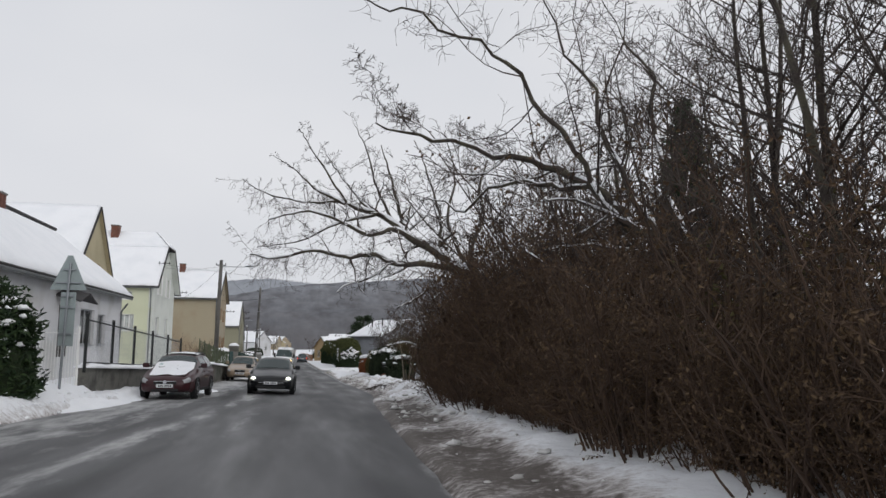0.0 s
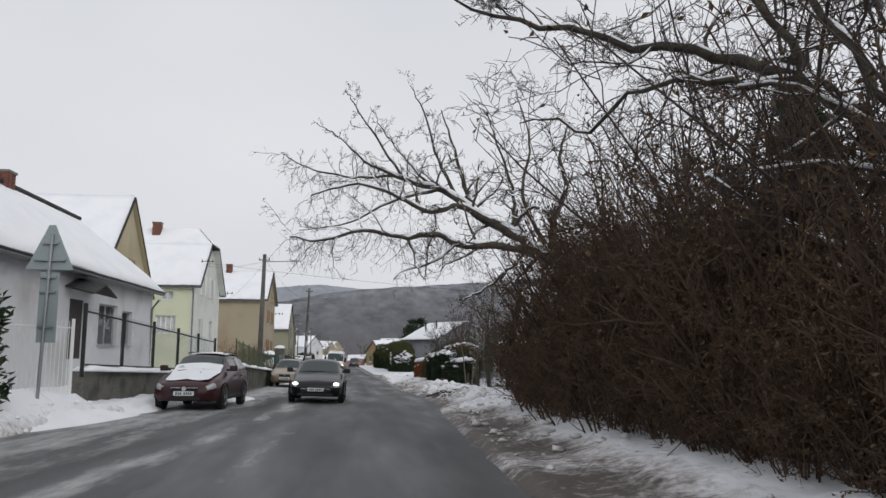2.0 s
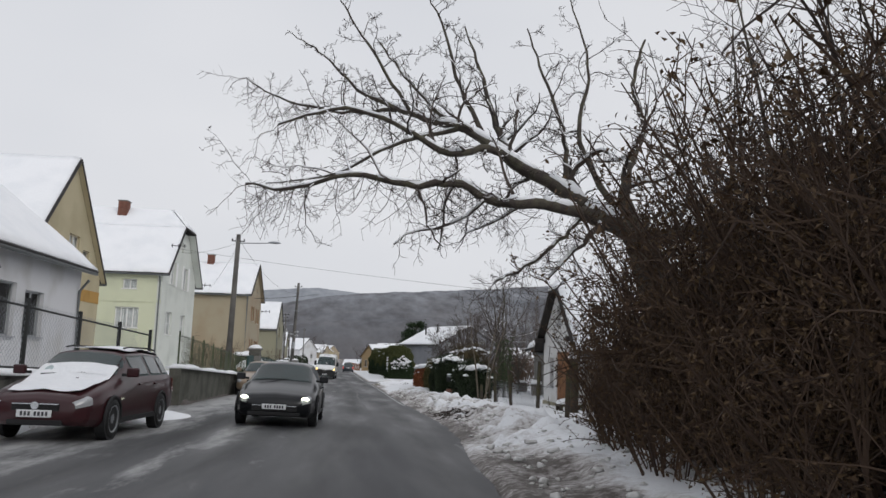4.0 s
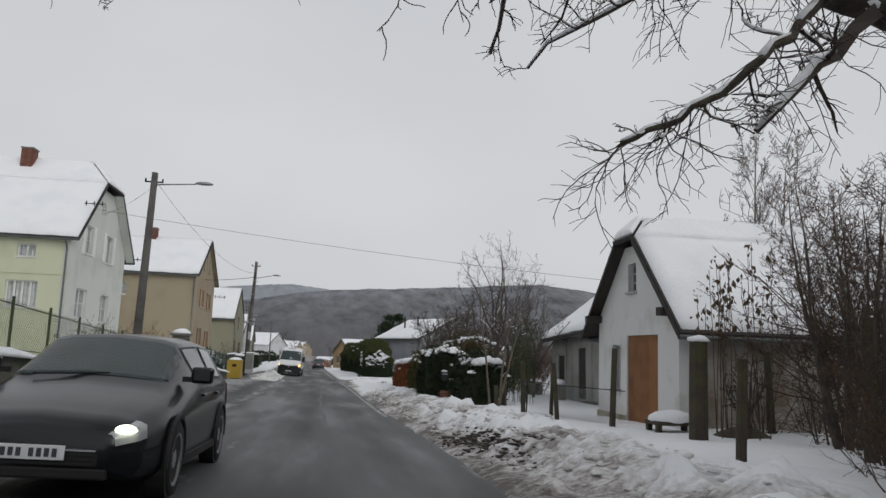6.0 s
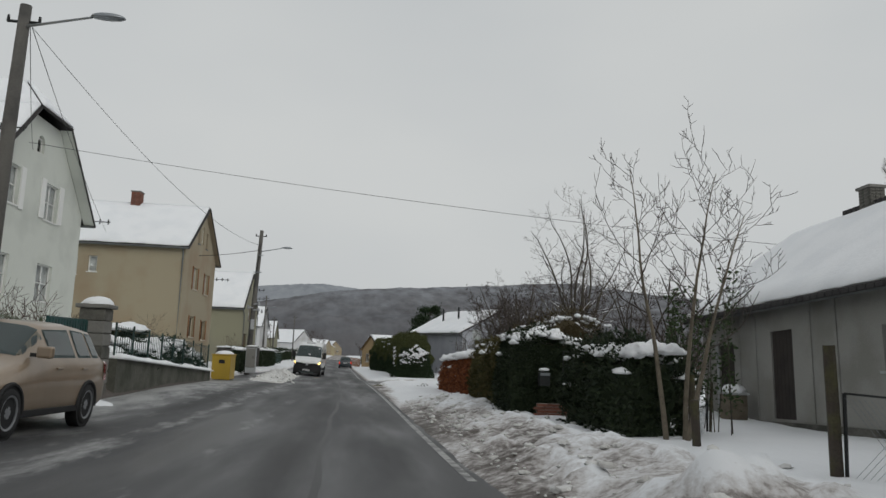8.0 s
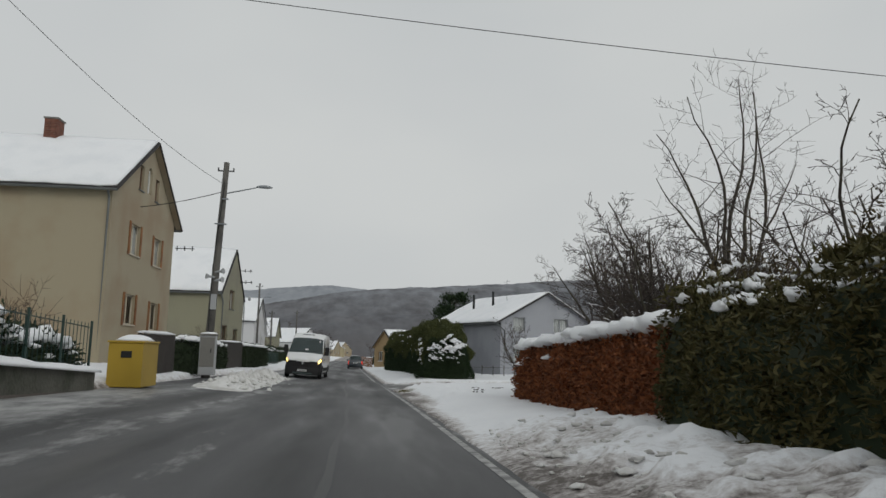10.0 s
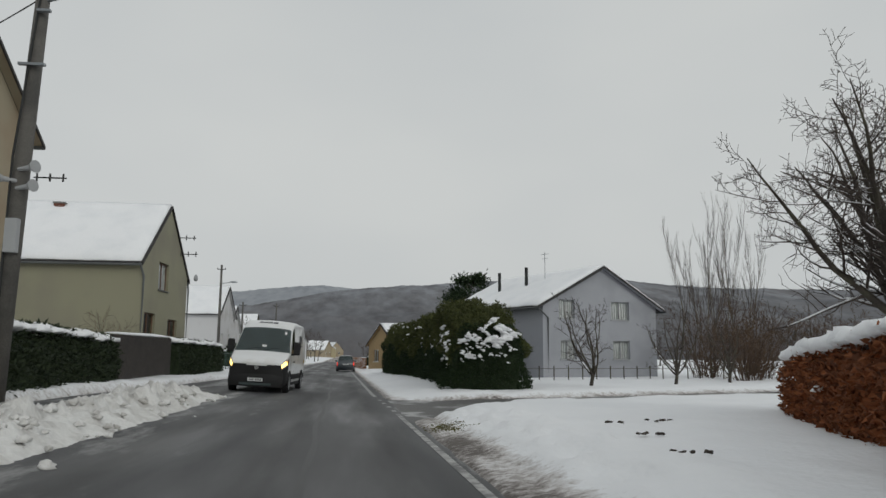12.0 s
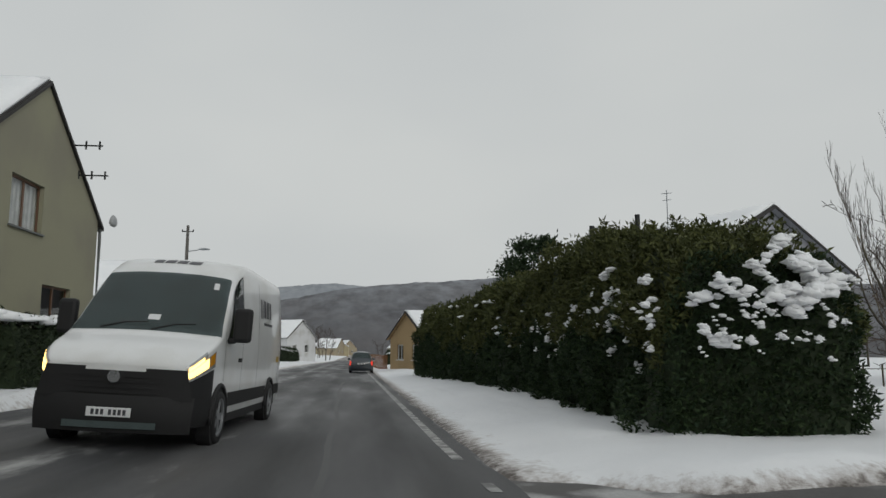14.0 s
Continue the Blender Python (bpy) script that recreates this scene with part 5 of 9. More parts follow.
# old tree whose limbs reach over the road
def spreading_tree():
    rng = random.Random(11)
    root = thing("tree", pose(8.9, 28.4, ground_z(8.9, 28.4)), "old bare tree with snow-laden limbs reaching over the road", "tree")
    o = Vector((8.9, 28.4, ground_z(8.9, 28.4)))
    limbs = [
        ([(8.9, 28.4, -1.7), (8.7, 28.4, -0.4), (8.3, 28.4, 1.4), (7.9, 28.4, 2.9), (7.7, 28.5, 3.6)], 0.52, 0.33, 0),
        ([(7.7, 28.5, 3.5), (6.9, 28.9, 3.9), (6.2, 29.2, 4.5), (5.0, 29.6, 5.3), (3.9, 30.1, 6.2), (2.4, 30.8, 6.8), (0.9, 31.4, 7.6)], 0.29, 0.05, 9),
        ([(6.9, 28.9, 3.9), (5.6, 28.6, 4.05), (4.3, 28.2, 3.95), (3.2, 27.9, 4.3), (2.3, 27.6, 4.1), (0.9, 28.1, 4.4), (-0.5, 28.6, 4.1), (-1.6, 29.2, 4.3)], 0.17, 0.025, 9),
        ([(5.4, 29.4, 5.0), (4.3, 29.2, 5.5), (3.0, 28.6, 5.2), (2.0, 28.2, 5.6), (0.6, 28.3, 6.0), (-0.9, 28.9, 5.7)], 0.14, 0.025, 9),
        ([(6.6, 28.9, 3.9), (5.9, 28.9, 3.2), (5.2, 29.1, 2.6), (4.5, 29.4, 2.25)], 0.06, 0.03, 5),
        ([(7.75, 28.4, 3.4), (7.3, 28.1, 4.3), (7.5, 28.1, 5.2), (8.0, 28.6, 6.2), (7.9, 29.0, 7.4), (8.4, 29.4, 8.8)], 0.19, 0.03, 8),
        ([(7.9, 28.4, 3.2), (8.9, 27.9, 3.5), (9.9, 27.3, 3.2), (11.2, 26.8, 3.9), (12.5, 26.6, 4.7)], 0.24, 0.05, 7),
        ([(5.0, 29.6, 5.3), (4.6, 30.4, 6.6), (4.3, 31.0, 8.2), (3.9, 31.6, 9.8)], 0.12, 0.02, 7),
        ([(3.4, 30.3, 6.4), (2.2, 31.2, 8.0), (1.4, 31.8, 9.3)], 0.07, 0.02, 6),
        ([(2.0, 31.0, 6.95), (0.4, 31.6, 7.0), (-1.2, 32.0, 7.4), (-2.2, 32.2, 8.0)], 0.06, 0.015, 6),
        ([(6.2, 29.2, 4.5), (6.4, 30.0, 6.2), (6.0, 30.6, 8.0), (5.6, 31.0, 9.6)], 0.09, 0.02, 7),
        ([(4.4, 29.9, 5.7), (3.6, 30.4, 7.6), (3.2, 30.6, 9.2), (2.6, 30.7, 10.4)], 0.08, 0.015, 8),
        ([(2.4, 30.8, 6.8), (1.4, 30.6, 8.2), (0.6, 30.6, 9.4), (0.2, 30.4, 10.0)], 0.06, 0.012, 7),
        ([(7.3, 28.6, 3.9), (6.6, 29.4, 6.0), (7.0, 29.8, 8.0), (6.6, 30.2, 10.2)], 0.10, 0.015, 8),
        ([(0.9, 31.4, 7.6), (0.0, 31.2, 8.4), (-0.9, 31.0, 8.9)], 0.045, 0.012, 6),
        ([(3.6, 30.2, 6.3), (1.8, 31.0, 5.9), (0.2, 31.8, 5.2), (-1.5, 32.2, 5.0)], 0.07, 0.015, 6),
    ]
    lines, lines_main = [], []
    for ctrl, r0, r1, kids in limbs:
        n = max(6, len(ctrl) * 4)
        pts = [p - o for p in spline(ctrl, n)]
        for i in range(1, n):
            pts[i] = pts[i] + Vector((rng.uniform(-1, 1), rng.uniform(-1, 1), rng.uniform(-1, 1))) * 0.035
        rad = [r0 + (r1 - r0) * (i / n) ** 0.8 for i in range(n + 1)]
        lines.append((pts, rad, 4))
        lines_main.append(pts)
        if kids:
            ramify(rng, (pts, rad), lines, 3, int(kids * 1.55), 0.27, 0.66, 0.40, 0.012, 0.12, 0.48, 0.006, 5, 0.74, 1.22, 0.08)
    for k in range(210):
        src = lines_main[(1, 2, 3, 2, 4, 9, 2)[k % 7]]
        p = src[rng.randrange(0 if k % 3 == 0 else len(src) // 4, len(src))]
        sh = shoot(rng, p, (rng.uniform(-0.7, 0.5), rng.uniform(-0.8, 0.6), -0.55), rng.uniform(0.6, 1.6), 0.010, 8, 0.42, -0.06, 0.0045)
        lines.append((sh[0], sh[1], 2))
        ramify(rng, sh, lines, 1, 7, 0.36, 0.6, 0.36, -0.06, 0.2, 0.7, 0.005, 4)
    plant(root, lines, BARK, TWIG, 0.0105, 8, rng, (0.92, 0.80), 0.8, True)
    part("moss", tubes([(lines[0][0], [r * 1.02 for r in lines[0][1]])], 9), BARK, root, "mossy bark of the bole")
    return root


spreading_tree()


# arching tree that leans out of the thicket
def leaning_tree():
    rng = random.Random(5)
    bx, by = 8.6, 9.2
    o = Vector((bx, by, ground_z(bx, by)))
    root = thing("tree", pose(*o), "bare tree leaning out of the thicket, snow on its stem", "tree")
    lines = []
    for ctrl, r0, r1, kids, ratio in (
        ([(8.6, 9.2, -0.8), (7.7, 9.9, 0.5), (7.1, 10.5, 1.5), (6.6, 11.2, 2.8), (6.1, 11.8, 3.7), (5.0, 12.8, 4.5), (3.4, 13.4, 4.95), (1.7, 13.2, 5.3)], 0.21, 0.016, 17, 0.24),
        ([(6.1, 11.8, 3.7), (4.9, 12.4, 3.9), (3.9, 13.2, 3.7), (2.9, 14.2, 4.0)], 0.06, 0.01, 9, 0.42),
        ([(6.6, 11.2, 2.8), (5.6, 11.9, 4.6), (4.4, 12.3, 6.4), (2.6, 12.4, 7.2), (1.1, 12.2, 7.6)], 0.07, 0.012, 9, 0.34),
        ([(7.1, 10.5, 1.6), (6.4, 11.6, 4.2), (6.0, 12.4, 6.2), (5.3, 12.9, 8.4)], 0.08, 0.012, 9, 0.34),
        ([(7.3, 10.3, 1.2), (7.6, 12.2, 4.5), (7.9, 13.5, 7.0), (7.4, 14.5, 9.2)], 0.08, 0.012, 9, 0.3),
    ):
        n = len(ctrl) * 4
        pts = [p - o for p in spline(ctrl, n)]
        for i in range(1, n + 1):
            pts[i] = pts[i] + Vector((noise.noise(Vector((i * 0.45, r0 * 90, 0))), noise.noise(Vector((i * 0.45, 7, r0 * 90))), noise.noise(Vector((3, i * 0.5, r0 * 90))))) * 0.3
        rad = [r0 + (r1 - r0) * i / n for i in range(n + 1)]
        lines.append((pts, rad, 4))
        ramify(rng, (pts, rad), lines, 3, int(kids * 1.4), ratio, 0.62, 0.36, -0.02, 0.12, 0.44, 0.0055, 4, 0.7, 1.3, 0.07)
    plant(root, lines, BARK, TWIG, 0.015, 7, rng, (0.8, 0.62), 0.86, True)


leaning_tree()


def upright_tree(name, label, x, y, height, r, seed, kids=14, lean=(0, 0), mat=None, twig=None, ratio=0.34, group="", snow=None, stems=1, lift=0.05, spread=0.55, depth=3, least=0.006, start=0.25, grow=1.25, droop=0.0, fork=0.62):
    rng = random.Random(seed)
    root = thing(name, pose(x, y, ground_z(x, y) - 0.05), label, "tree", group)
    lines = []
    for s in range(stems):
        a = 2 * math.pi * s / max(1, stems) + seed
        d = Vector((lean[0] + (0.28 * math.cos(a) if stems > 1 else 0), lean[1] + (0.28 * math.sin(a) if stems > 1 else 0), 1.0))
        h = height * (rng.uniform(0.75, 1.0) if stems > 1 else 1)
        pts, rad = shoot(rng, (0.08 * math.cos(a) * (stems > 1), 0.08 * math.sin(a) * (stems > 1), 0), d, h, r, 12, 0.07, 0.02, r * 0.12)
        lines.append((pts, rad, depth + 1))
        ramify(rng, (pts, rad), lines, depth, kids, ratio, spread, 0.18, lift, start, 0.5, least, 4, fork, grow, droop)
    plant(root, lines, mat or BARK, twig or TWIG, snow, 6, rng)
    return root


spots = [(7.4, 3.5, 8.5, 0.09), (9.5, 7.0, 9.5, 0.12), (11.5, 4.0, 10, 0.12), (8.2, 15.5, 9.0, 0.10), (10.5, 13.0, 11, 0.13), (9.2, 19.5, 9.5, 0.11), (12.5, 17.5, 11, 0.13), (7.0, 20.5, 7.0, 0.07), (10.5, 24.0, 9.0, 0.11), (14.5, 11.0, 12, 0.14), (6.6, 16.8, 7.0, 0.06), (13.5, 23.0, 10, 0.12), (7.3, 0.5, 9.0, 0.10), (6.4, 5.2, 8.0, 0.08), (6.1, 6.7, 7.5, 0.07), (6.9, 6.2, 9.0, 0.09), (7.2, 7.6, 8.5, 0.08), (5.9, 4.4, 7.0, 0.07), (7.4, 22.5, 7.5, 0.07), (8.4, 25.6, 8.0, 0.08), (9.6, 22.0, 8.5, 0.09), (7.9, 18.4, 7.5, 0.07)]
for k, (tx, ty, th, tr) in enumerate(spots):
    upright_tree("tree", "slender bare tree rising out of the thicket", tx, ty, th, tr, 100 + k, 18 if ty < 8 else 12, (-0.10 + 0.05 * (k % 3), 0.02 * (k % 4)), ratio=0.32, group="trees in the thicket", snow=0.05)


def forked_tree(name, label, x, y, height, r, seed, limbs, splay, kids, group="", lift=0.06, bole=0.28):
    """A short bole that forks into wandering limbs under a rounded crown."""
    rng = random.Random(seed)
    root = thing(name, pose(x, y, ground_z(x, y) - 0.05), label, "tree", group)
    fork_z = height * bole
    pts, rad = shoot(rng, (0, 0, 0), (rng.uniform(-0.1, 0.1), rng.uniform(-0.1, 0.1), 1), fork_z, r, 5, 0.06, 0.0, r * 0.8)
    lines = [(pts, rad, 4)]
    for k in range(limbs):
        a = 2 * math.pi * (k + rng.uniform(-0.3, 0.3)) / limbs
        s = splay * rng.uniform(0.35, 1.15) * (0.25 if k == 0 else 1)
        ln = (height - fork_z) * rng.uniform(0.8, 1.08)
        p, q = shoot(rng, pts[-1 - (k % 2)], (s * math.cos(a), s * math.sin(a), 0.8), ln, r * 0.5, 10, 0.2, lift, 0.012)
        lines.append((p, q, 4))
        ramify(rng, (p, q), lines, 3, kids, 0.34, 0.62, 0.26, lift * 0.5, 0.12, 0.5, 0.0065, 3, 0.55, 1.3)
    plant(root, lines, BARK, TWIG, 0.02, 6, rng)
    return root


# thicket of brown undergrowth
def shrub(seed, height, stems, mat, leaves, label, name="shrub"):
    rng = random.Random(seed)
    root = thing(name, pose(0, 0, 0), label, "shrub", "thicket undergrowth")
    lines = []
    for s in range(stems):
        a = rng.uniform(0, 2 * math.pi)
        tilt = rng.uniform(0.05, 0.65)
        pts, rad = shoot(rng, (0.35 * math.cos(a) * rng.random(), 0.35 * math.sin(a) * rng.random(), -0.1), (tilt * math.cos(a), tilt * math.sin(a), 1), height * rng.uniform(0.55, 1.0), rng.uniform(0.012, 0.024), 6, 0.16, 0.0, 0.006)
        lines.append((pts, rad, 3))
        ramify(rng, (pts, rad), lines, 2, 6, 0.36, 0.55, 0.30, 0.0, 0.12, 0.6, 0.0055, 3, 0.75, 1.2)
    part("stem_clump", tubes([(p, r) for p, r, d in lines if d == 3], 4, False), mat, root)
    tagged(part("twig_tangle", tubes([(p, r) if d > 1 else (fewer(p), fewer(r)) for p, r, d in lines if d < 3], 3, False), mat, root), kind="stuff")
    if leaves:
        spots = []
        for p, r, d in lines:
            if d < 3:
                for _ in range(leaves):
                    q = p[rng.randrange(1, len(p))]
                    spots.append((q.x + rng.uniform(-0.05, 0.05), q.y + rng.uniform(-0.05, 0.05), q.z + rng.uniform(-0.05, 0.05), 0, 0, -0.2))
        part("foliage", cards(rng, spots, 0.048), DRY_LEAF, root, "withered brown leaves")
    return root


kinds = [shrub(200 + k, (3.0, 3.6, 2.6, 4.2, 3.2, 6.0)[k], (17, 18, 17, 14, 20, 14)[k], BROWN_TWIG if k not in (3, 5) else TWIG, (3, 2, 4, 1, 3, 1)[k], ("dense brown leafless shrub at the roadside", "tall tangle of brown stems with withered leaves", "low brown bramble with withered leaves", "tall dark leafless shrub", "dense tangle of brown twigs beside the verge", "tall arching brown shrub leaning towards the road")[k]) for k in range(6)]
rng = random.Random(77)
first = set()
place_list = []
for row, (off, n, lo, hi) in enumerate(((0.0, 34, -5, 26.5), (0.9, 27, -5, 27.5), (2.0, 21, -4, 28), (3.4, 17, -3, 27), (5.4, 13, -2, 27))):
    for i in range(n):
        y = lo + (hi - lo) * (i + rng.uniform(0.2, 0.8)) / n
        edge = lane_x(y) + 3.45 - 0.2 * ease(y, 12, 15) + 0.8 * ease(y, 20.5, 24) + 0.9 * ease(y, 24, 27.5)
        place_list.append((edge + off + rng.uniform(-0.35, 0.45), y, row))
for x, y, row in ((6.9, 26.2, 1), (7.4, 27.3, 1), (8.0, 26.6, 2), (8.9, 27.2, 2), (7.6, 29.4, 0), (9.6, 28.6, 1), (8.6, 30.6, 1), (9.6, 31.6, 2), (10.6, 30.4, 2), (11.6, 29.0, 2), (10.4, 32.6, 1), (12.4, 31.5, 2), (13.4, 33.5, 2), (11.8, 34.0, 1)):
    place_list.append((x, y, row))
for x, y in ((8.2, 22.3), (7.2, 22.0), (7.9, 25.2), (6.9, 20.4), (8.3, 20.2)):
    place_list.append((x, y, 5))
for off, n, lo, hi, row in ((0.7, 11, 11.0, 21.0, 8), (1.7, 8, 14.0, 22.0, 9), (0.2, 18, 2.0, 14.0, 10), (0.5, 12, 3.0, 12.0, 10), (1.5, 8, 23.0, 28.8, 11), (2.4, 8, 23.0, 29.4, 11), (3.4, 7, 23.5, 30.0, 11)):
    for i in range(n):
        y = lo + (hi - lo) * (i + rng.uniform(0.2, 0.8)) / n
        place_list.append((lane_x(y) + 3.4 + off + rng.uniform(-0.2, 0.3), y, row))
for x, y in ((9.2, 30.6), (10.3, 31.8), (11.1, 30.4), (11.9, 32.6), (9.9, 33.4), (12.8, 31.2), (13.4, 33.0)):
    place_list.append((x, y, 12))
for x, y in ((5.9, 20.2), (6.3, 21.2), (6.0, 18.8), (6.9, 20.9), (5.7, 17.4), (6.6, 19.4)):
    place_list.append((x, y, 13))
for x, y in ((10.4, 36.2), (11.5, 36.3), (12.7, 36.2)):
    place_list.append((x, y, 7))
for x, y in ((24.0, 106.0), (26.5, 109.0), (29.0, 107.0), (31.5, 110.0), (25.0, 112.5), (28.0, 113.0), (34.0, 112.0), (23.2, 110.0), (36.5, 109.0), (30.0, 116.0), (22.6, 104.0), (27.0, 105.0), (31.0, 106.0), (38.5, 112.0), (8.9, 56.8), (9.4, 59.2), (8.8, 61.6), (9.5, 64.4), (9.2, 66.8), (10.6, 60.6), (10.8, 65.6), (11.4, 63.0), (8.8, 58.4), (9.8, 62.6), (10.2, 57.0), (10.0, 66.0), (12.2, 58.6), (12.6, 61.5), (12.4, 65.0), (11.2, 55.9)):
    place_list.append((x, y, 6))
place_list = [q for i, q in enumerate(place_list) if not (22.5 < q[1] < 36 and q[2] < 5 and (q[2] in (3, 4) or i % 3 == 0))]
for i, (x, y, row) in enumerate(place_list):
    k = 5 if row == 13 else (0, 4, 2)[i % 3] if row == 11 else 3 if row == 12 else (1, 4)[i % 2] if row in (8, 9) else (2, 0)[i % 2] if row == 10 else 5 if row == 5 else 3 if row == 7 else (1, 0)[i % 2] if row == 6 else 3 if y > 29 or (y > 22.5 and row > 0) else 2 if y > 23.5 else (0, 4, 2, 1, 0, 4, 1)[i % 7] if row < 2 else (1, 3, 1, 0, 3)[i % 5]
    s = rng.uniform(0.85, 1.15) * (1 - 0.3 * (1 - ease(y, 4, 11)) * (1 <= row <= 4)) * (0.8, 1.12, 1.45, 1.75, 2.0, 1.0, 1.4 if y > 90 else 0.85, 0.5, 1.3, 1.5, 0.55, 0.58, 0.9, 0.8)[row]
    if 23.5 < y < 33 and row < 3:
        s *= 0.62
    m = pose(x, y, ground_z(x, y), 0, 0, rng.uniform(0, 360)) @ Matrix.Diagonal((s, s, s, 1))
    if k not in first:
        first.add(k)
        kinds[k].matrix_basis = m
    else:
        c = copy_thing(kinds[k], Matrix.Identity(4))
        c.matrix_basis = m


ivy_rng = random.Random(8)
ivy = thing("ivy_bush", pose(5.75, 5.6, ground_z(5.75, 5.6)), "yellow-green ivy climbing in the roadside thicket", "shrub")
stems_ = [shoot(ivy_rng, (ivy_rng.uniform(-0.8, 0.8), ivy_rng.uniform(-0.8, 0.8), -0.1), (ivy_rng.uniform(-0.2, 0.2), ivy_rng.uniform(-0.2, 0.2), 1), ivy_rng.uniform(1.6, 3.4), 0.012, 8, 0.2, 0.05) for _ in range(14)]
part("stem_tangle", tubes(stems_, 4), BARK, ivy)
part("foliage", cards(ivy_rng, [(q.x + ivy_rng.gauss(0, 0.12), q.y + ivy_rng.gauss(0, 0.12), q.z + ivy_rng.gauss(0, 0.1), 0, 0, -0.3) for p, r in stems_ for q in p[3:] for _ in range(9)], 0.075), OLIVE_LEAF, ivy, "yellow-green ivy leaves")


def conifer(x, y, height, radius, seed, label, dens=900, mat=None, low=0.1, snowy=0.0, card=0.22, name="conifer", rounded=False):
    """A conifer of drooping tiers of sprays round a trunk."""
    rng = random.Random(seed)
    root = thing(name, pose(x, y, ground_z(x, y) - 0.05), label, "tree")
    part("trunk", tubes([([(0, 0, 0), (0, 0, height * 0.95)], [radius * 0.07, 0.02])], 7), BARK, root)
    limbs, spots, pads = [], [], []
    tiers = int(height / 0.33)
    for k in range(tiers):
        f = low + (1 - low) * k / tiers
        R = (radius * (0.85 + 0.35 * noise.noise(Vector((k * 0.9, seed, 0)))) * math.sqrt(max(0.02, 1 - ((f - 0.62) / 0.40) ** 2)) if rounded else radius * (1 - f) ** 0.8) * rng.uniform(0.85, 1.12) + 0.08
        m = max(4, int(4 + 6 * (1 - f)))
        for j in range(m):
            a = 2 * math.pi * (j + rng.random()) / m
            ln = R * rng.uniform(0.8, 1.1)
            p0 = Vector((0, 0, f * height))
            p1 = p0 + Vector((math.cos(a) * ln, math.sin(a) * ln, -0.12 * ln + 0.04))
            limbs.append(([p0, p0.lerp(p1, 0.5) + Vector((0, 0, 0.06)), p1], [0.02, 0.014, 0.005]))
            for _ in range(max(4, int(dens * ln / (tiers * m) * 1.2))):
                g = rng.random() ** 0.6
                q = p0.lerp(p1, g) + Vector((rng.uniform(-1, 1), rng.uniform(-1, 1), rng.uniform(-0.7, 0.4))) * 0.14 * (1 + ln * 0.3)
                spots.append((q.x, q.y, q.z, math.cos(a), math.sin(a), -0.35))
            if snowy and rng.random() < snowy:
                pads.append(blob(p0.lerp(p1, 0.75) + Vector((0, 0, 0.05)), (ln * 0.22 + 0.08, ln * 0.22 + 0.08, 0.09), seed + k * 3 + j, 0.5, 5))
    part("limb_whorl", tubes(limbs, 4), BARK, root)
    part("foliage", cards(rng, spots, card, tris=True), mat or CONIFER, root)
    if pads:
        part("branch_snow", joined(*pads), SNOW, root, "snow pads on the sprays", True)
    return root


conifer(20.1, 33.2, 15.2, 3.4, 31, "dark spruce standing behind the thicket", 16000, CONIFER, 0.12, 0, 0.3)
pine_rng = random.Random(32)
pine = thing("pine", pose(11.4, 127, ground_z(11.4, 127) - 0.05), "dark rounded pine behind the hedge", "tree")
part("trunk", tubes([([(0, 0, 0), (0.1, 0, 4.0), (0, 0, 7.6)], [0.18, 0.13, 0.03])], 7), BARK, pine)
tufts, arms = [], []
for k in range(46):
    f = pine_rng.random()
    a = pine_rng.uniform(0, 2 * math.pi)
    R = 2.5 * math.sqrt(max(0.05, 1 - ((f - 0.4) / 0.62) ** 2)) * pine_rng.uniform(0.55, 1.0)
    c = Vector((math.cos(a) * R, math.sin(a) * R, 2.6 + f * 5.4))
    arms.append(([(0, 0, max(1.5, c.z - 0.7)), tuple(c)], [0.05, 0.015]))
    s = pine_rng.uniform(0.35, 0.7)
    for _ in range(150):
        d = Vector((pine_rng.gauss(0, 1), pine_rng.gauss(0, 1), pine_rng.gauss(0, 0.65))) * s * 0.55
        tufts.append((c.x + d.x, c.y + d.y, c.z + d.z, d.x, d.y, d.z + 0.4))
part("limb_whorl", tubes(arms, 4), BARK, pine)
part("foliage", cards(pine_rng, tufts, 0.26, tris=True), CONIFER, pine)


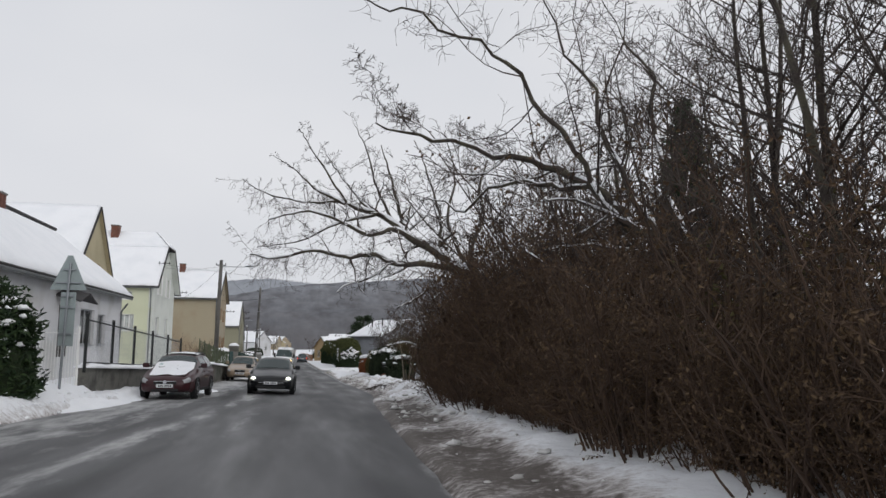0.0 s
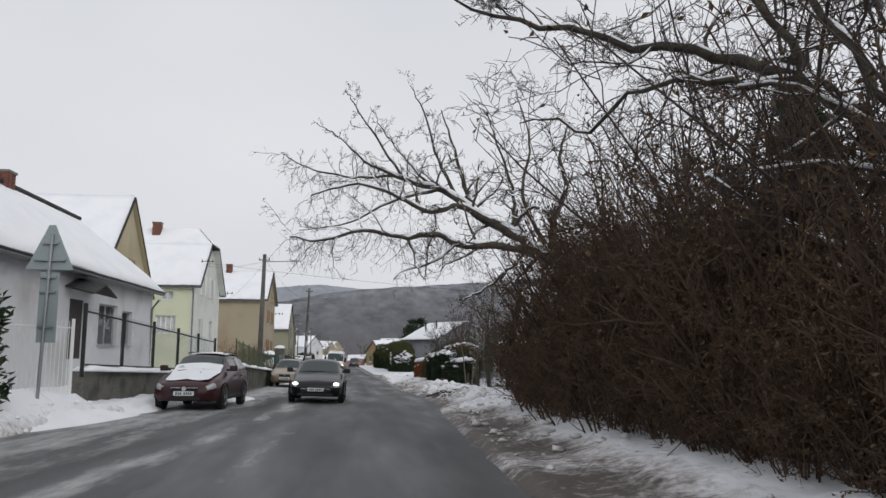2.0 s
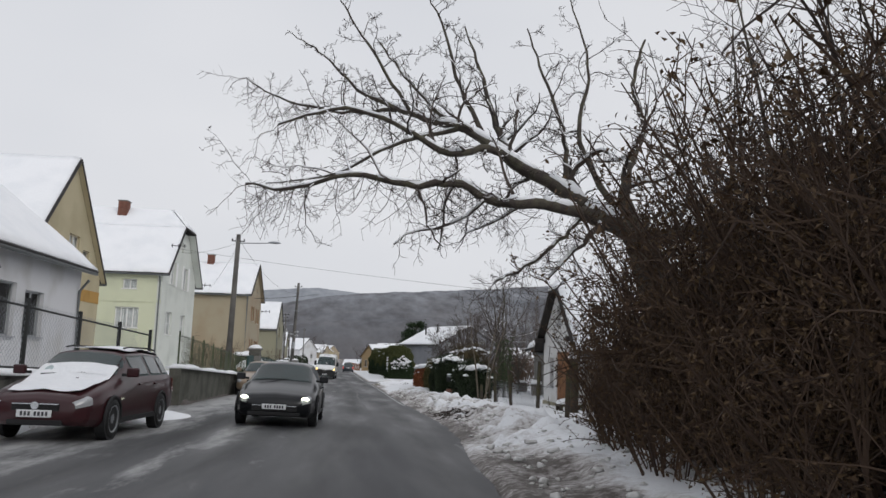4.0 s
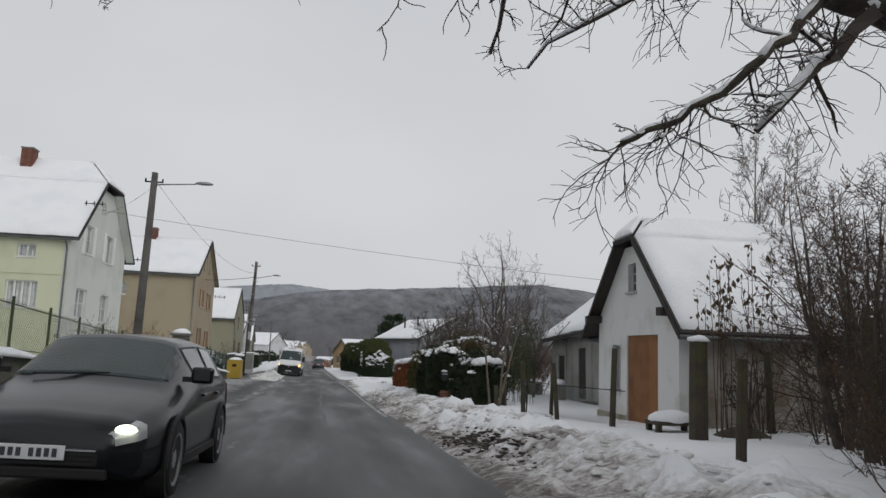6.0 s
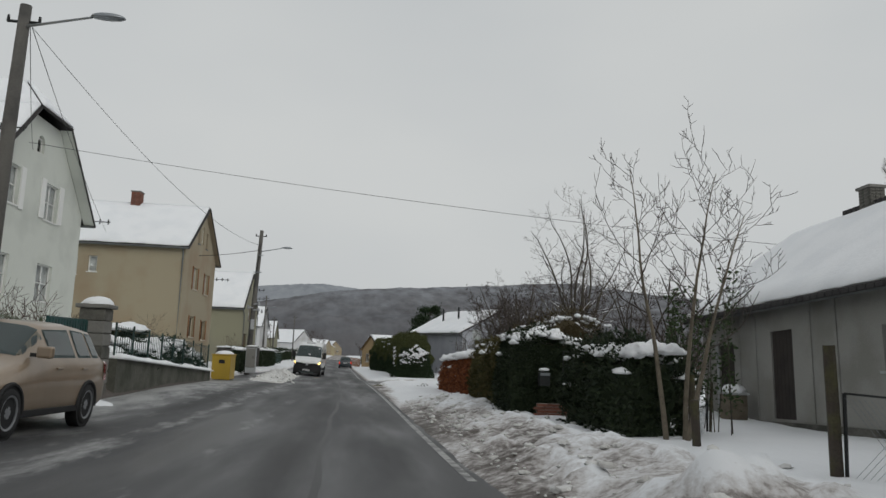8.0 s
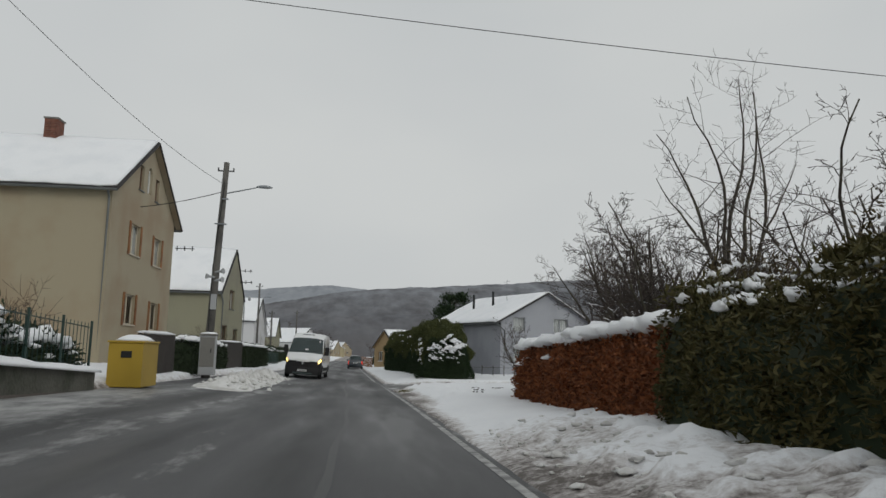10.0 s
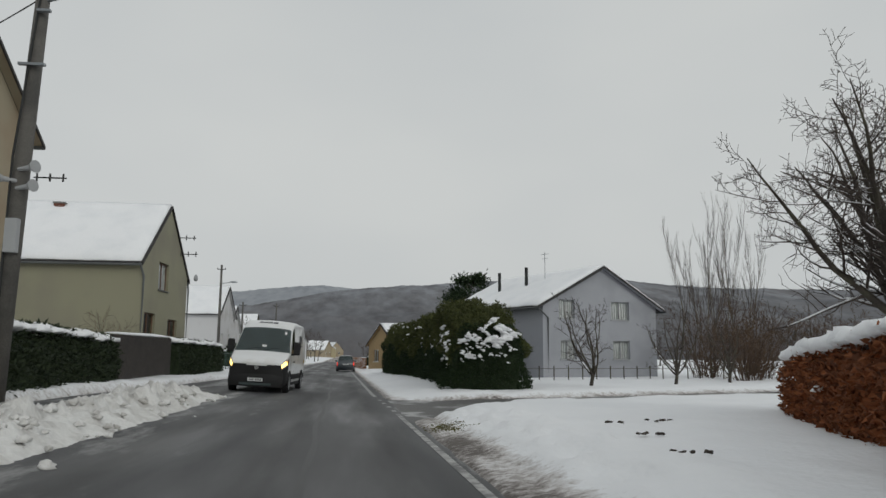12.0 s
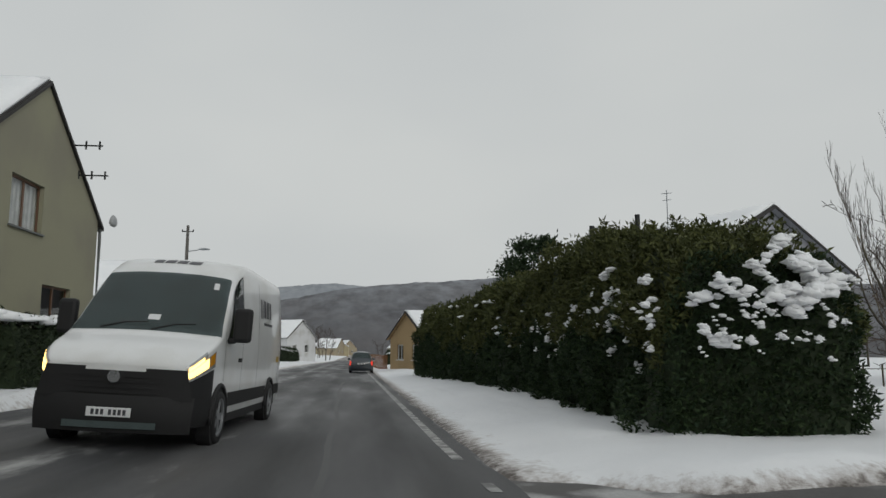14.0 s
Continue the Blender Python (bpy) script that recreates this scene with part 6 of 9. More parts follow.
def hedge(name, label, line, width, height, mat, seed, density=220, card=0.16, snow=0.5, rough=0.12, core=None, snow_h=0.14, ragged=0.15, tris=True, top_mat=None, category="hedge", lumps=0, spikes=0, hang=False, core_w=0.88, cushions=0):
    """A clipped or shaggy hedge along a line: dark core, thousands of sprays over its sides and top, snow on the crown. height may vary along it."""
    rng = random.Random(seed)
    c = [Vector((x, y, 0)) for x, y in line]
    total = sum((c[i + 1] - c[i]).length for i in range(len(c) - 1))
    n = max(4, int(total / 0.45))
    pts = []
    for i in range(n + 1):
        d = total * i / n
        k = 0
        while k < len(c) - 2 and d > (c[k + 1] - c[k]).length:
            d -= (c[k + 1] - c[k]).length
            k += 1
        pts.append(c[k].lerp(c[k + 1], min(1, d / (c[k + 1] - c[k]).length)))
    o = Vector((pts[0].x, pts[0].y, ground_z(pts[0].x, pts[0].y)))
    root = thing(name, pose(*o), label, category)
    prof = []
    for i, p in enumerate(pts):
        f = i / n
        t = (pts[min(i + 1, n)] - pts[max(i - 1, 0)]).normalized()
        s = Vector((t.y, -t.x, 0))
        h = height(f) if callable(height) else height
        h *= 1 + ragged * noise.noise(Vector((seed, total * f * 0.9, 0)))
        w = width * (1 + 0.15 * noise.noise(Vector((seed, 4, total * f * 0.7))))
        prof.append((p, s, t, h, w, ground_z(p.x, p.y)))
    ring = [(-0.5, 0.0), (-0.54, 0.35), (-0.5, 0.7), (-0.36, 0.93), (0.0, 1.0), (0.36, 0.93), (0.5, 0.7), (0.54, 0.35), (0.5, 0.0)]
    vs, fs = [], []
    m = len(ring)
    for p, s, t, h, w, gz in prof:
        for u, v in ring:
            q = p + s * u * w * core_w - o
            q.z = gz - o.z + v * h * 0.93 - 0.05
            q += Vector((noise.noise(q * 1.3), noise.noise(q * 1.3 + Vector((9, 0, 0))), noise.noise(q * 1.3 + Vector((0, 9, 0))))) * rough
            vs.append(q)
    for i in range(n):
        for j in range(m - 1):
            fs.append((i * m + j, i * m + j + 1, (i + 1) * m + j + 1, (i + 1) * m + j))
    fs.append(tuple(range(m))[::-1])
    fs.append(tuple(n * m + j for j in range(m)))
    part("core", (vs, fs), core or HEDGE_DARK, root)
    spots, tops = [], []
    for i in range(n):
        p, s, t, h, w, gz = prof[i]
        p2 = prof[i + 1][0]
        ln = (p2 - p).length
        for j in range(m - 1):
            (u0, v0), (u1, v1) = ring[j], ring[j + 1]
            area = ln * math.hypot((u1 - u0) * w, (v1 - v0) * h)
            for _ in range(int(area * density + rng.random())):
                a, b = rng.random(), rng.random()
                u, v = u0 + (u1 - u0) * b, v0 + (v1 - v0) * b
                q = p.lerp(p2, a) + s * u * w - o
                nrm = s * (u * 2 if abs(u) > 0.3 else u)
                nrm.z = 1.0 if v > 0.9 else 0.25
                q.z = gz - o.z + v * h
                q += s * rng.uniform(-0.10, 0.08) * (1 if u > 0 else -1)
                q.z += rng.uniform(-0.08, 0.08) + (rng.random() ** 4) * 0.25 * (v > 0.9) * (ragged * 4)
                q += Vector((noise.noise(q * 1.3), noise.noise(q * 1.3 + Vector((9, 0, 0))), noise.noise(q * 1.3 + Vector((0, 9, 0))))) * rough * 1.2
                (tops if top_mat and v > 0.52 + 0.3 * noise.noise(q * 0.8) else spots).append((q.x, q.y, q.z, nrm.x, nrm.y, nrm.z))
    for end, sg in ((0, -1), (n, 1)):
        p, s, t, h, w, gz = prof[end]
        for _ in range(int(w * h * density)):
            u, v = rng.uniform(-0.5, 0.5), rng.random()
            if abs(u) > 0.5 * (1 - max(0, v - 0.7)):
                continue
            q = p + s * u * w + t * sg * rng.uniform(-0.02, 0.12) - o
            q.z = gz - o.z + v * h
            nrm = t * sg
            spots.append((q.x, q.y, q.z, nrm.x, nrm.y, 0.3))
    for _ in range(spikes):
        # leading shoots that stand above the crown
        p, s, t, h, w, gz = prof[rng.randrange(n + 1)]
        q = p + s * rng.uniform(-0.42, 0.42) * w - o
        q.z = gz - o.z + h * 0.93
        tall = rng.uniform(0.2, 0.55)
        for _ in range(int(tall * 110)):
            f = rng.random()
            rad = 0.16 * (1 - f) + 0.015
            (tops if top_mat else spots).append((q.x + rng.gauss(0, rad * 0.6), q.y + rng.gauss(0, rad * 0.6), q.z + f * tall, rng.uniform(-1, 1), rng.uniform(-1, 1), 0.9))
    if hang:
        drape = []
        gz0 = ground_z(7, 94)
        for k in range(150):
            # snow caught on the end and the road side, lying along the slope of the sprays
            big, mid = k < 5, 5 <= k < 26
            if big or (mid and k % 2) or k % 3 == 0:
                c = Vector((rng.triangular(6.2, 7.8, 7.4) if big else rng.uniform(5.7, 7.9), 93.4 - rng.uniform(0.02, 0.2), 0))
                run = Vector((rng.uniform(0.5, 1.0) * (1 if rng.random() < 0.7 else -1), 0.0, -rng.uniform(0.25, 0.9))).normalized()
            else:
                yy_ = 93.7 + 15 * rng.random() ** 1.5
                c = Vector((5.5 + 0.05 * min(8, yy_ - 93.5) - rng.uniform(0, 0.18), yy_, 0))
                run = Vector((-0.2, rng.uniform(-1.0, 1.0), -rng.uniform(0.2, 0.8))).normalized()
            c.z = gz0 + (rng.uniform(1.7, 2.25) if big else rng.triangular(1.2, 2.7, 2.2) if mid else rng.triangular(0.9, 2.3, 1.7))
            long_ = rng.uniform(0.22, 0.36) if big else rng.uniform(0.10, 0.22) if mid else rng.uniform(0.03, 0.13)
            fat = rng.uniform(0.075, 0.105) if big else rng.uniform(0.04, 0.07) if mid else rng.uniform(0.016, 0.038)
            for i in range(14 if big else 8 if mid else 5):
                u_ = rng.uniform(-1, 1)
                q = c + run * long_ * u_ + Vector((rng.gauss(0, fat * 0.35), rng.gauss(0, fat * 0.3), rng.gauss(0, fat * 0.45) * (1.2 - abs(u_)))) - o
                sz = fat * rng.uniform(0.75, 1.25) * (1.15 - 0.55 * abs(u_))
                drape.append(blob(q, (sz * 1.5, sz * 0.8, sz * 0.9), k * 40 + i, 0.75, 7))
        tagged(part("clinging_snow", joined(*drape), SNOW, root, "clumps of snow caught in the sprays", True), kind="stuff")
    part("foliage", cards(rng, spots, card, tris=tris), mat, root)
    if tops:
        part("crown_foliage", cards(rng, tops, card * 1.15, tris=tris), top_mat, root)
    if snow:
        pads, i = [], 0
        while i < n:
            p, s, t, h, w, gz = prof[i]
            if snow >= 1.0 or noise.noise(Vector((seed * 1.7, i * 0.33, 2))) + rng.uniform(-0.3, 0.3) < snow - 0.5:
                if snow < 1.0:
                    for _ in range(16):
                        u = rng.uniform(-0.5, 0.5)
                        q = p + s * u * w + t * rng.uniform(-0.25, 0.25) - o
                        q.z = gz - o.z + h * (1.0 - 0.35 * u * u) + rng.uniform(-0.05, 0.02)
                        k = rng.uniform(0.03, 0.095)
                        pads.append(blob(q, (k * 1.1, k, k * 0.9), seed + i + u * 9, 1.0, 5))
                for u in (-0.3, 0.0, 0.3) if snow >= 1.0 else ():
                    if rng.random() < min(1, snow + 0.1):
                        q = p + s * (u * w + rng.uniform(-0.06, 0.06)) - o
                        q.z = gz - o.z + h * (1.0 if abs(u) < 0.1 else 0.96) + 0.01
                        k = rng.uniform(0.75, 1.25)
                        pads.append(blob(q, (max(0.26, 0.24 * w) * k, max(0.26, 0.3 * w) * k, snow_h * rng.uniform(0.7, 1.2)), seed + i + u, 0.45, 6))
            i += 1
        for _ in range(cushions):
            i = rng.randrange(n)
            p, s, t, h, w, gz = prof[i]
            u = rng.uniform(-0.42, 0.42)
            q = p + s * u * w + t * rng.uniform(-0.2, 0.2) - o
            q.z = gz - o.z + h * (1.0 - 0.5 * u * u) - 0.03
            k = rng.uniform(0.10, 0.24)
            pads.append(blob(q, (k * rng.uniform(0.9, 1.3), k * rng.uniform(0.9, 1.3), k * rng.uniform(0.55, 0.85)), seed + u * 31 + i, 0.6, 8))
        for _ in range(lumps):
            i = rng.randrange(n)
            p, s, t, h, w, gz = prof[i]
            q = p + s * w * 0.5 * rng.choice((-1, 1)) * rng.uniform(0.85, 1.05) - o
            q.z = gz - o.z + h * rng.uniform(0.45, 0.9)
            pads.append(blob(q, (0.14 * rng.uniform(0.5, 1.5), 0.14 * rng.uniform(0.5, 1.5), 0.08), seed + i * 3.3, 0.5, 5))
        if pads:
            tagged(part("hedge_snow", joined(*pads), SNOW, root, "cushions of snow on the hedge", True), kind="stuff")
    return root


# rust-brown beech hedge by the open plot, and the mixed hedge before it
hedge("beech_hedge", "lower beech hedge running back along the snowy plot", [(7.45, 72.2), (9.3, 75.8), (10.2, 78.4), (12.0, 82.2)], 1.2, lambda f: 1.75 - 0.4 * f, BEECH_LEAF, 47, 260, 0.11, 1.0, 0.07, BEECH_LEAF, 0.2, 0.05, False, lumps=6)
hedge("beech_hedge", "rust-brown clipped beech hedge under a thick cap of snow", [(6.95, 60.9), (7.05, 66.0), (7.1, 71.8)], 1.3, lambda f: 1.78 - 0.1 * f, BEECH_LEAF, 41, 420, 0.10, 1.0, 0.07, BEECH_LEAF, 0.2, 0.05, False, lumps=14)
hedge("evergreen_hedge", "olive-green shaggy hedge beside the verge", [(6.7, 54.9), (6.9, 60.6)], 1.5, lambda f: 1.95 + 0.12 * math.sin(f * 9), OLIVE_LEAF, 42, 500, 0.10, 0.62, 0.2, HEDGE_DARK, 0.13, 0.15)
hedge("thuja", "tall dark thuja with snow on its crown beside a letterbox", [(6.72, 53.1), (6.75, 54.5)], 1.7, lambda f: 2.1 + 0.22 * math.sin(f * 3.1), HEDGE_DARK, 43, 650, 0.10, 0.8, 0.14, HEDGE_DARK, 0.17, 0.15, lumps=2, cushions=22, category="hedge")
hedge("evergreen_hedge", "dark evergreen hedge with snow cushions by the garden gate", [(7.45, 48.2), (7.2, 51.0)], 1.4, 1.7, HEDGE_DARK, 44, 420, 0.12, 0.8, 0.24, HEDGE_DARK, 0.15, 0.3, lumps=4, cushions=34, core_w=0.5)

hedge("garden_bush", "dull brown-olive bush rising behind the hedges", [(8.7, 57.0), (8.9, 63.5)], 1.9, lambda f: 2.6 + 0.35 * math.sin(f * 7 + 1), BRUSH_LEAF, 48, 300, 0.085, 0.45, 0.4, BRUSH_LEAF, 0.12, 0.3, core_w=0.4, category="bush")


def leafy_shoots(line, count, seed, label):
    """Upright evergreen shoots, leafy in rings towards their tips."""
    rng = random.Random(seed)
    (x0, y0), (x1, y1) = line
    root = thing("evergreen_shrub", pose(x0, y0, ground_z(x0, y0)), label, "shrub")
    stems, spots = [], []
    for k in range(count):
        f = (k + rng.random()) / count
        p, r = shoot(rng, ((x1 - x0) * f + rng.gauss(0, 0.25), (y1 - y0) * f + rng.gauss(0, 0.2), -0.05), (rng.uniform(-0.08, 0.08), rng.uniform(-0.08, 0.08), 1), rng.uniform(2.3, 3.25), 0.013, 10, 0.05, 0.03, 0.004)
        stems.append((p, r))
        for j, q in enumerate(p[3:]):
            for _ in range(12):
                a, d = rng.uniform(0, 6.28), rng.uniform(0.02, 0.17) * (1.15 - j / 9)
                spots.append((q.x + d * math.cos(a), q.y + d * math.sin(a), q.z + rng.uniform(-0.14, 0.1), math.cos(a), math.sin(a), 0.4))
    part("stem_clump", tubes(stems, 4), BARK, root)
    part("foliage", cards(rng, spots, 0.09), HEDGE_GREEN, root, "small evergreen leaves")


leafy_shoots(((9.0, 48.6), (9.3, 52.2)), 16, 19, "tall leafy evergreen shoots behind the garden hedge")

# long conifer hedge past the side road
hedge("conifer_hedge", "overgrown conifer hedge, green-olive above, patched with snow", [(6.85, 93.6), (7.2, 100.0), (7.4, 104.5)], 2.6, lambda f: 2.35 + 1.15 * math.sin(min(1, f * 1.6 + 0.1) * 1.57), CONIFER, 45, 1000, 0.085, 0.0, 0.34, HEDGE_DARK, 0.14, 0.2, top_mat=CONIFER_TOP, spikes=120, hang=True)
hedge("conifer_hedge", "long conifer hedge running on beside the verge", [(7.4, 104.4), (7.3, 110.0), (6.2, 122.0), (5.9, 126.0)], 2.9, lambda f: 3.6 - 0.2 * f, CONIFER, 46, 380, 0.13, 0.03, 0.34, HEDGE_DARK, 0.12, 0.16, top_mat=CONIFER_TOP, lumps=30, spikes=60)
# hedges and gardens on the left
hedge("clipped_hedge", "dark clipped hedge with a snow cap along the pavement", [(-4.75, 79.5), (-5.3, 86.0), (-5.6, 91.0)], 0.9, 1.35, HEDGE_DARK, 51, 260, 0.12, 1.0, 0.06, HEDGE_DARK, 0.12, 0.08)
hedge("clipped_hedge", "dark clipped hedge with a snow cap beyond the fence", [(-5.9, 100.5), (-6.1, 112.0)], 0.9, 1.6, HEDGE_DARK, 52, 220, 0.13, 1.0, 0.06, HEDGE_DARK, 0.12, 0.08)
hedge("garden_shrubs", "dark evergreen shrubs under snow behind the green fence", [(-4.75, 56.4), (-4.7, 61.0), (-4.75, 67.5)], 1.2, lambda f: 0.95 + 0.18 * math.sin(f * 31) + 0.1 * math.sin(f * 12), HEDGE_DARK, 53, 260, 0.13, 1.0, 0.15, HEDGE_DARK, 0.2, 0.25, lumps=30, cushions=60)
for k, (x, y, s) in enumerate(((-5.7, 61.8, 1.08), (-6.4, 66.4, 0.8))):
    hedge("round_shrub", "rounded clipped evergreen shrub capped with snow", [(x - 0.3, y), (x + 0.5, y + 0.3)], 1.4 * s, 1.5 * s, HEDGE_DARK, 60 + k, 300, 0.12, 1.0, 0.05, HEDGE_DARK, 0.16, 0.05, category="shrub")
hedge("evergreen_bush", "dark broad-leaved evergreen bush with clumps of snow", [(-7.3, 16.6), (-6.5, 18.3)], 1.7, lambda f: 2.7 - 0.5 * f, CONIFER, 54, 330, 0.18, 0.85, 0.3, HEDGE_DARK, 0.2, 0.3, lumps=48, category="bush")
for k, (x, y, h) in enumerate(((-6.3, 57.2, 1.5), (-7.0, 59.6, 1.8), (-8.3, 73.5, 2.2), (-7.3, 97.0, 2.2), (-8.4, 60.5, 2.2), (-5.2, 51.2, 1.9), (-5.4, 52.9, 1.8), (-5.9, 48.6, 1.7), (-5.7, 45.6, 1.6))):
    upright_tree("ornamental_shrub", "bare brown garden shrub behind the wall", x, y, h * 1.1, 0.03, 300 + k, 8, mat=BARK, twig=BROWN_TWIG, ratio=0.5, stems=4, depth=2, snow=0.02, least=0.007)

# garden trees on the right
for k, (x, y, h, st) in enumerate(((7.35, 47.4, 4.9, 1), (7.7, 47.5, 5.2, 1), (7.5, 47.1, 4.3, 1))):
    upright_tree("sapling", "slender bare garden tree with a pale stem", x, y, h, 0.05, 320 + k, 14, ((-0.06, 0.08, 0.3)[k], 0.05), PALE_BARK, TWIG, 0.36, "garden saplings", lift=0.10, depth=3, fork=0.3, least=0.006, start=0.4)
for k, (x, y, h, r) in enumerate(((10.8, 57.5, 4.6, 0.08), (10.2, 62.0, 5.6, 0.09), (11.6, 66.0, 4.4, 0.08), (9.6, 68.5, 4.4, 0.09), (10.9, 54.4, 4.4, 0.08), (8.9, 64.5, 4.2, 0.08), (9.2, 60.0, 3.8, 0.07))):
    forked_tree("fruit_tree", "bare fruit tree in the garden behind the hedge", x, y, h, r, 340 + k, 7, 0.5, 8, "garden fruit trees", lift=0.06)
for k, (x, y, h) in enumerate(((11.6, 96.4, 4.0), (16.5, 99.3, 3.8), (20.4, 101.8, 3.3), (26.0, 104.0, 3.2))):
    forked_tree("apple_tree", "pruned bare apple tree in the snow", x, y, h, 0.085, 360 + k, 8, 0.85, 7, "apple trees", lift=0.12, bole=0.2)
forked_tree("pear_tree", "gnarled bare orchard tree behind the beech hedge", 12.4, 79.3, 7.3, 0.19, 371, 12, 0.85, 14, "", lift=0.06, bole=0.3)
forked_tree("walnut_tree", "bare tree with wide forked limbs behind the beech hedge", 13.6, 72.7, 10.2, 0.17, 372, 7, 0.5, 9, "", lift=0.05, bole=0.3)
forked_tree("plum_tree", "dense twiggy tree hanging over the beech hedge", 8.6, 66.2, 5.0, 0.11, 373, 11, 0.9, 13, "", lift=0.01, bole=0.3)
for k, (x, y) in enumerate(((26.0, 116), (27.6, 117.5), (29.0, 116))):
    upright_tree("poplar", "tall thin-branched bare tree by the orchard", x, y, 11.0 + 0.9 * (k % 3), 0.045, 380 + k, 16, (0.0, 0), PALE_BARK, TWIG, 0.30, "poplars", stems=4, lift=0.3, depth=2, spread=0.25, least=0.008)
for k, (x, y, h) in enumerate(((31.0, 69, 19), (34.5, 71, 18))):
    upright_tree("birch", "tall bare birch with hanging twigs behind the barn", x, y, h, 0.16, 390 + k, 19, (0.0, 0), PALE_BARK, TWIG, 0.24, "birches", lift=0.03, depth=3, spread=0.42, least=0.011, droop=0.25, start=0.3, fork=0.8)

# ---- vehicles ----
def ring_of(y, wl, zs, zb, wb, zt, wt):
    half = [(wl * 0.90, zs), (wl * 0.99, zs + 0.10), (wl, zs + 0.22 * (zb - zs) + 0.08), (wl * 1.0, zs + 0.62 * (zb - zs)), (wb, zb), (wb + (wt - wb) * 0.55, zb + (zt - zb) * 0.5), (wt, zb + (zt - zb) * 0.92), (wt * 0.72, zt + 0.005), (0.0, zt + 0.03)]
    full = [(x, y, z) for x, z in half] + [(-x, y, z) for x, z in reversed(half[:-1])]
    return full


def sample(R, i, j):
    n, m = len(R), len(R[0])
    a, b = min(int(i), n - 2), min(int(j), m - 2)
    u, v = i - a, j - b
    p = [Vector(R[a][b]), Vector(R[a + 1][b]), Vector(R[a][b + 1]), Vector(R[a + 1][b + 1])]
    return p[0].lerp(p[1], u).lerp(p[2].lerp(p[3], u), v)


def patch(R, i0, i1, j0, j1, off, nu=6, nv=6, skew=None):
    """A panel lying just off the body over a range of its grid. skew(u, v) may shift i."""
    vs, fs = [], []
    for a in range(nu + 1):
        for b in range(nv + 1):
            u, v = a / nu, b / nv
            i = i0 + (i1 - i0) * u + (skew(u, v) if skew else 0)
            j = j0 + (j1 - j0) * v
            e = 0.02
            p = sample(R, i, j)
            du = sample(R, i + e, j) - sample(R, i - e, j)
            dv = sample(R, i, min(j + e, len(R[0]) - 1.001)) - sample(R, i, max(j - e, 0))
            n = du.cross(dv)
            n = n.normalized() if n.length > 1e-9 else Vector((0, 0, 1))
            c = Vector((0, p.y, 0.7))
            if n.dot(p - c) < 0:
                n = -n
            vs.append(p + n * off)
    for a in range(nu):
        for b in range(nv):
            fs.append((a * (nv + 1) + b, (a + 1) * (nv + 1) + b, (a + 1) * (nv + 1) + b + 1, a * (nv + 1) + b + 1))
    return vs, fs


def wheel(root, x, y, r, side, width=0.2):
    w = new("wheel")
    w.parent = root
    w.location = (x, y, r)
    prof = [(-0.5, 0.72), (-0.5, 0.93), (-0.38, 1.0), (0.38, 1.0), (0.5, 0.93), (0.5, 0.72)]
    n, vs, fs = 28, [], []
    for i in range(n):
        a = 2 * math.pi * i / n
        for u, k in prof:
            vs.append((u * width, math.cos(a) * r * k, math.sin(a) * r * k))
    for i in range(n):
        for j in range(5):
            fs.append((i * 6 + j, ((i + 1) % n) * 6 + j, ((i + 1) % n) * 6 + j + 1, i * 6 + j + 1))
    part("tyre", (vs, fs), RUBBER, w, "", True)
    vs, fs = [], []
    sx = side * width * 0.42
    for k in range(5):
        a = 2 * math.pi * k / 5
        d, t = Vector((0, math.cos(a), math.sin(a))), Vector((0, -math.sin(a), math.cos(a)))
        q = [Vector((sx, 0, 0)) + t * 0.05 * r * s for s in (-1.6, 1.6)] + [Vector((sx * 0.9, 0, 0)) + d * r * 0.70 + t * r * s for s in (0.16, -0.16)]
        k0 = len(vs)
        vs += q + [p - Vector((side * 0.03, 0, 0)) for p in q]
        fs += [(k0, k0 + 1, k0 + 2, k0 + 3), (k0 + 7, k0 + 6, k0 + 5, k0 + 4), (k0, k0 + 4, k0 + 5, k0 + 1), (k0 + 1, k0 + 5, k0 + 6, k0 + 2), (k0 + 2, k0 + 6, k0 + 7, k0 + 3), (k0 + 3, k0 + 7, k0 + 4, k0)]
    ringv = tubes([([(sx * 0.95, math.cos(a) * r * 0.70, math.sin(a) * r * 0.70) for a in np.linspace(0, 2 * math.pi, 25)], [0.022] * 25)], 5, False)
    part("rim", joined((vs, fs), ringv), RIM, w)
    part("brake_disc", tubes([([(sx * 0.4, 0, 0), (sx * 0.55, 0, 0)], [r * 0.66, r * 0.66])], 18), PLASTIC, w)
    return w


def number_plate(root, y, z, facing=-1, w=0.52):
    p = new("number_plate")
    p.parent = root
    p.location = (0, y, z)
    part("plate", box(-w / 2, w / 2, -0.008, 0.008, -0.055, 0.055, 0.004), PLATE, p)
    x = -w / 2 + 0.06
    for k in range(7):
        if k == 3:
            x += 0.035
        part("plate_bar", box(x, x + 0.035, facing * 0.012 - 0.002, facing * 0.012 + 0.002, -0.032, 0.032), PLATE_INK, p)
        x += 0.056


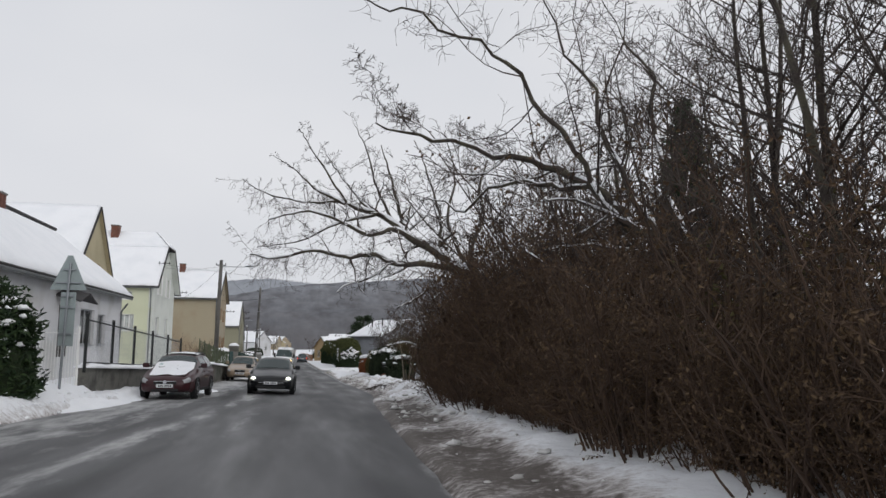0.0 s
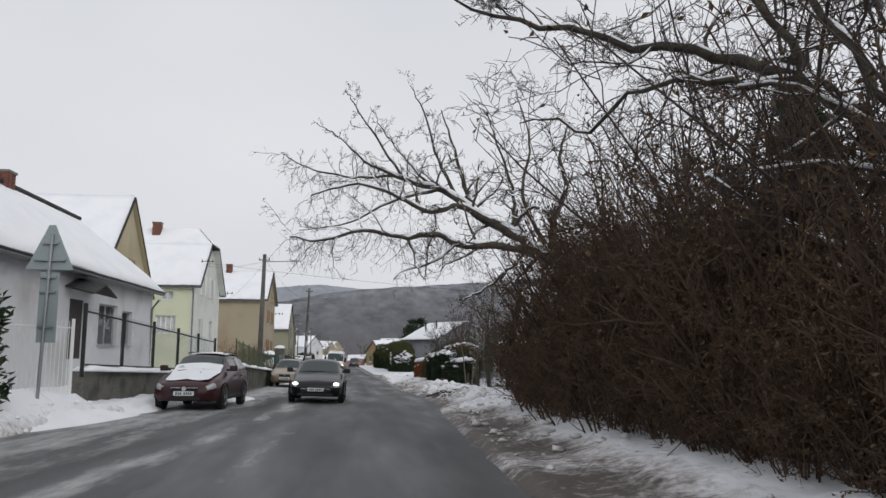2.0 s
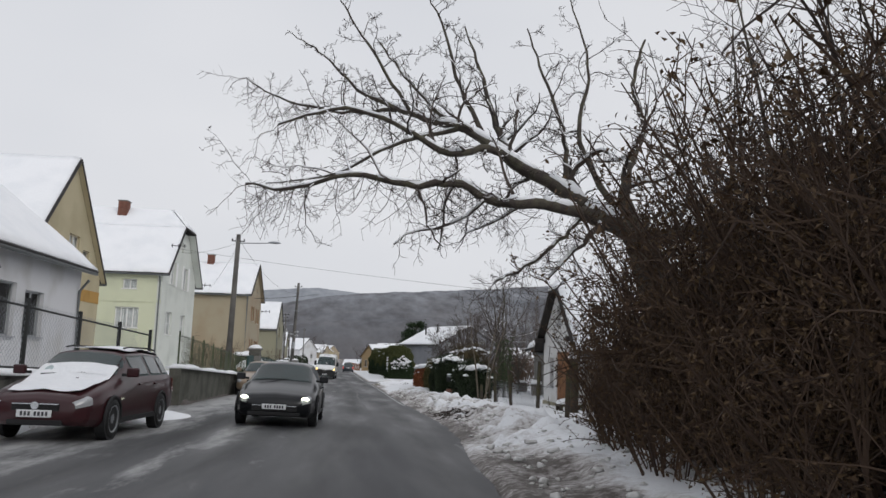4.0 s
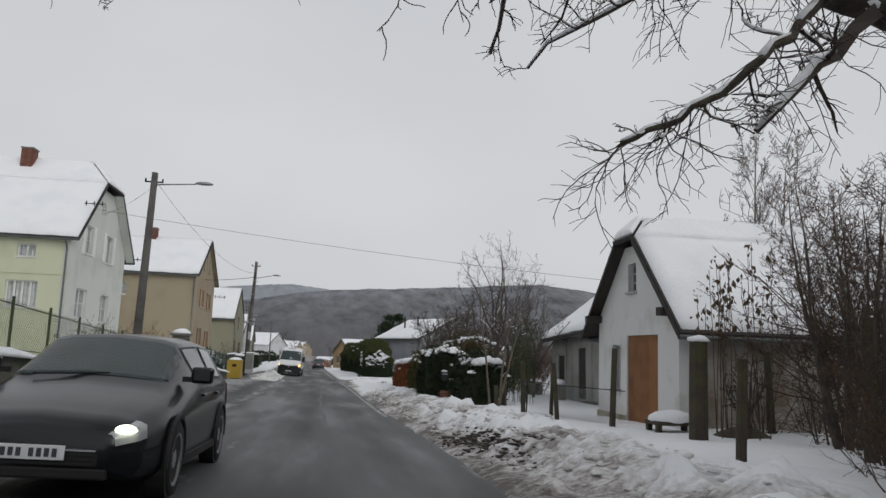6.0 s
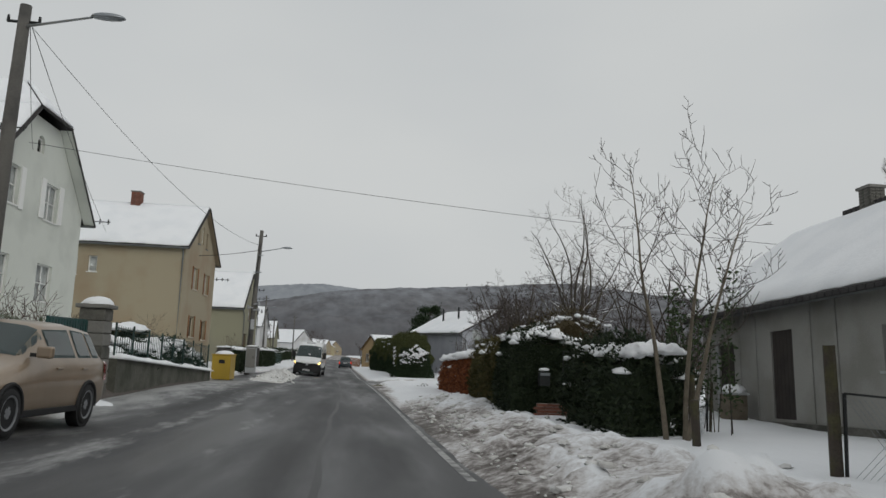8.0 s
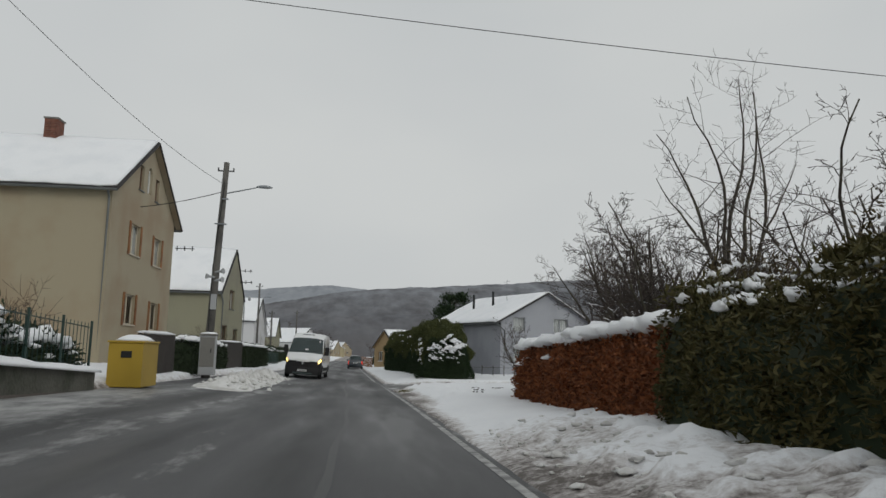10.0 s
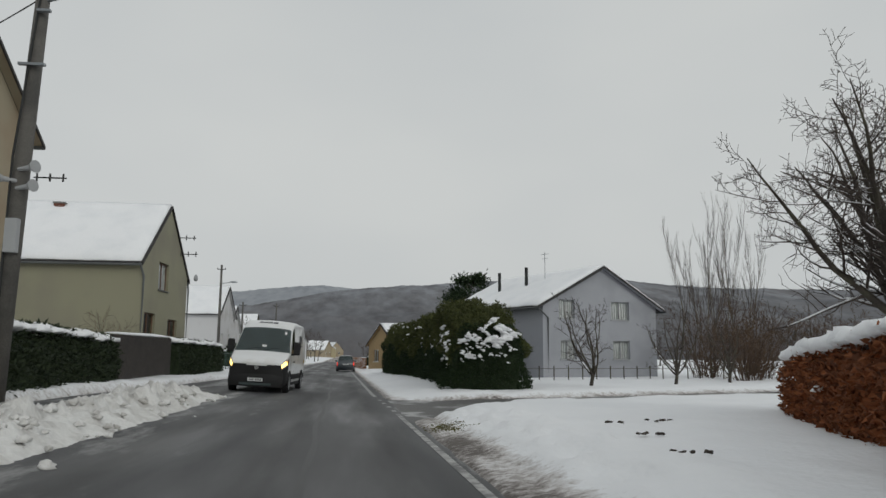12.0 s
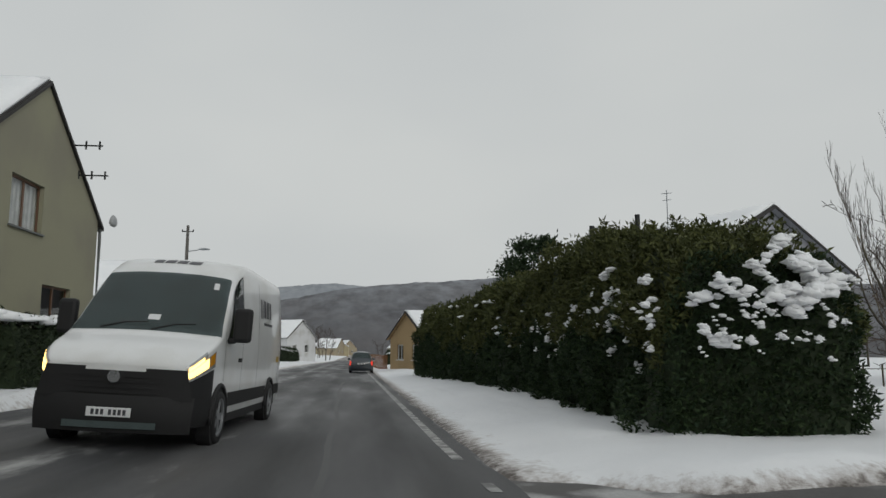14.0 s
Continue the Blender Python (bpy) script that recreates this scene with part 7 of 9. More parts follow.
def car(name, label, m, stations, paint, W, wheels, r, screen, rear, sides, lamp=None, tails=None, snow=False, rails=False, sill=PLASTIC, grille=(0.42, 0.46, 0.62), bumper=0.42, arch=PLASTIC, plate_z=0.42, mirror=(1.35, 0.98), lamp_z=0.62, lamp_w=0.3, group=""):
    """A road vehicle, its nose towards local -y: lofted body, glazing over a dim painted backing, lamps, wheels, trim.
    """
    root = thing(name, m, label, "car", group)
    R = [ring_of(*s) for s in stations]
    fine = []
    for i in range(len(R) - 1):
        for k in range(3):
            fine.append([tuple(Vector(a).lerp(Vector(b), k / 3)) for a, b in zip(R[i], R[i + 1])])
    fine.append(R[-1])
    vs = [p for q in fine for p in q]
    mm = len(R[0])
    fs = [(i * mm + j, i * mm + j + 1, (i + 1) * mm + j + 1, (i + 1) * mm + j) for i in range(len(fine) - 1) for j in range(mm - 1)]
    fs += [tuple(range(mm)), tuple((len(fine) - 1) * mm + j for j in range(mm))[::-1]]
    fs += [(i * mm, (i + 1) * mm, (i + 1) * mm + mm - 1, i * mm + mm - 1) for i in range(len(fine) - 1)]
    body = part("body", (vs, fs), paint, root, "", True)
    bmn = bmesh.new()
    bmn.from_mesh(body.data)
    bmesh.ops.recalc_face_normals(bmn, faces=bmn.faces)
    bmn.to_mesh(body.data)
    bmn.free()
    M = mm - 1
    def glazed(nm, a, b, c, d, skew=None, nu=6, nv=8):
        # dim sheet under the pane, painted as the shaded cabin
        part(nm + "_surround", patch(R, a, b, c, d, 0.004, nu * 2, nv * 2, skew), DIM_TEAL, root)
        k = 0.05 * (b - a)
        g = part(nm, patch(R, a + k, b - k, c + 0.12, d - 0.12, 0.012, nu * 2, nv * 2, skew), CAR_GLASS, root, "", True)
        g.visible_shadow = False
    glazed("windscreen", screen[0], screen[1], 5.4, M - (5.4))
    if rear:
        glazed("rear_window", rear[0], rear[1], 5.3, M - 5.3)
    for s0, s1 in sides:
        for j0, j1 in ((4.25, 5.85), (M - 4.25, M - 5.85)):
            glazed("side_window", s0, s1, j0, j1, nu=4, nv=4)
    L = stations[-1][0]
    # lower front: bumper band, grille, lamps, plate
    y0 = stations[0][0]
    part("bumper", patch(R, 0.0, 2.2, 0.3, 2.6, 0.012, 10, 3), paint, root)
    part("bumper", patch(R, 0.0, 2.2, M - 2.6, M - 0.3, 0.012, 10, 3), paint, root)
    gw, g0, g1 = grille
    part("grille", box(-gw, gw, y0 - (0.012), y0 + 0.12, g0, g1, 0.02), PLASTIC, root)
    for k in range(4):
        zb = g0 + (g1 - g0) * (k + 0.5) / 4
        part("grille_bar", box(-gw * 0.96, gw * 0.96, y0 - (0.02), y0 - 0.006, zb - 0.008, zb + 0.008), CHROME if k == 3 else PLASTIC, root)
    part("badge", tubes([([(0, y0 - (0.035), g1 - 0.04), (0, y0 - 0.005, g1 - 0.04)], [0.06, 0.06])], 14), CHROME, root)
    part("air_intake", box(-gw * 1.15, gw * 1.15, y0 - 0.006, y0 + 0.12, 0.24, 0.33, 0.02), PLASTIC, root)
    number_plate(root, y0 - (0.03), plate_z)
    for sx in (-1, 1):
        j0, j1 = (3.35, 4.6) if sx > 0 else (M - 4.6, M - 3.35)
        h = new("headlamp")
        h.parent = root
        part("lamp_housing", patch(R, 0.12, 1.25, j0, j1, 0.0122, 6, 4), LENS_GLASS, h, "clear headlamp glass", True)
        if lamp:
            bx = stations[1][1] * (1 - lamp_w * 0.45) * sx
            part("bulb", blob((bx, stations[0][0] + 0.06, lamp_z), (0.085, 0.05, 0.045), 1, 0.0, 8), lamp, h, "lit headlamp", True)
        # mirrors, handles
        mi = new("door_mirror")
        mi.parent = root
        my, mz = mirror
        part("mirror_housing", box(sx * (W / 2 - 0.02), sx * (W / 2 + 0.19), my, my + 0.10, mz, mz + (0.16), 0.03), paint, mi)
        part("mirror_arm", box(sx * (W / 2 - 0.10), sx * (W / 2 + 0.05), my + 0.03, my + 0.08, mz + 0.01, mz + 0.06), PLASTIC, mi)
        for hy in (2.05, 2.95):
            part("door_handle", box(sx * (W / 2 - 0.015), sx * (W / 2 + 0.02), hy, hy + 0.16, 0.83, 0.86, 0.008), paint, root)
        part("sill_strip", box(sx * (W / 2 - 0.05), sx * (W / 2 + 0.012), wheels[0] + r, wheels[1] - r, 0.22, 0.31, 0.01), sill, root)
        for wy in wheels:
            aring = tubes([([(sx * (W / 2 + 0.004), wy + math.cos(a) * r * 1.16, r + math.sin(a) * r * 1.16) for a in np.linspace(-0.1, math.pi + 0.1, 17)], [0.028] * 17)], 6)
            part("wheel_arch", aring, arch, root)
            part("arch_liner", tubes([([(sx * (W / 2 - 0.16), wy, r), (sx * (W / 2 + 0.006), wy, r)], [r * 1.15, r * 1.15])], 22), PLASTIC, root)
            wheel(root, sx * (W / 2 - 0.075), wy, r, sx)
        j0, j1 = (2.9, 4.3) if sx > 0 else (M - 4.3, M - 2.9)
        part("tail_lamp", patch(R, len(R) - (2.3), len(R) - 1.05, j0, j1, 0.012, 4, 4), tails or LENS_RED, root, "red tail lamp")
        if rails:
            part("roof_rail", tubes([([(sx * stations[5][6] * 0.86, stations[4][0] + 0.15 + k * (stations[6][0] - stations[4][0] - 0.2) / 6, stations[5][5] + (0.03 if k in (0, 6) else 0.06)) for k in range(7)], [0.016] * 7)], 6), PLASTIC, root)
    number_plate(root, L + 0.03, 0.78, 1)
    part("wiper", tubes([([(-0.5, stations[3][0] + 0.02, stations[3][5] + 0.06), (0.15, stations[3][0] + 0.12, stations[3][5] + 0.10)], [0.010, 0.008])], 5), PLASTIC, root)
    if snow:
        s = new("car_snow")
        s.parent = root
        hood = patch(R, 1.3, 3.15, 5.8, M - 5.8, 0.03, 14, 14)
        hv = [Vector(v) + Vector((0, 0, 0.05 * noise.noise(Vector(v) * 3.1))) for v in hood[0]]
        part("bonnet_snow", (hv, hood[1]), SNOW, s, "patchy snow on the bonnet", True)
        glaze = patch(R, 3.12, 3.5, 5.75, M - 5.75, 0.022, 10, 12)
        part("windscreen_snow", ([Vector(v) + Vector((0, 0, 0.02 * noise.noise(Vector(v) * 4.0))) for v in glaze[0]], glaze[1]), SNOW, s, "thin frost and snow on the windscreen", True)
        top = patch(R, 4.1, 6.7, 6.3, M - 6.3, 0.05, 16, 10)
        tv = [Vector(v) + Vector((0, 0, 0.03 * noise.noise(Vector(v) * 2.2))) for v in top[0]]
        part("roof_snow", (tv, top[1]), SNOW, s, "layer of snow on the roof", True)
    return root


def estate(W, H, L):
    w, h = W / 2, H
    return [(0.0, w * 0.66, 0.30, 0.56, w * 0.64, 0.60, w * 0.42), (0.12, w * 0.86, 0.24, 0.64, w * 0.84, 0.69, w * 0.58), (0.5, w * 0.97, 0.20, 0.74, w * 0.93, 0.80, w * 0.66), (1.15, w, 0.20, 0.88, w * 0.97, 0.94, w * 0.72), (1.95, w, 0.20, 0.92, w * 0.98, h - 0.05, w * 0.66), (2.9, w, 0.20, 0.93, w * 0.98, h, w * 0.68), (L - 0.55, w * 0.99, 0.22, 0.95, w * 0.97, h - 0.04, w * 0.66), (L - 0.15, w * 0.95, 0.26, 0.94, w * 0.92, 1.02, w * 0.72), (L, w * 0.86, 0.34, 0.78, w * 0.82, 0.84, w * 0.66)]


def on_road(x, y, turn=0.0, lift=0.0):
    z = road_z(x, y)
    dzx = (road_z(x + 0.7, y) - road_z(x - 0.7, y)) / 1.4
    dzy = (road_z(x, y + 2) - road_z(x, y - 2)) / 4
    return Matrix.Translation((x, y, z + lift)) @ Euler((math.atan(dzy), -math.atan(dzx), radians(turn))).to_matrix().to_4x4()


car("estate_car", "dark red estate car parked by the wall, snow on bonnet", on_road(-3.75, 23.9, -3, 0.02), estate(1.73, 1.45, 4.5), RED_PAINT, 1.73, (0.85, 3.45), 0.31, (3.12, 3.92), (6.1, 6.9), [(4.0, 4.85), (4.95, 5.6), (5.68, 6.05)], None, snow=True, rails=True, grille=(0.36, 0.46, 0.58), lamp_z=0.6)
car("estate_car", "beige-gold compact estate car parked at the wall", on_road(-2.95, 44.3, -2, 0.02), estate(1.65, 1.48, 4.22), GOLD_PAINT, 1.65, (0.82, 3.28), 0.30, (3.12, 3.92), (6.1, 6.9), [(4.0, 4.85), (4.95, 5.6), (5.68, 6.05)], None, snow=False, grille=(0.30, 0.52, 0.66), lamp_z=0.62, bumper=0.3, plate_z=0.45)
hatch = estate(1.79, 1.44, 4.4)
car("saloon_car", "black hatchback driving with lit headlamps", on_road(-0.6, 28.6, -1), hatch, BLACK_PAINT, 1.79, (0.88, 3.5), 0.32, (3.12, 3.92), (6.1, 6.9), [(4.0, 4.85), (4.95, 5.7)], HEADLIGHT_PALE, grille=(0.5, 0.34, 0.48), lamp_z=0.62, plate_z=0.44)
mpv = [(y, wl, zs, zb * 1.04, wb, zt * (1.1 if k > 3 else 1.05), wt) for k, (y, wl, zs, zb, wb, zt, wt) in enumerate(estate(1.8, 1.5, 4.45))]
car("people_carrier", "slate-grey people carrier seen from behind, tail lamps lit", on_road(1.25, 145.6, 180), mpv, SLATE_PAINT, 1.8, (0.88, 3.5), 0.32, (3.12, 3.92), (6.1, 6.9), [(4.0, 4.85), (4.95, 5.7)], None, TAIL_LIT)

# delivery van
def van_ring(y, w, zt):
    """One cross-section of the van: upright flank, leaning upper side, rounded shoulder, nearly flat roof."""
    zb = min(1.36, zt - 0.10)
    up = zt - zb
    lean = 0.10 * ease(up, 0.1, 1.2)
    r = min(0.17, up * 0.6)
    wt = w - lean
    half = [(w * 0.95, 0.27), (w, 0.40), (w, 0.66), (w, 0.5 * 0.66 + 0.5 * zb), (w * 0.995, zb), (w * 0.995 - lean * 0.35, zb + (up - r) * 0.5), (wt * 0.995, zt - r), (wt - r * 0.12, zt - r * 0.5), (wt - r * 0.5, zt - r * 0.12), (wt - r * 1.3, zt), (wt * 0.45, zt + 0.025), (0.0, zt + 0.035)]
    return [(x, y, z) for x, z in half] + [(-x, y, z) for x, z in reversed(half[:-1])]


def van(m):
    root = thing("van", m, "white delivery van with black bumper and lit headlamps", "van")
    ys = (0.0, 0.04, 0.12, 0.25, 0.45, 0.68, 0.90, 1.10, 1.30, 1.50, 1.70, 1.86, 2.05, 2.30, 2.70, 3.40, 4.60, 6.00, 6.22, 6.30)
    tops = (0.99, 1.05, 1.11, 1.18, 1.26, 1.33, 1.42, 1.64, 1.86, 2.07, 2.27, 2.39, 2.49, 2.57, 2.62, 2.64, 2.64, 2.64, 2.60, 2.52)
    wide = (0.80, 0.87, 0.92, 0.965, 1.0, 1.015, 1.025, 1.025, 1.025, 1.025, 1.025, 1.025, 1.025, 1.025, 1.025, 1.025, 1.025, 1.025, 1.01, 0.97)
    R = [van_ring(*q) for q in zip(ys, wide, tops)]
    mm, M = len(R[0]), len(R[0]) - 1
    vs = [q for ring in R for q in ring]
    fs = [(i * mm + j, i * mm + j + 1, (i + 1) * mm + j + 1, (i + 1) * mm + j) for i in range(len(R) - 1) for j in range(mm - 1)]
    fs += [tuple(range(mm)), tuple((len(R) - 1) * mm + j for j in range(mm))[::-1]]
    fs += [(i * mm, (i + 1) * mm, (i + 1) * mm + mm - 1, i * mm + mm - 1) for i in range(len(R) - 1)]
    bm = bmesh.new()
    bv = [bm.verts.new(v) for v in vs]
    for f in fs:
        bm.faces.new([bv[i] for i in f])
    bmesh.ops.recalc_face_normals(bm, faces=bm.faces)
    part("body", bm, VAN_PAINT, root, "", True)

    def at(y):
        return float(np.interp(y, ys, range(len(ys))))

    def nose(name, z0, z1, w0, w1, out, mat, label="", curve=0.10, n=14, rows=5, thick=0.0):
        """A panel across the nose, bowed forwards in the middle and drawn back at its ends."""
        v, f = [], []
        for k in range(rows + 1):
            t = k / rows
            for i in range(n + 1):
                u = i / n * 2 - 1
                w = w0 + (w1 - w0) * t
                v.append((u * w, -out + curve * abs(u) ** 2.6 + thick * (2 * t - 1) ** 2, z0 + (z1 - z0) * t))
        for k in range(rows):
            for i in range(n):
                f.append((k * (n + 1) + i, k * (n + 1) + i + 1, (k + 1) * (n + 1) + i + 1, (k + 1) * (n + 1) + i))
        return part(name, (v, f), mat, root, label, True)

    nose("front_bumper", 0.20, 0.64, 0.93, 0.95, 0.11, PLASTIC, "black plastic bumper", 0.12, thick=0.03)
    nose("grille", 0.60, 0.97, 0.93, 0.84, 0.055, PLASTIC, "", 0.05)
    for k in range(4):
        z = 0.66 + k * 0.065
        nose("grille_bar", z, z + 0.022, 0.66, 0.66, 0.075, PLASTIC, "", 0.05, 10, 1)
    nose("nose_trim", 0.93, 1.0, 0.62, 0.60, 0.062, VAN_PAINT, "white trim between the headlamps", 0.05)
    nose("lower_intake", 0.25, 0.33, 0.55, 0.55, 0.112, DIM_TEAL, "", 0.03, 8, 1)
    part("badge", tubes([([(0, -0.10, 0.86), (0, -0.05, 0.86)], [0.075, 0.075])], 18), CHROME, root)
    number_plate(root, -0.135, 0.44)
    for sx in (1, -1):
        def side(j0, j1):
            return (j0, j1) if sx > 0 else (M - j1, M - j0)
        part("front_bumper", patch(R, 0.0, at(0.56), *side(0.05, 3.25), 0.022, 14, 8), PLASTIC, root, "black plastic bumper", True)
        h = new("headlamp")
        h.parent = root
        part("lamp_housing", patch(R, 0.05, at(0.62), *side(3.3, 4.75), 0.016, 12, 6), LENS_GLASS, h, "clear headlamp glass", True)
        part("lamp_housing", patch(R, 0.4, at(0.34), *side(4.6, 7.6), 0.014, 8, 10), LENS_GLASS, h, "clear headlamp glass", True)
        part("lamp_glow", patch(R, 0.7, at(0.24), *side(4.7, 6.8), 0.022, 8, 8), HEADLIGHT, h, "lit warm yellow headlamp", True)
        part("lamp_glow", patch(R, 0.5, at(0.36), *side(3.5, 4.45), 0.026, 8, 6), HEADLIGHT, h, "lit warm yellow headlamp", True)
        part("indicator", patch(R, at(0.40), at(0.57), *side(3.5, 4.5), 0.026, 4, 5), INDICATOR, h, "amber indicator glass", True)
        # cab door glazing, raked with the windscreen pillar
        for nm, off, mat, grow in (("side_window_surround", 0.006, PLASTIC, 0.05), ("side_window", 0.012, CAR_GLASS, 0.0)):
            rake = (lambda u, v: (1 - u) * (v if sx > 0 else 1 - v) * 3.0)
            g = part(nm, patch(R, at(1.16 - grow), at(2.22 + grow), *side(4.12 - grow, 5.95 + grow), off, 10, 8, rake), mat, root, "", True)
            g.visible_shadow = nm != "side_window"
        mi = new("door_mirror")
        mi.parent = root
        part("mirror_housing", box(sx * 1.08, sx * 1.33, 1.18, 1.33, 1.36, 1.84, 0.05), PLASTIC, mi)
        part("mirror_glass", box(sx * 1.11, sx * 1.30, 1.331, 1.336, 1.42, 1.80), CHROME, mi)
        part("mirror_arm", box(sx * 0.98, sx * 1.12, 1.22, 1.30, 1.34, 1.42, 0.02), PLASTIC, mi)
        for y0 in (1.12, 2.30, 3.62, 5.9):
            part("panel_seam", patch(R, at(y0), at(y0 + 0.014), *side(1.2, 5.9), 0.004, 1, 12), DIM_TEAL, root)
        part("door_handle", box(sx * 1.01, sx * 1.05, 2.05, 2.22, 1.08, 1.14, 0.01), PLASTIC, root)
        part("side_moulding", patch(R, at(1.42), at(4.52), *side(1.25, 2.0), 0.018, 24, 3), PLASTIC, root, "", True)
        part("side_moulding", patch(R, at(5.45), at(6.18), *side(1.25, 2.0), 0.018, 8, 3), PLASTIC, root, "", True)
        part("sill_strip", box(sx * 0.95, sx * 1.015, 1.4, 4.6, 0.24, 0.36, 0.01), PLASTIC, root)
        # the carrier's mark on the flank, as plain shapes
        for k, (y0, wd, lo, hi) in enumerate(((3.78, 0.10, 4.85, 5.45), (3.95, 0.05, 4.85, 5.45), (4.07, 0.22, 4.9, 5.45), (4.36, 0.22, 4.9, 5.45), (4.66, 0.18, 4.9, 5.45), (4.10, 0.9, 4.66, 4.74))):
            part("mark_bar", patch(R, at(y0), at(y0 + wd), *side(lo, hi), 0.006, 3, 3), LOGO_GREY, root)
        part("amber_marker", patch(R, at(5.6), at(5.95), *side(3.2, 3.5), 0.006, 3, 2), YELLOW_PAINT, root, "yellow square on the flank")
        for wy in (0.98, 5.02):
            arch_ = tubes([([(sx * 1.03, wy + math.cos(a) * 0.42, 0.35 + math.sin(a) * 0.42) for a in np.linspace(-0.15, math.pi + 0.15, 19)], [0.035] * 19)], 6)
            part("wheel_arch", arch_, PLASTIC, root, "", True)
            part("arch_liner", tubes([([(sx * 0.86, wy, 0.35), (sx * 1.032, wy, 0.35)], [0.415, 0.415])], 24), PLASTIC, root)
            wheel(root, sx * 0.955, wy, 0.35, sx, 0.22)
        part("tail_lamp", patch(R, at(6.18), at(6.26), *side(3.0, 5.2), 0.01, 2, 5), LENS_RED, root, "red tail lamp")
    # painted dim sheet in place of the shaded cab behind the windscreen
    part("windscreen_surround", patch(R, at(0.90), at(1.74), 7.6, M - 7.6, 0.005, 14, 20), DIM_TEAL, root, "", True)
    g = part("windscreen", patch(R, at(0.95), at(1.68), 8.15, M - 8.15, 0.012, 12, 20), CAR_GLASS, root, "", True)
    g.visible_shadow = False
    for x0, x1 in ((-0.62, -0.02), (0.05, 0.62)):
        part("wiper", tubes([([(x0, 0.90, 1.47), ((x0 + x1) / 2, 0.98, 1.555), (x1, 1.0, 1.575)], [0.013, 0.011, 0.008])], 5), PLASTIC, root)
    part("dashboard", box(-0.85, 0.85, 1.02, 1.30, 1.46, 1.53, 0.02), PLASTIC, root)
    part("paper_sticker", patch(R, at(1.52), at(1.62), 8.9, 9.2, 0.016, 2, 2), PLATE, root)
    part("paper_sticker", patch(R, at(1.03), at(1.10), M / 2 - 0.25, M / 2 + 0.1, 0.016, 2, 2), PLATE, root)
    # the same mark above the windscreen
    for a0, a1 in ((-0.72, -0.46), (-0.40, -0.12), (-0.06, 0.22), (0.28, 0.62)):
        part("mark_bar", patch(R, at(2.02), at(2.20), M / 2 - 1.25 * a1, M / 2 - 1.25 * a0, 0.006, 3, 2), LOGO_GREY, root)
    number_plate(root, 6.33, 0.78, 1)
    return root


van(on_road(-1.38, 93.8, -2))

# ---- walls, fences, street furniture ----
def garden_wall(label, line, tops, depth, mat, cap_snow=True, step=1.6, blocks=False):
    """A wall along (x, y) points, built of blocks with recessed joints; tops give the height of its top at each end."""
    a, b = Vector((*line[0], 0)), Vector((*line[1], 0))
    L = (b - a).length
    t = (b - a).normalized()
    s = Vector((-t.y, t.x, 0))
    root = thing("garden_wall", pose(a.x, a.y, ground_z(a.x, a.y)), label, "wall")
    oz = ground_z(a.x, a.y)
    rng = random.Random(int(L * 10))
    def at(d, off, z):
        p = a + t * d + s * off - a
        return (p.x, p.y, z - oz)
    n = max(2, int(L / 2))
    vs, fs = [], []
    for i in range(n + 1):
        d = L * i / n
        zt = tops[0] + (tops[1] - tops[0]) * i / n
        zb = ground_z((a + t * d).x, (a + t * d).y) - 0.5
        vs += [at(d, 0.03, zb), at(d, 0.03, zt), at(d, depth - 0.03, zt), at(d, depth - 0.03, zb)]
    for i in range(n):
        for j in range(4):
            fs.append((4 * i + j, 4 * (i + 1) + j, 4 * (i + 1) + (j + 1) % 4, 4 * i + (j + 1) % 4))
    fs += [(0, 1, 2, 3), (4 * n + 3, 4 * n + 2, 4 * n + 1, 4 * n)]
    part("wall_core", (vs, fs), mat, root)
    # face blocks
    bm = bmesh.new()
    cuboid(bm, 0, 1, -0.04, 0.04, 0, 1, 0.03)
    me = bpy.data.meshes.new("stone")
    bm.to_mesh(me)
    bm.free()
    me.materials.append(mat)
    d = 0.0
    rows = 4 if blocks else 0
    for r in range(rows):
        d = -rng.random() * 0.3
        while d < L:
            w = rng.uniform(0.45, 0.8)
            d0, d1 = max(0, d), min(L, d + w)
            d += w
            if d1 - d0 < 0.12:
                continue
            f = (d0 + d1) / 2 / L
            zt = tops[0] + (tops[1] - tops[0]) * f
            zb = ground_z((a + t * d0).x, (a + t * d0).y) - 0.05
            h = (zt - zb) / rows
            o = new("stone", me)
            o.parent = root
            p = at(d0 + 0.01, 0.03 + rng.uniform(-0.012, 0.012), zb + r * h + 0.008)
            slope = (tops[1] - tops[0]) / L
            o.matrix_local = Matrix.Translation(p) @ Matrix.Rotation(math.atan2(t.y, t.x), 4, "Z") @ Matrix.Shear("XZ", 4, (0, 0)) @ Matrix.Diagonal((d1 - d0 - 0.018, 1, h - 0.014, 1))
    if cap_snow:
        q = [at(0, -0.08, tops[0]), at(L, -0.08, tops[1]), at(L, depth + 0.08, tops[1]), at(0, depth + 0.08, tops[0])]
        part("cap_snow", sheet(q, 0.13, max(6, int(L * 3)), 4, 0.5, L, 0.05), SNOW, root, "snow lying on the wall", True)
    return root


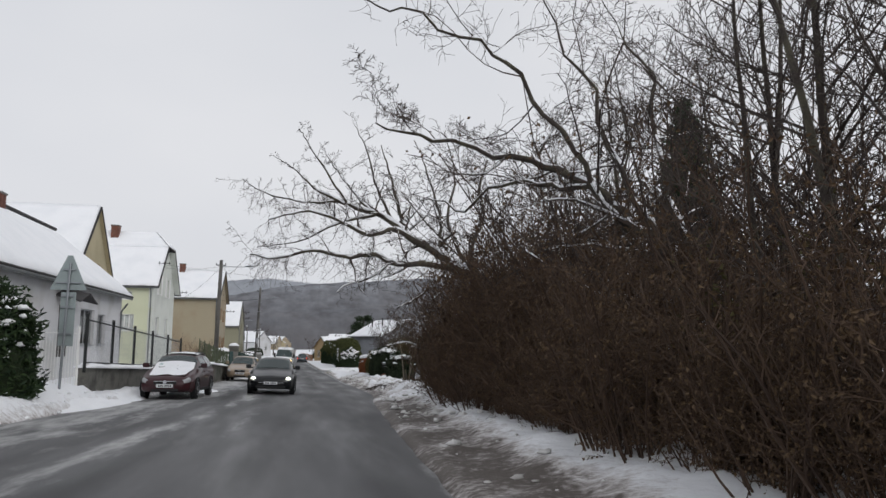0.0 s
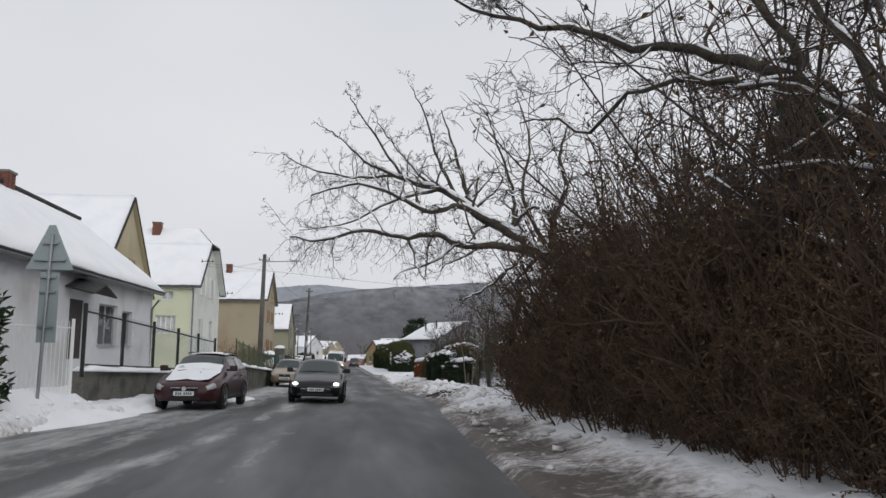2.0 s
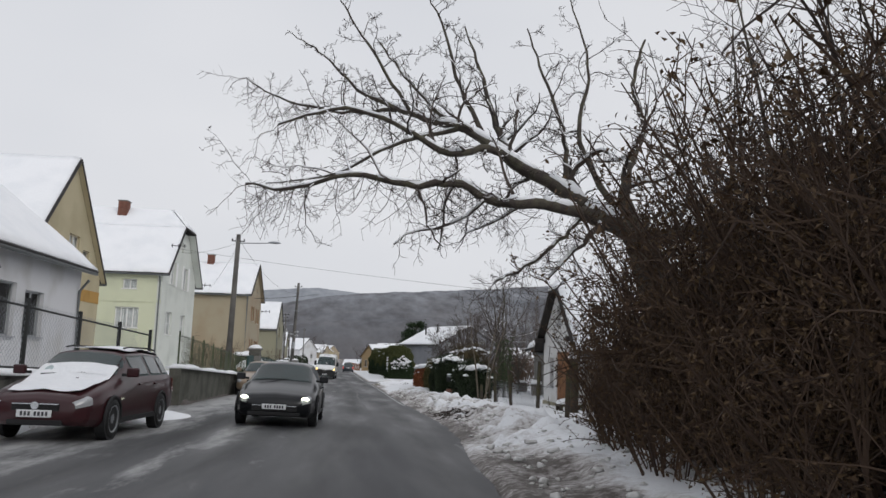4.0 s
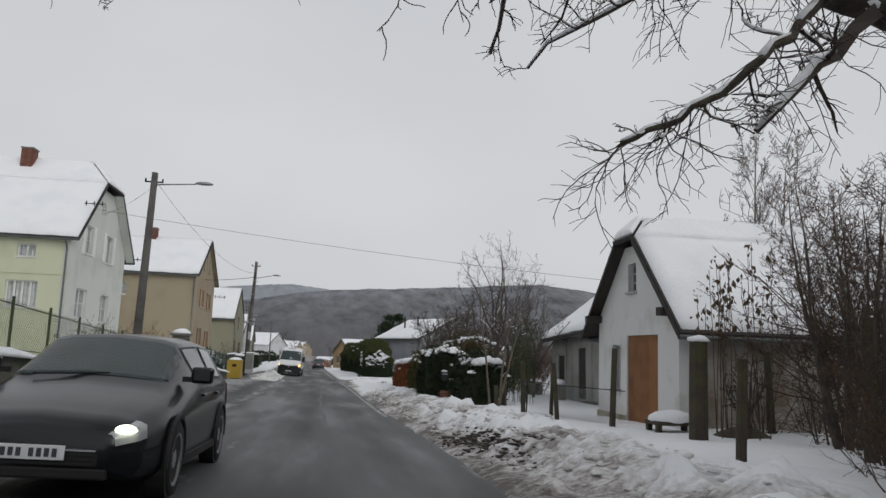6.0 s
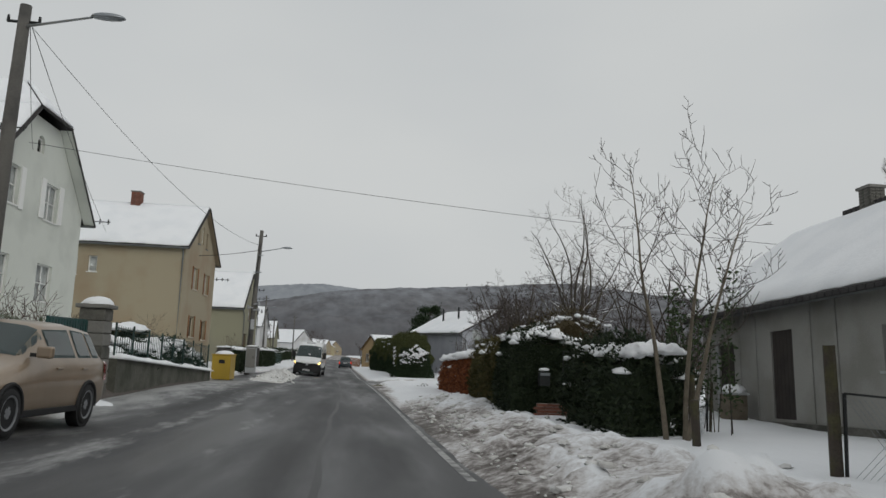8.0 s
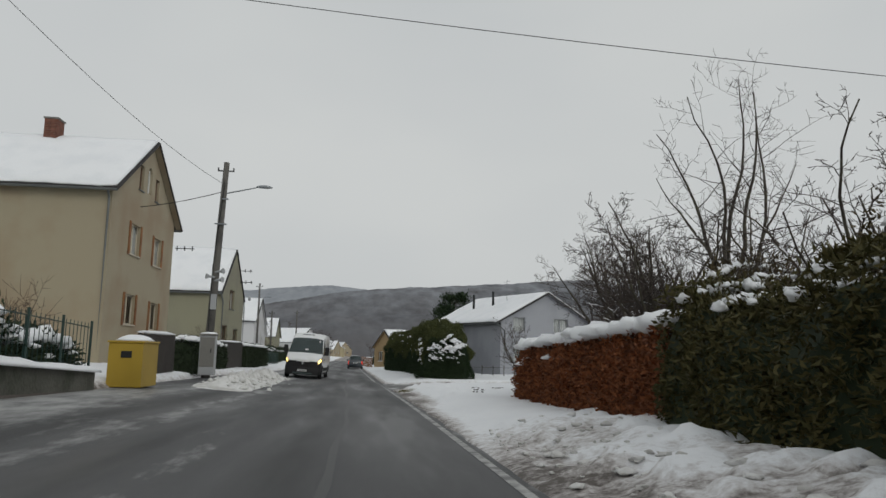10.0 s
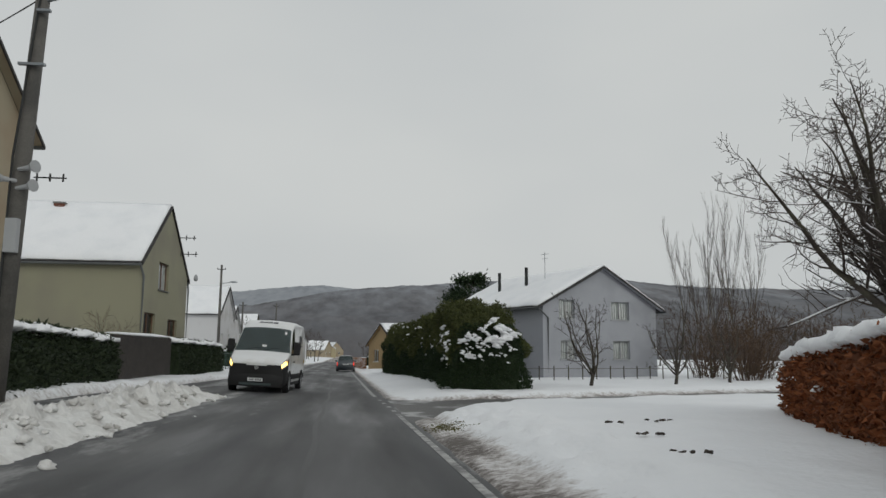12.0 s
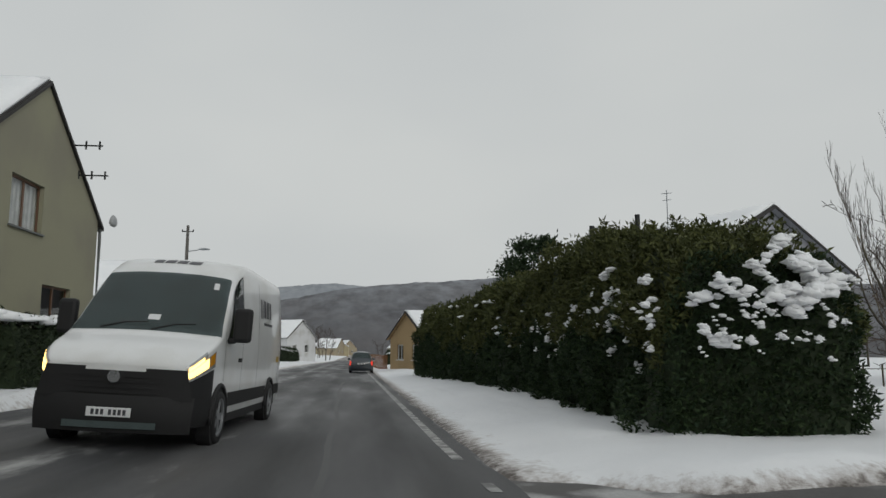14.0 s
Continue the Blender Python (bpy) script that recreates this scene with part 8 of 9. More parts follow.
def post_fence(label, line, base, top, step, mat, bars=0.0, rail=2, r=0.025, post_r=0.03, mesh=0.0, group=""):
    """Posts, rails and, where given, upright bars or a wire mesh. base, top: heights at both ends."""
    a, b = Vector((*line[0], 0)), Vector((*line[1], 0))
    L = (b - a).length
    root = thing("fence", pose(a.x, a.y, base[0]), label, "fence", group)
    t = (b - a).normalized()
    n = max(1, round(L / step))
    zb = lambda f: base[0] + (base[1] - base[0]) * f - base[0]
    zt = lambda f: top[0] + (top[1] - top[0]) * f - base[0]
    for i in range(n + 1):
        f = i / n
        p = t * L * f
        part("post", tubes([([(p.x, p.y, zb(f) - 0.1), (p.x, p.y, zt(f) + 0.06)], [post_r, post_r])], 6), mat, root)
    for k in range(rail):
        g = 0.12 + 0.8 * k / max(1, rail - 1) if rail > 1 else 0.9
        part("rail", tubes([([(0, 0, zb(0) + (zt(0) - zb(0)) * g), (t.x * L, t.y * L, zb(1) + (zt(1) - zb(1)) * g)], [r, r])], 5), mat, root)
    if bars:
        m = int(L / bars)
        for i in range(1, m):
            f = i / m
            p = t * L * f
            part("bar", tubes([([(p.x, p.y, zb(f) + 0.06), (p.x, p.y, zt(f))], [0.008, 0.008])], 4), mat, root)
    if mesh:
        lines = []
        m = int(L / mesh)
        for i in range(m):
            for sgn in (1, -1):
                d0 = L * i / m
                d1 = d0 + sgn * (zt(0) - zb(0)) * 0.9
                if 0 <= d1 <= L:
                    f0, f1 = d0 / L, d1 / L
                    p0, p1 = t * d0, t * d1
                    lines.append(([(p0.x, p0.y, zb(f0) + 0.05), (p1.x, p1.y, zt(f1) - 0.03)], [0.003, 0.003]))
        wire = part("wire_mesh", tubes(lines, 3, False), mat if mat in (GREEN_METAL, MOSS_METAL) else METAL_GREY, root)
        tagged(wire, kind="stuff")
    return root


garden_wall("dark stone garden wall capped with snow", ((-5.75, 22.6), (-4.75, 35.2)), (-0.02, -0.55), 0.35, WALL_STONE)
garden_wall("mossy dark retaining wall capped with snow", ((-3.95, 35.0), (-3.95, 51.2)), (-0.22, -1.0), 0.4, RETAINING)
garden_wall("dark retaining wall with a snowy coping under the green fence", ((-3.75, 54.9), (-3.75, 67.6)), (-0.85, -1.55), 0.35, RETAINING)
post_fence("black iron fence on the garden wall", ((-5.85, 22.6), (-4.95, 35.0)), (-0.05, -0.55), (1.55, 0.85), 2.4, METAL_DARK, bars=0.0, rail=2, post_r=0.05, mesh=0.12)
post_fence("thin green fence on the retaining wall", ((-4.15, 35.3), (-4.15, 51.0)), (-0.2, -1.0), (0.85, -0.05), 2.0, MOSS_METAL, rail=2, r=0.012, post_r=0.028, mesh=0.10)
post_fence("dark green bar fence above the wall", ((-3.9, 55.0), (-3.9, 67.5)), (-0.85, -1.55), (-0.0, -0.5), 1.55, GREEN_METAL, bars=0.2, rail=2, r=0.012, post_r=0.028)
post_fence("pale picket fence before the white house", ((-6.9, 16.5), (-5.9, 22.0)), (-0.75, -0.75), (1.2, 1.15), 2.6, WHITE_PAINT, bars=0.16, rail=2, r=0.014, post_r=0.04)
post_fence("green mesh fence along the pavement", ((-6.2, 112.5), (-6.2, 125.0)), (-2.4, -2.55), (-1.2, -1.35), 2.2, GREEN_METAL, rail=2, r=0.012, post_r=0.03, mesh=0.18)


def pillar(x, y, z0, z1, w, label):
    root = thing("gate_pillar", pose(x, y, z0), label, "pillar")
    n = max(3, int((z1 - z0) / 0.28))
    h = (z1 - z0) / n
    part("pillar_core", box(-w / 2 + 0.03, w / 2 - 0.03, -w / 2 + 0.03, w / 2 - 0.03, 0, z1 - z0), WALL_STONE, root)
    for i in range(n):
        part("stone", box(-w / 2, w / 2, -w / 2, w / 2, i * h + 0.01, (i + 1) * h - 0.01, 0.02), CONCRETE if i % 3 else WALL_STONE, root)
    part("cap_stone", box(-w / 2 - 0.08, w / 2 + 0.08, -w / 2 - 0.08, w / 2 + 0.08, z1 - z0, z1 - z0 + 0.1, 0.02), CONCRETE, root)
    part("cap_snow", blob((0, 0, z1 - z0 + 0.1), (w * 0.62, w * 0.62, 0.2), x, 0.15, 8), SNOW, root, "dome of snow on the pillar", True)
    return root


pillar(-4.12, 54.1, -1.75, 0.35, 0.6, "square stone gate pillar with a dome of snow")
TEAL = material("teal_painted_steel", (0.010, 0.060, 0.056), 0.5, var=0.25, scale=12, bump=0.05)
gate = thing("garden_gate", pose(-4.15, 51.3, -1.66), "teal-green solid steel garden gate beside the pillar", "gate")
part("gate_frame", box(-0.03, 0.03, 0.0, 2.25, 0.08, 1.72, 0.01), TEAL, gate)
for k in range(14):
    part("bar", box(0.032, 0.05, 0.03 + k * 0.16, 0.15 + k * 0.16, 0.12, 1.68), TEAL, gate)
part("latch", box(0.052, 0.08, 2.05, 2.2, 0.95, 1.0, 0.006), METAL_GREY, gate)


def street_pole(x, y, z0, z1, lean, label, lamp=None, arms=True, r0=0.17, r1=0.11, brackets=False, drop=0.45):
    root = thing("utility_pole", pose(x, y, z0), label, "pole")
    h = z1 - z0
    top = Vector((lean[0], lean[1], h))
    part("shaft", tubes([([(0, 0, -0.3), tuple(top * 0.5), tuple(top)], [r0, (r0 + r1) / 2, r1])], 10), POLE_CONCRETE, root, "", True)
    if arms:
        for dz in (0.35, 0.9):
            c = top * (1 - dz / h)
            part("cross_arm", tubes([([(c.x - 0.32, c.y, c.z), (c.x + 0.32, c.y, c.z)], [0.03, 0.03])], 6), METAL_DARK, root)
            for s in (-0.3, 0.3):
                part("insulator", tubes([([(c.x + s, c.y, c.z), (c.x + s, c.y, c.z + 0.13)], [0.035, 0.025])], 8), PLASTIC, root)
            break
    if lamp:
        lx, ly, lz = lamp
        l = new("street_lamp")
        l.parent = root
        c = top * (1 - drop / h)
        part("lamp_arm", tubes([([tuple(c), (lx - x - 0.3, ly - y, lz - z0 - 0.02)], [0.03, 0.022])], 7), METAL_GREY, l)
        part("lamp_head", blob((lx - x, ly - y, lz - z0), (0.33, 0.13, 0.09), 2, 0.0, 8), METAL_GREY, l, "cobra-head street lamp", True)
    if brackets:
        for sx, sz in ((0.24, 0.82), (-0.2, 0.70), (0.26, 0.70)):
            part("bracket", box(min(0, sx) + top.x * sz, max(0, sx) + top.x * sz, -r0 - 0.05, -r0 + 0.03, h * sz - 0.025, h * sz + 0.025, 0.006), METAL_GREY, root)
        for sx, sz in ((0.2, 0.475), (-0.18, 0.45), (0.2, 0.435)):
            cx, cz = top.x * sz, h * sz
            part("loudspeaker", tubes([([(cx, -0.12, cz), (cx + sx * 1.1, -0.2, cz + 0.02), (cx + sx * 1.7, -0.26, cz + 0.03)], [0.035, 0.05, 0.115])], 12), GREY_PAINT, root, "grey horn loudspeaker")
        part("cable_box", box(0.06, 0.26, -0.28, -0.12, h * 0.30, h * 0.37, 0.01), GREY_PAINT, root)
        part("cable", tubes([([(0.02, -r0, 0.2), (0.05, -r0, h * 0.5), (top.x, -r1 - 0.02, h * 0.9)], [0.02, 0.02, 0.02])], 6), METAL_DARK, root)
    return root


street_pole(-5.0, 50.4, -1.4, 6.25, (0.13, 0), "grey concrete utility pole with a street lamp arm", (-2.95, 49.5, 5.75))
street_pole(-4.05, 80.6, -2.05, 6.5, (0.3, 0), "dark concrete utility pole carrying small loudspeakers and a street lamp", (-2.15, 80.2, 5.45), brackets=True, r0=0.175, drop=1.3)
street_pole(-8.6, 127.2, -2.4, 5.6, (0.0, 0), "slim utility pole beside the road", (-7.6, 127.0, 4.2), r0=0.13, r1=0.08, drop=1.5)
street_pole(-7.6, 160.0, -2.9, 4.6, (0.0, 0), "slim utility pole far down the road", None, r0=0.13, r1=0.08)
street_pole(-9.0, 142.0, -2.7, 3.6, (0.0, 0), "slim utility pole far down the road", None, r0=0.12, r1=0.08)


def wire(a, b, sag, label="thin overhead wire", r=0.008):
    a, b = Vector(a), Vector(b)
    pts = [tuple(a.lerp(b, i / 16) - Vector((0, 0, sag * 4 * (i / 16) * (1 - i / 16)))) for i in range(17)]
    return tagged(new("overhead_wire", mesh_of("overhead_wire", *tubes([(pts, [r] * 17)], 4), METAL_DARK)), label, "wire")


wire((-11.3, 66.0, 7.35), (24.0, 63.5, 4.35), 0.35, "overhead wire crossing the road to the gardens", 0.009)
wire((-4.75, 50.4, 5.85), (-3.8, 80.6, 5.6), 0.8, "overhead wire between the utility poles", 0.008)
wire((-4.75, 50.4, 5.85), (-11.2, 66.2, 7.1), 0.2, "service wire from pole to house")
wire((-3.8, 80.6, 5.3), (-8.1, 84.3, 5.2), 0.08, "service wire from pole to house", 0.016)
wire((-4.75, 50.4, 5.9), (-10.6, 74.0, 5.0), 0.2, "service wire from pole to house")
for (x, y, z) in ((-10.75, 63.3, 7.2), (-10.75, 73.4, 5.4), (-7.75, 91.4, 4.3), (-7.0, 108.0, 4.0), (-7.0, 107.4, 4.8)):
    b = thing("wire_bracket", pose(x, y, z), "dark insulator bracket for service wires on the gable", "bracket", "wire brackets")
    part("bracket_arm", tubes([([(-0.5, 0, 0), (0.5, 0, 0)], [0.025, 0.025])], 6), METAL_DARK, b)
    for k in (-0.4, 0.0, 0.4):
        part("insulator", tubes([([(k, 0, -0.12), (k, 0, 0.14)], [0.03, 0.03])], 6), METAL_DARK, b)

# warning sign seen from behind
sign = thing("road_sign", pose(-5.6, 19.6, -0.55, 0, 0, 4), "back of a triangular road sign above a narrow plate", "sign")
part("post", tubes([([(-0.05, 0, -0.1), (0.02, 0, 3.4)], [0.035, 0.035])], 8), METAL_GREY, sign)
tri = [(-0.45, 2.68), (0.45, 2.68), (0.06, 3.6), (-0.06, 3.6)]
part("triangle_plate", slab(tri, [], lambda u, d, z: (u, 0.04 + d, z), 0.02), SIGN_BACK, sign)
part("lower_plate", box(-0.17, 0.20, 0.04, 0.06, 1.2, 2.62, 0.01), SIGN_BACK, sign)
for z in (2.85, 3.2, 1.5, 2.2, 2.5):
    part("clamp", box(-0.3 if z in (2.85,) else -0.15, 0.3 if z in (2.85,) else 0.15, -0.02, 0.038, z, z + 0.04), METAL_GREY, sign)

# yellow box, meter cabinet
ybox = thing("grit_bin", pose(-3.6, 69.6, ground_z(-3.6, 69.6) + 0.02), "yellow steel utility box with snow on its lid", "box")
part("body", box(-0.40, 0.40, -0.6, 0.75, 0, 1.05, 0.02), YELLOW_PAINT, ybox)
part("vent", box(-0.1, 0.15, -0.615, -0.602, 0.70, 0.86, 0.01), PLASTIC, ybox)
part("lid", box(-0.43, 0.43, -0.63, 0.78, 1.05, 1.1, 0.015), YELLOW_PAINT, ybox)
part("lid_snow", blob((0, 0.07, 1.11), (0.42, 0.68, 0.14), 4, 0.2, 8), SNOW, ybox, "snow on the lid", True)
cab = thing("meter_cabinet", pose(-3.55, 78.3, -1.95), "pale grey concrete electricity cabinet on the pavement", "cabinet")
part("body", box(-0.28, 0.28, -0.16, 0.16, 0, 1.42, 0.02), GREY_PAINT, cab)
part("door", box(-0.25, 0.25, -0.18, -0.162, 0.3, 1.35, 0.01), CONCRETE, cab)
part("handle", box(0.12, 0.15, -0.2, -0.182, 0.8, 0.95, 0.005), PLASTIC, cab)
part("roof", box(-0.32, 0.32, -0.2, 0.2, 1.42, 1.47, 0.01), CONCRETE, cab)
part("snow_cap", blob((0, 0, 1.48), (0.3, 0.18, 0.07), 2, 0.2, 6), SNOW, cab, "", True)

# brown board gates between the clipped hedges
for x0, y0, y1, hgt, lab in ((-5.7, 91.4, 99.9, 1.55, "dark brown board fence along the pavement"), (-4.55, 73.2, 77.6, 1.3, "dark brown board fence with snow along its top")):
    bf = thing("board_fence", pose(x0, y0, ground_z(x0, y0)), lab, "fence")
    n = int((y1 - y0) / 0.15)
    for i in range(n):
        part("board", box(-0.015, 0.015, i * 0.15, i * 0.15 + 0.135, 0.05, hgt + 0.03 * math.sin(i * 1.7)), DARK_WOOD, bf)
    for z in (0.3, hgt - 0.25):
        part("rail", box(-0.06, -0.016, 0, n * 0.15, z, z + 0.08), DARK_WOOD, bf)
    part("fence_snow", blob((0, n * 0.075, hgt + 0.03), (0.09, n * 0.075, 0.07), 5, 0.3, 8), SNOW, bf, "snow along the top edge", True)

# garden front on the right: posts, rails, gate, letterbox
def wood_post(x, y, z1, r, label, lean=(0, 0), snow=False):
    z0 = ground_z(x, y)
    root = thing("fence_post", pose(x, y, z0), label, "post", "garden fence posts")
    part("post", tubes([([(0, 0, -0.2), (lean[0] * 0.5, lean[1] * 0.5, (z1 - z0) / 2), (lean[0], lean[1], z1 - z0)], [r, r * 0.97, r * 0.92])], 8), POST_WOOD, root)
    if snow:
        part("post_snow", blob((lean[0], lean[1], z1 - z0), (r * 1.1, r * 1.1, 0.09), x, 0.2, 6), SNOW, root, "cap of snow", True)
    return root


for x, y, z1, r, lean, sn in ((7.93, 47.7, -0.6, 0.06, (0, 0), False), (8.9, 49.0, -0.75, 0.03, (0.05, 0), False), (7.28, 39.8, -0.1, 0.06, (-0.15, 0), False), (7.66, 37.4, 0.27, 0.07, (0.06, 0), False),
                             (8.05, 34.5, 0.42, 0.17, (0.02, 0), True), (10.5, 36.1, 0.3, 0.07, (-0.1, 0), False), (7.28, 42.9, -0.14, 0.07, (-0.06, 0), False), (7.6, 41.3, -0.24, 0.035, (0, 0), False),
                             (7.52, 41.25, -0.4, 0.03, (0.05, 0), False), (7.3, 46.2, -0.95, 0.07, (-0.05, 0), False), (6.85, 31.2, 0.1, 0.07, (0.05, 0), False), (8.7, 31.2, 0.7, 0.1, (0.03, 0), False), (7.75, 52.6, -0.4, 0.05, (0, 0), False), (7.9, 51.9, -0.9, 0.03, (0, 0), False)):
    wood_post(x, y, z1, r, "thick mossy gatepost with a cap of snow" if sn else "weathered wooden fence post in the snow", lean, sn)
forked_tree("espalier_tree", "small bare fruit tree with snowy limbs beside the barn", 9.55, 35.3, 1.75, 0.05, 381, 7, 1.3, 6, "", lift=0.02, bole=0.38)


def seed_stalks(x, y, seed, label):
    """Tall thin stalks with withered leaves hanging from their tops."""
    rng = random.Random(seed)
    root = thing("stalk_clump", pose(x, y, ground_z(x, y)), label, "plant")
    stalks, spots = [], []
    for k in range(15):
        bx, by = rng.gauss(0, 0.22), rng.gauss(0, 0.5)
        p, r = shoot(rng, (bx, by, -0.05), (rng.uniform(-0.05, 0.05), rng.uniform(-0.05, 0.05), 1), rng.uniform(2.7, 3.7), 0.012, 9, 0.03, 0.02, 0.005)
        stalks.append((p, r))
        for q in p[6:]:
            for _ in range(3):
                spots.append((q.x + rng.uniform(-0.09, 0.09), q.y + rng.uniform(-0.09, 0.09), q.z + rng.uniform(-0.15, 0.1), 0, 0, -2.5))
    part("stem_clump", tubes(stalks, 4), BROWN_TWIG, root)
    part("foliage", cards(rng, spots, 0.13), DRY_LEAF, root, "withered hanging leaves")


for k, (x, y, h) in enumerate(((9.35, 32.5, 4.6), (10.3, 33.6, 5.2), (11.6, 34.4, 4.8))):
    upright_tree("hazel_bush", "tall many-stemmed leafless bush of fine brown twigs by the barn", x, y, h, 0.045, 390 + k, 12, twig=BROWN_TWIG, ratio=0.36, group="bushes by the barn", snow=0.03, stems=5, lift=0.03, spread=0.6, depth=3, least=0.0055, start=0.2, grow=1.2, fork=0.6)
seed_stalks(9.15, 35.1, 17, "tall dry stalks with hanging withered leaves before the barn")
part_gate = thing("wire_gate", pose(7.45, 41.3, -1.7), "rusty wire-mesh field gate before the barn", "gate")
part("gate_frame", tubes([([(-0.1, 1.55, 1.05), (0.15, 0, 1.02), (0.75, -3.3, 1.05)], [0.013] * 3), ([(-0.1, 1.55, 0.1), (0.15, 0, 0.08), (0.75, -3.3, 0.12)], [0.02] * 3), ([(-0.1, 1.55, 0.1), (-0.1, 1.55, 1.05)], [0.02] * 2), ([(0.15, 0, 0.1), (0.15, 0, 1.05)], [0.025] * 2)], 6), METAL_DARK, part_gate)
ml = []
for i in range(60):
    f = -i * 0.08 + 1.5
    for sg in (1, -1):
        e = f + sg * 0.9
        if -3.3 < e < 1.55:
            X = lambda v: 0.15 - v * 0.17
            ml.append(([(X(f), f, 0.1), (X(e), e, 1.0)], [0.003, 0.003]))
tagged(part("wire_mesh", tubes(ml, 3, False), METAL_GREY, part_gate), kind="stuff")
post_fence("low wire fence with thin posts by the garden", ((7.95, 47.7), (8.9, 49.1)), (-1.95, -1.98), (-1.1, -1.15), 1.5, METAL_DARK, rail=2, r=0.012, post_r=0.02, mesh=0.15)
box_ = thing("letterbox", pose(6.62, 52.7, -1.08), "dark steel letterbox hanging on the hedge", "letterbox")
part("body", box(-0.13, 0.13, -0.1, 0.1, 0, 0.32, 0.02), METAL_DARK, box_)
part("flap", box(-0.12, 0.12, -0.115, -0.102, 0.24, 0.3, 0.004), METAL_GREY, box_)
part("bracket", box(-0.03, 0.03, -0.03, 0.4, 0.1, 0.16), METAL_DARK, box_)
part("snow_cap", blob((0, 0, 0.37), (0.13, 0.09, 0.05), 3, 0.3, 6), SNOW, box_, "", True)
bwall = thing("brick_plinth", pose(6.5, 52.75, ground_z(6.5, 52.75) - 0.05), "low red brick plinth under the garden fence", "wall")
part("core", box(0.02, 1.4, 0.03, 0.27, 0, 0.52), MORTAR, bwall)
bm = box(0.006, 0.244, 0, 0.06, 0.006, 0.066)
bme = bpy.data.meshes.new("brick")
bm.to_mesh(bme)
bm.free()
bme.materials.append(BRICK)
for r in range(7):
    for k in range(6):
        o = new("brick", bme)
        o.parent = bwall
        o.location = (k * 0.25 - (0.1 if r % 2 else 0.02), 0.0, 0.01 + r * 0.074)
gatef = thing("garden_gate", pose(7.1, 52.75, -1.6), "thin dark metal frame gate by the hedge", "gate")
part("gate_frame", tubes([([(0, 0, -0.3), (0, 0, 1.35), (1.2, 0, 1.3), (1.2, 0, -0.3)], [0.02] * 4), ([(0, 0, 0.5), (1.2, 0, 0.5)], [0.012] * 2)], 6), METAL_DARK, gatef)
crate = thing("garden_bench", pose(10.1, 38.9, ground_z(10.1, 38.9)), "low dark bench under a cushion of snow by the barn door", "bench")
part("seat", box(-0.45, 0.45, -0.3, 0.3, 0.28, 0.36, 0.02), POST_WOOD, crate)
for sx in (-0.38, 0.38):
    for sy in (-0.22, 0.22):
        part("leg", box(sx - 0.05, sx + 0.05, sy - 0.05, sy + 0.05, -0.05, 0.28), POST_WOOD, crate)
part("seat_snow", blob((0, 0, 0.37), (0.5, 0.34, 0.2), 7, 0.15, 8), SNOW, crate, "cushion of snow", True)
crate.matrix_basis = pose(8.6, 36.6, ground_z(8.6, 36.6))
bowl = thing("tub", pose(9.4, 35.4, ground_z(9.4, 35.4)), "dark overturned tub lying in the snow", "tub")
part("tub", blob((0, 0, 0.02), (0.65, 0.4, 0.3), 5, 0.15, 8), POST_WOOD, bowl, "", True)
bin_ = thing("log_pile", pose(11.5, 56.6, ground_z(11.5, 56.6)), "small stack of split logs capped with snow", "logs")
for r in range(4):
    for k in range(4):
        part("log", tubes([([(0, k * 0.24 + (r % 2) * 0.1, 0.12 + r * 0.2), (0.5, k * 0.24 + (r % 2) * 0.1, 0.12 + r * 0.2)], [0.11, 0.11])], 8), PALE_BARK, bin_)
part("log_snow", blob((0.25, 0.4, 0.88), (0.35, 0.55, 0.12), 3, 0.2, 8), SNOW, bin_, "cap of snow", True)

# orchard fence of the grey house
post_fence("low orchard fence of thin stakes in the snow", ((10.0, 104.8), (30.0, 111.0)), (-2.75, -2.75), (-1.9, -1.95), 0.9, POST_WOOD, rail=1, r=0.012, post_r=0.03)

# ploughed ridge of snow between road and pavement
hv, hf = [], []
for i in range(180):
    yy = 71.5 + i * 0.11
    f = i / 179
    k = ease(f, 0.0, 0.16) * (1 - ease(f, 0.75, 1.0)) * (0.75 + 0.5 * abs(noise.noise(Vector((0, yy * 0.5, 4)))))
    for j in range(17):
        u = j / 16 * 2 - 1
        xx = lane_x(yy) - 4.0 + u * (0.9 + 0.2 * noise.noise(Vector((yy * 0.8, 0, 0))))
        h = (1 - abs(u) ** 1.7) * (0.17 + 0.36 * abs(noise.noise(Vector((xx * 2.1, yy * 1.9, 0)))) + 0.40 * abs(noise.noise(Vector((xx * 4.6, yy * 4.2, 5)))) + 0.16 * noise.noise(Vector((xx * 10, yy * 9, 5)))) * k
        hv.append((xx, yy, road_z(xx, yy) + max(h, 0.0) - 0.025))
hf = [(i * 17 + j, i * 17 + j + 1, (i + 1) * 17 + j + 1, (i + 1) * 17 + j) for i in range(179) for j in range(16)]
tagged(new("snow_heap", mesh_of("snow_heap", hv, hf, GREY_SNOW, True)), "ploughed ridge of lumpy snow beside the road", "snow", kind="stuff")
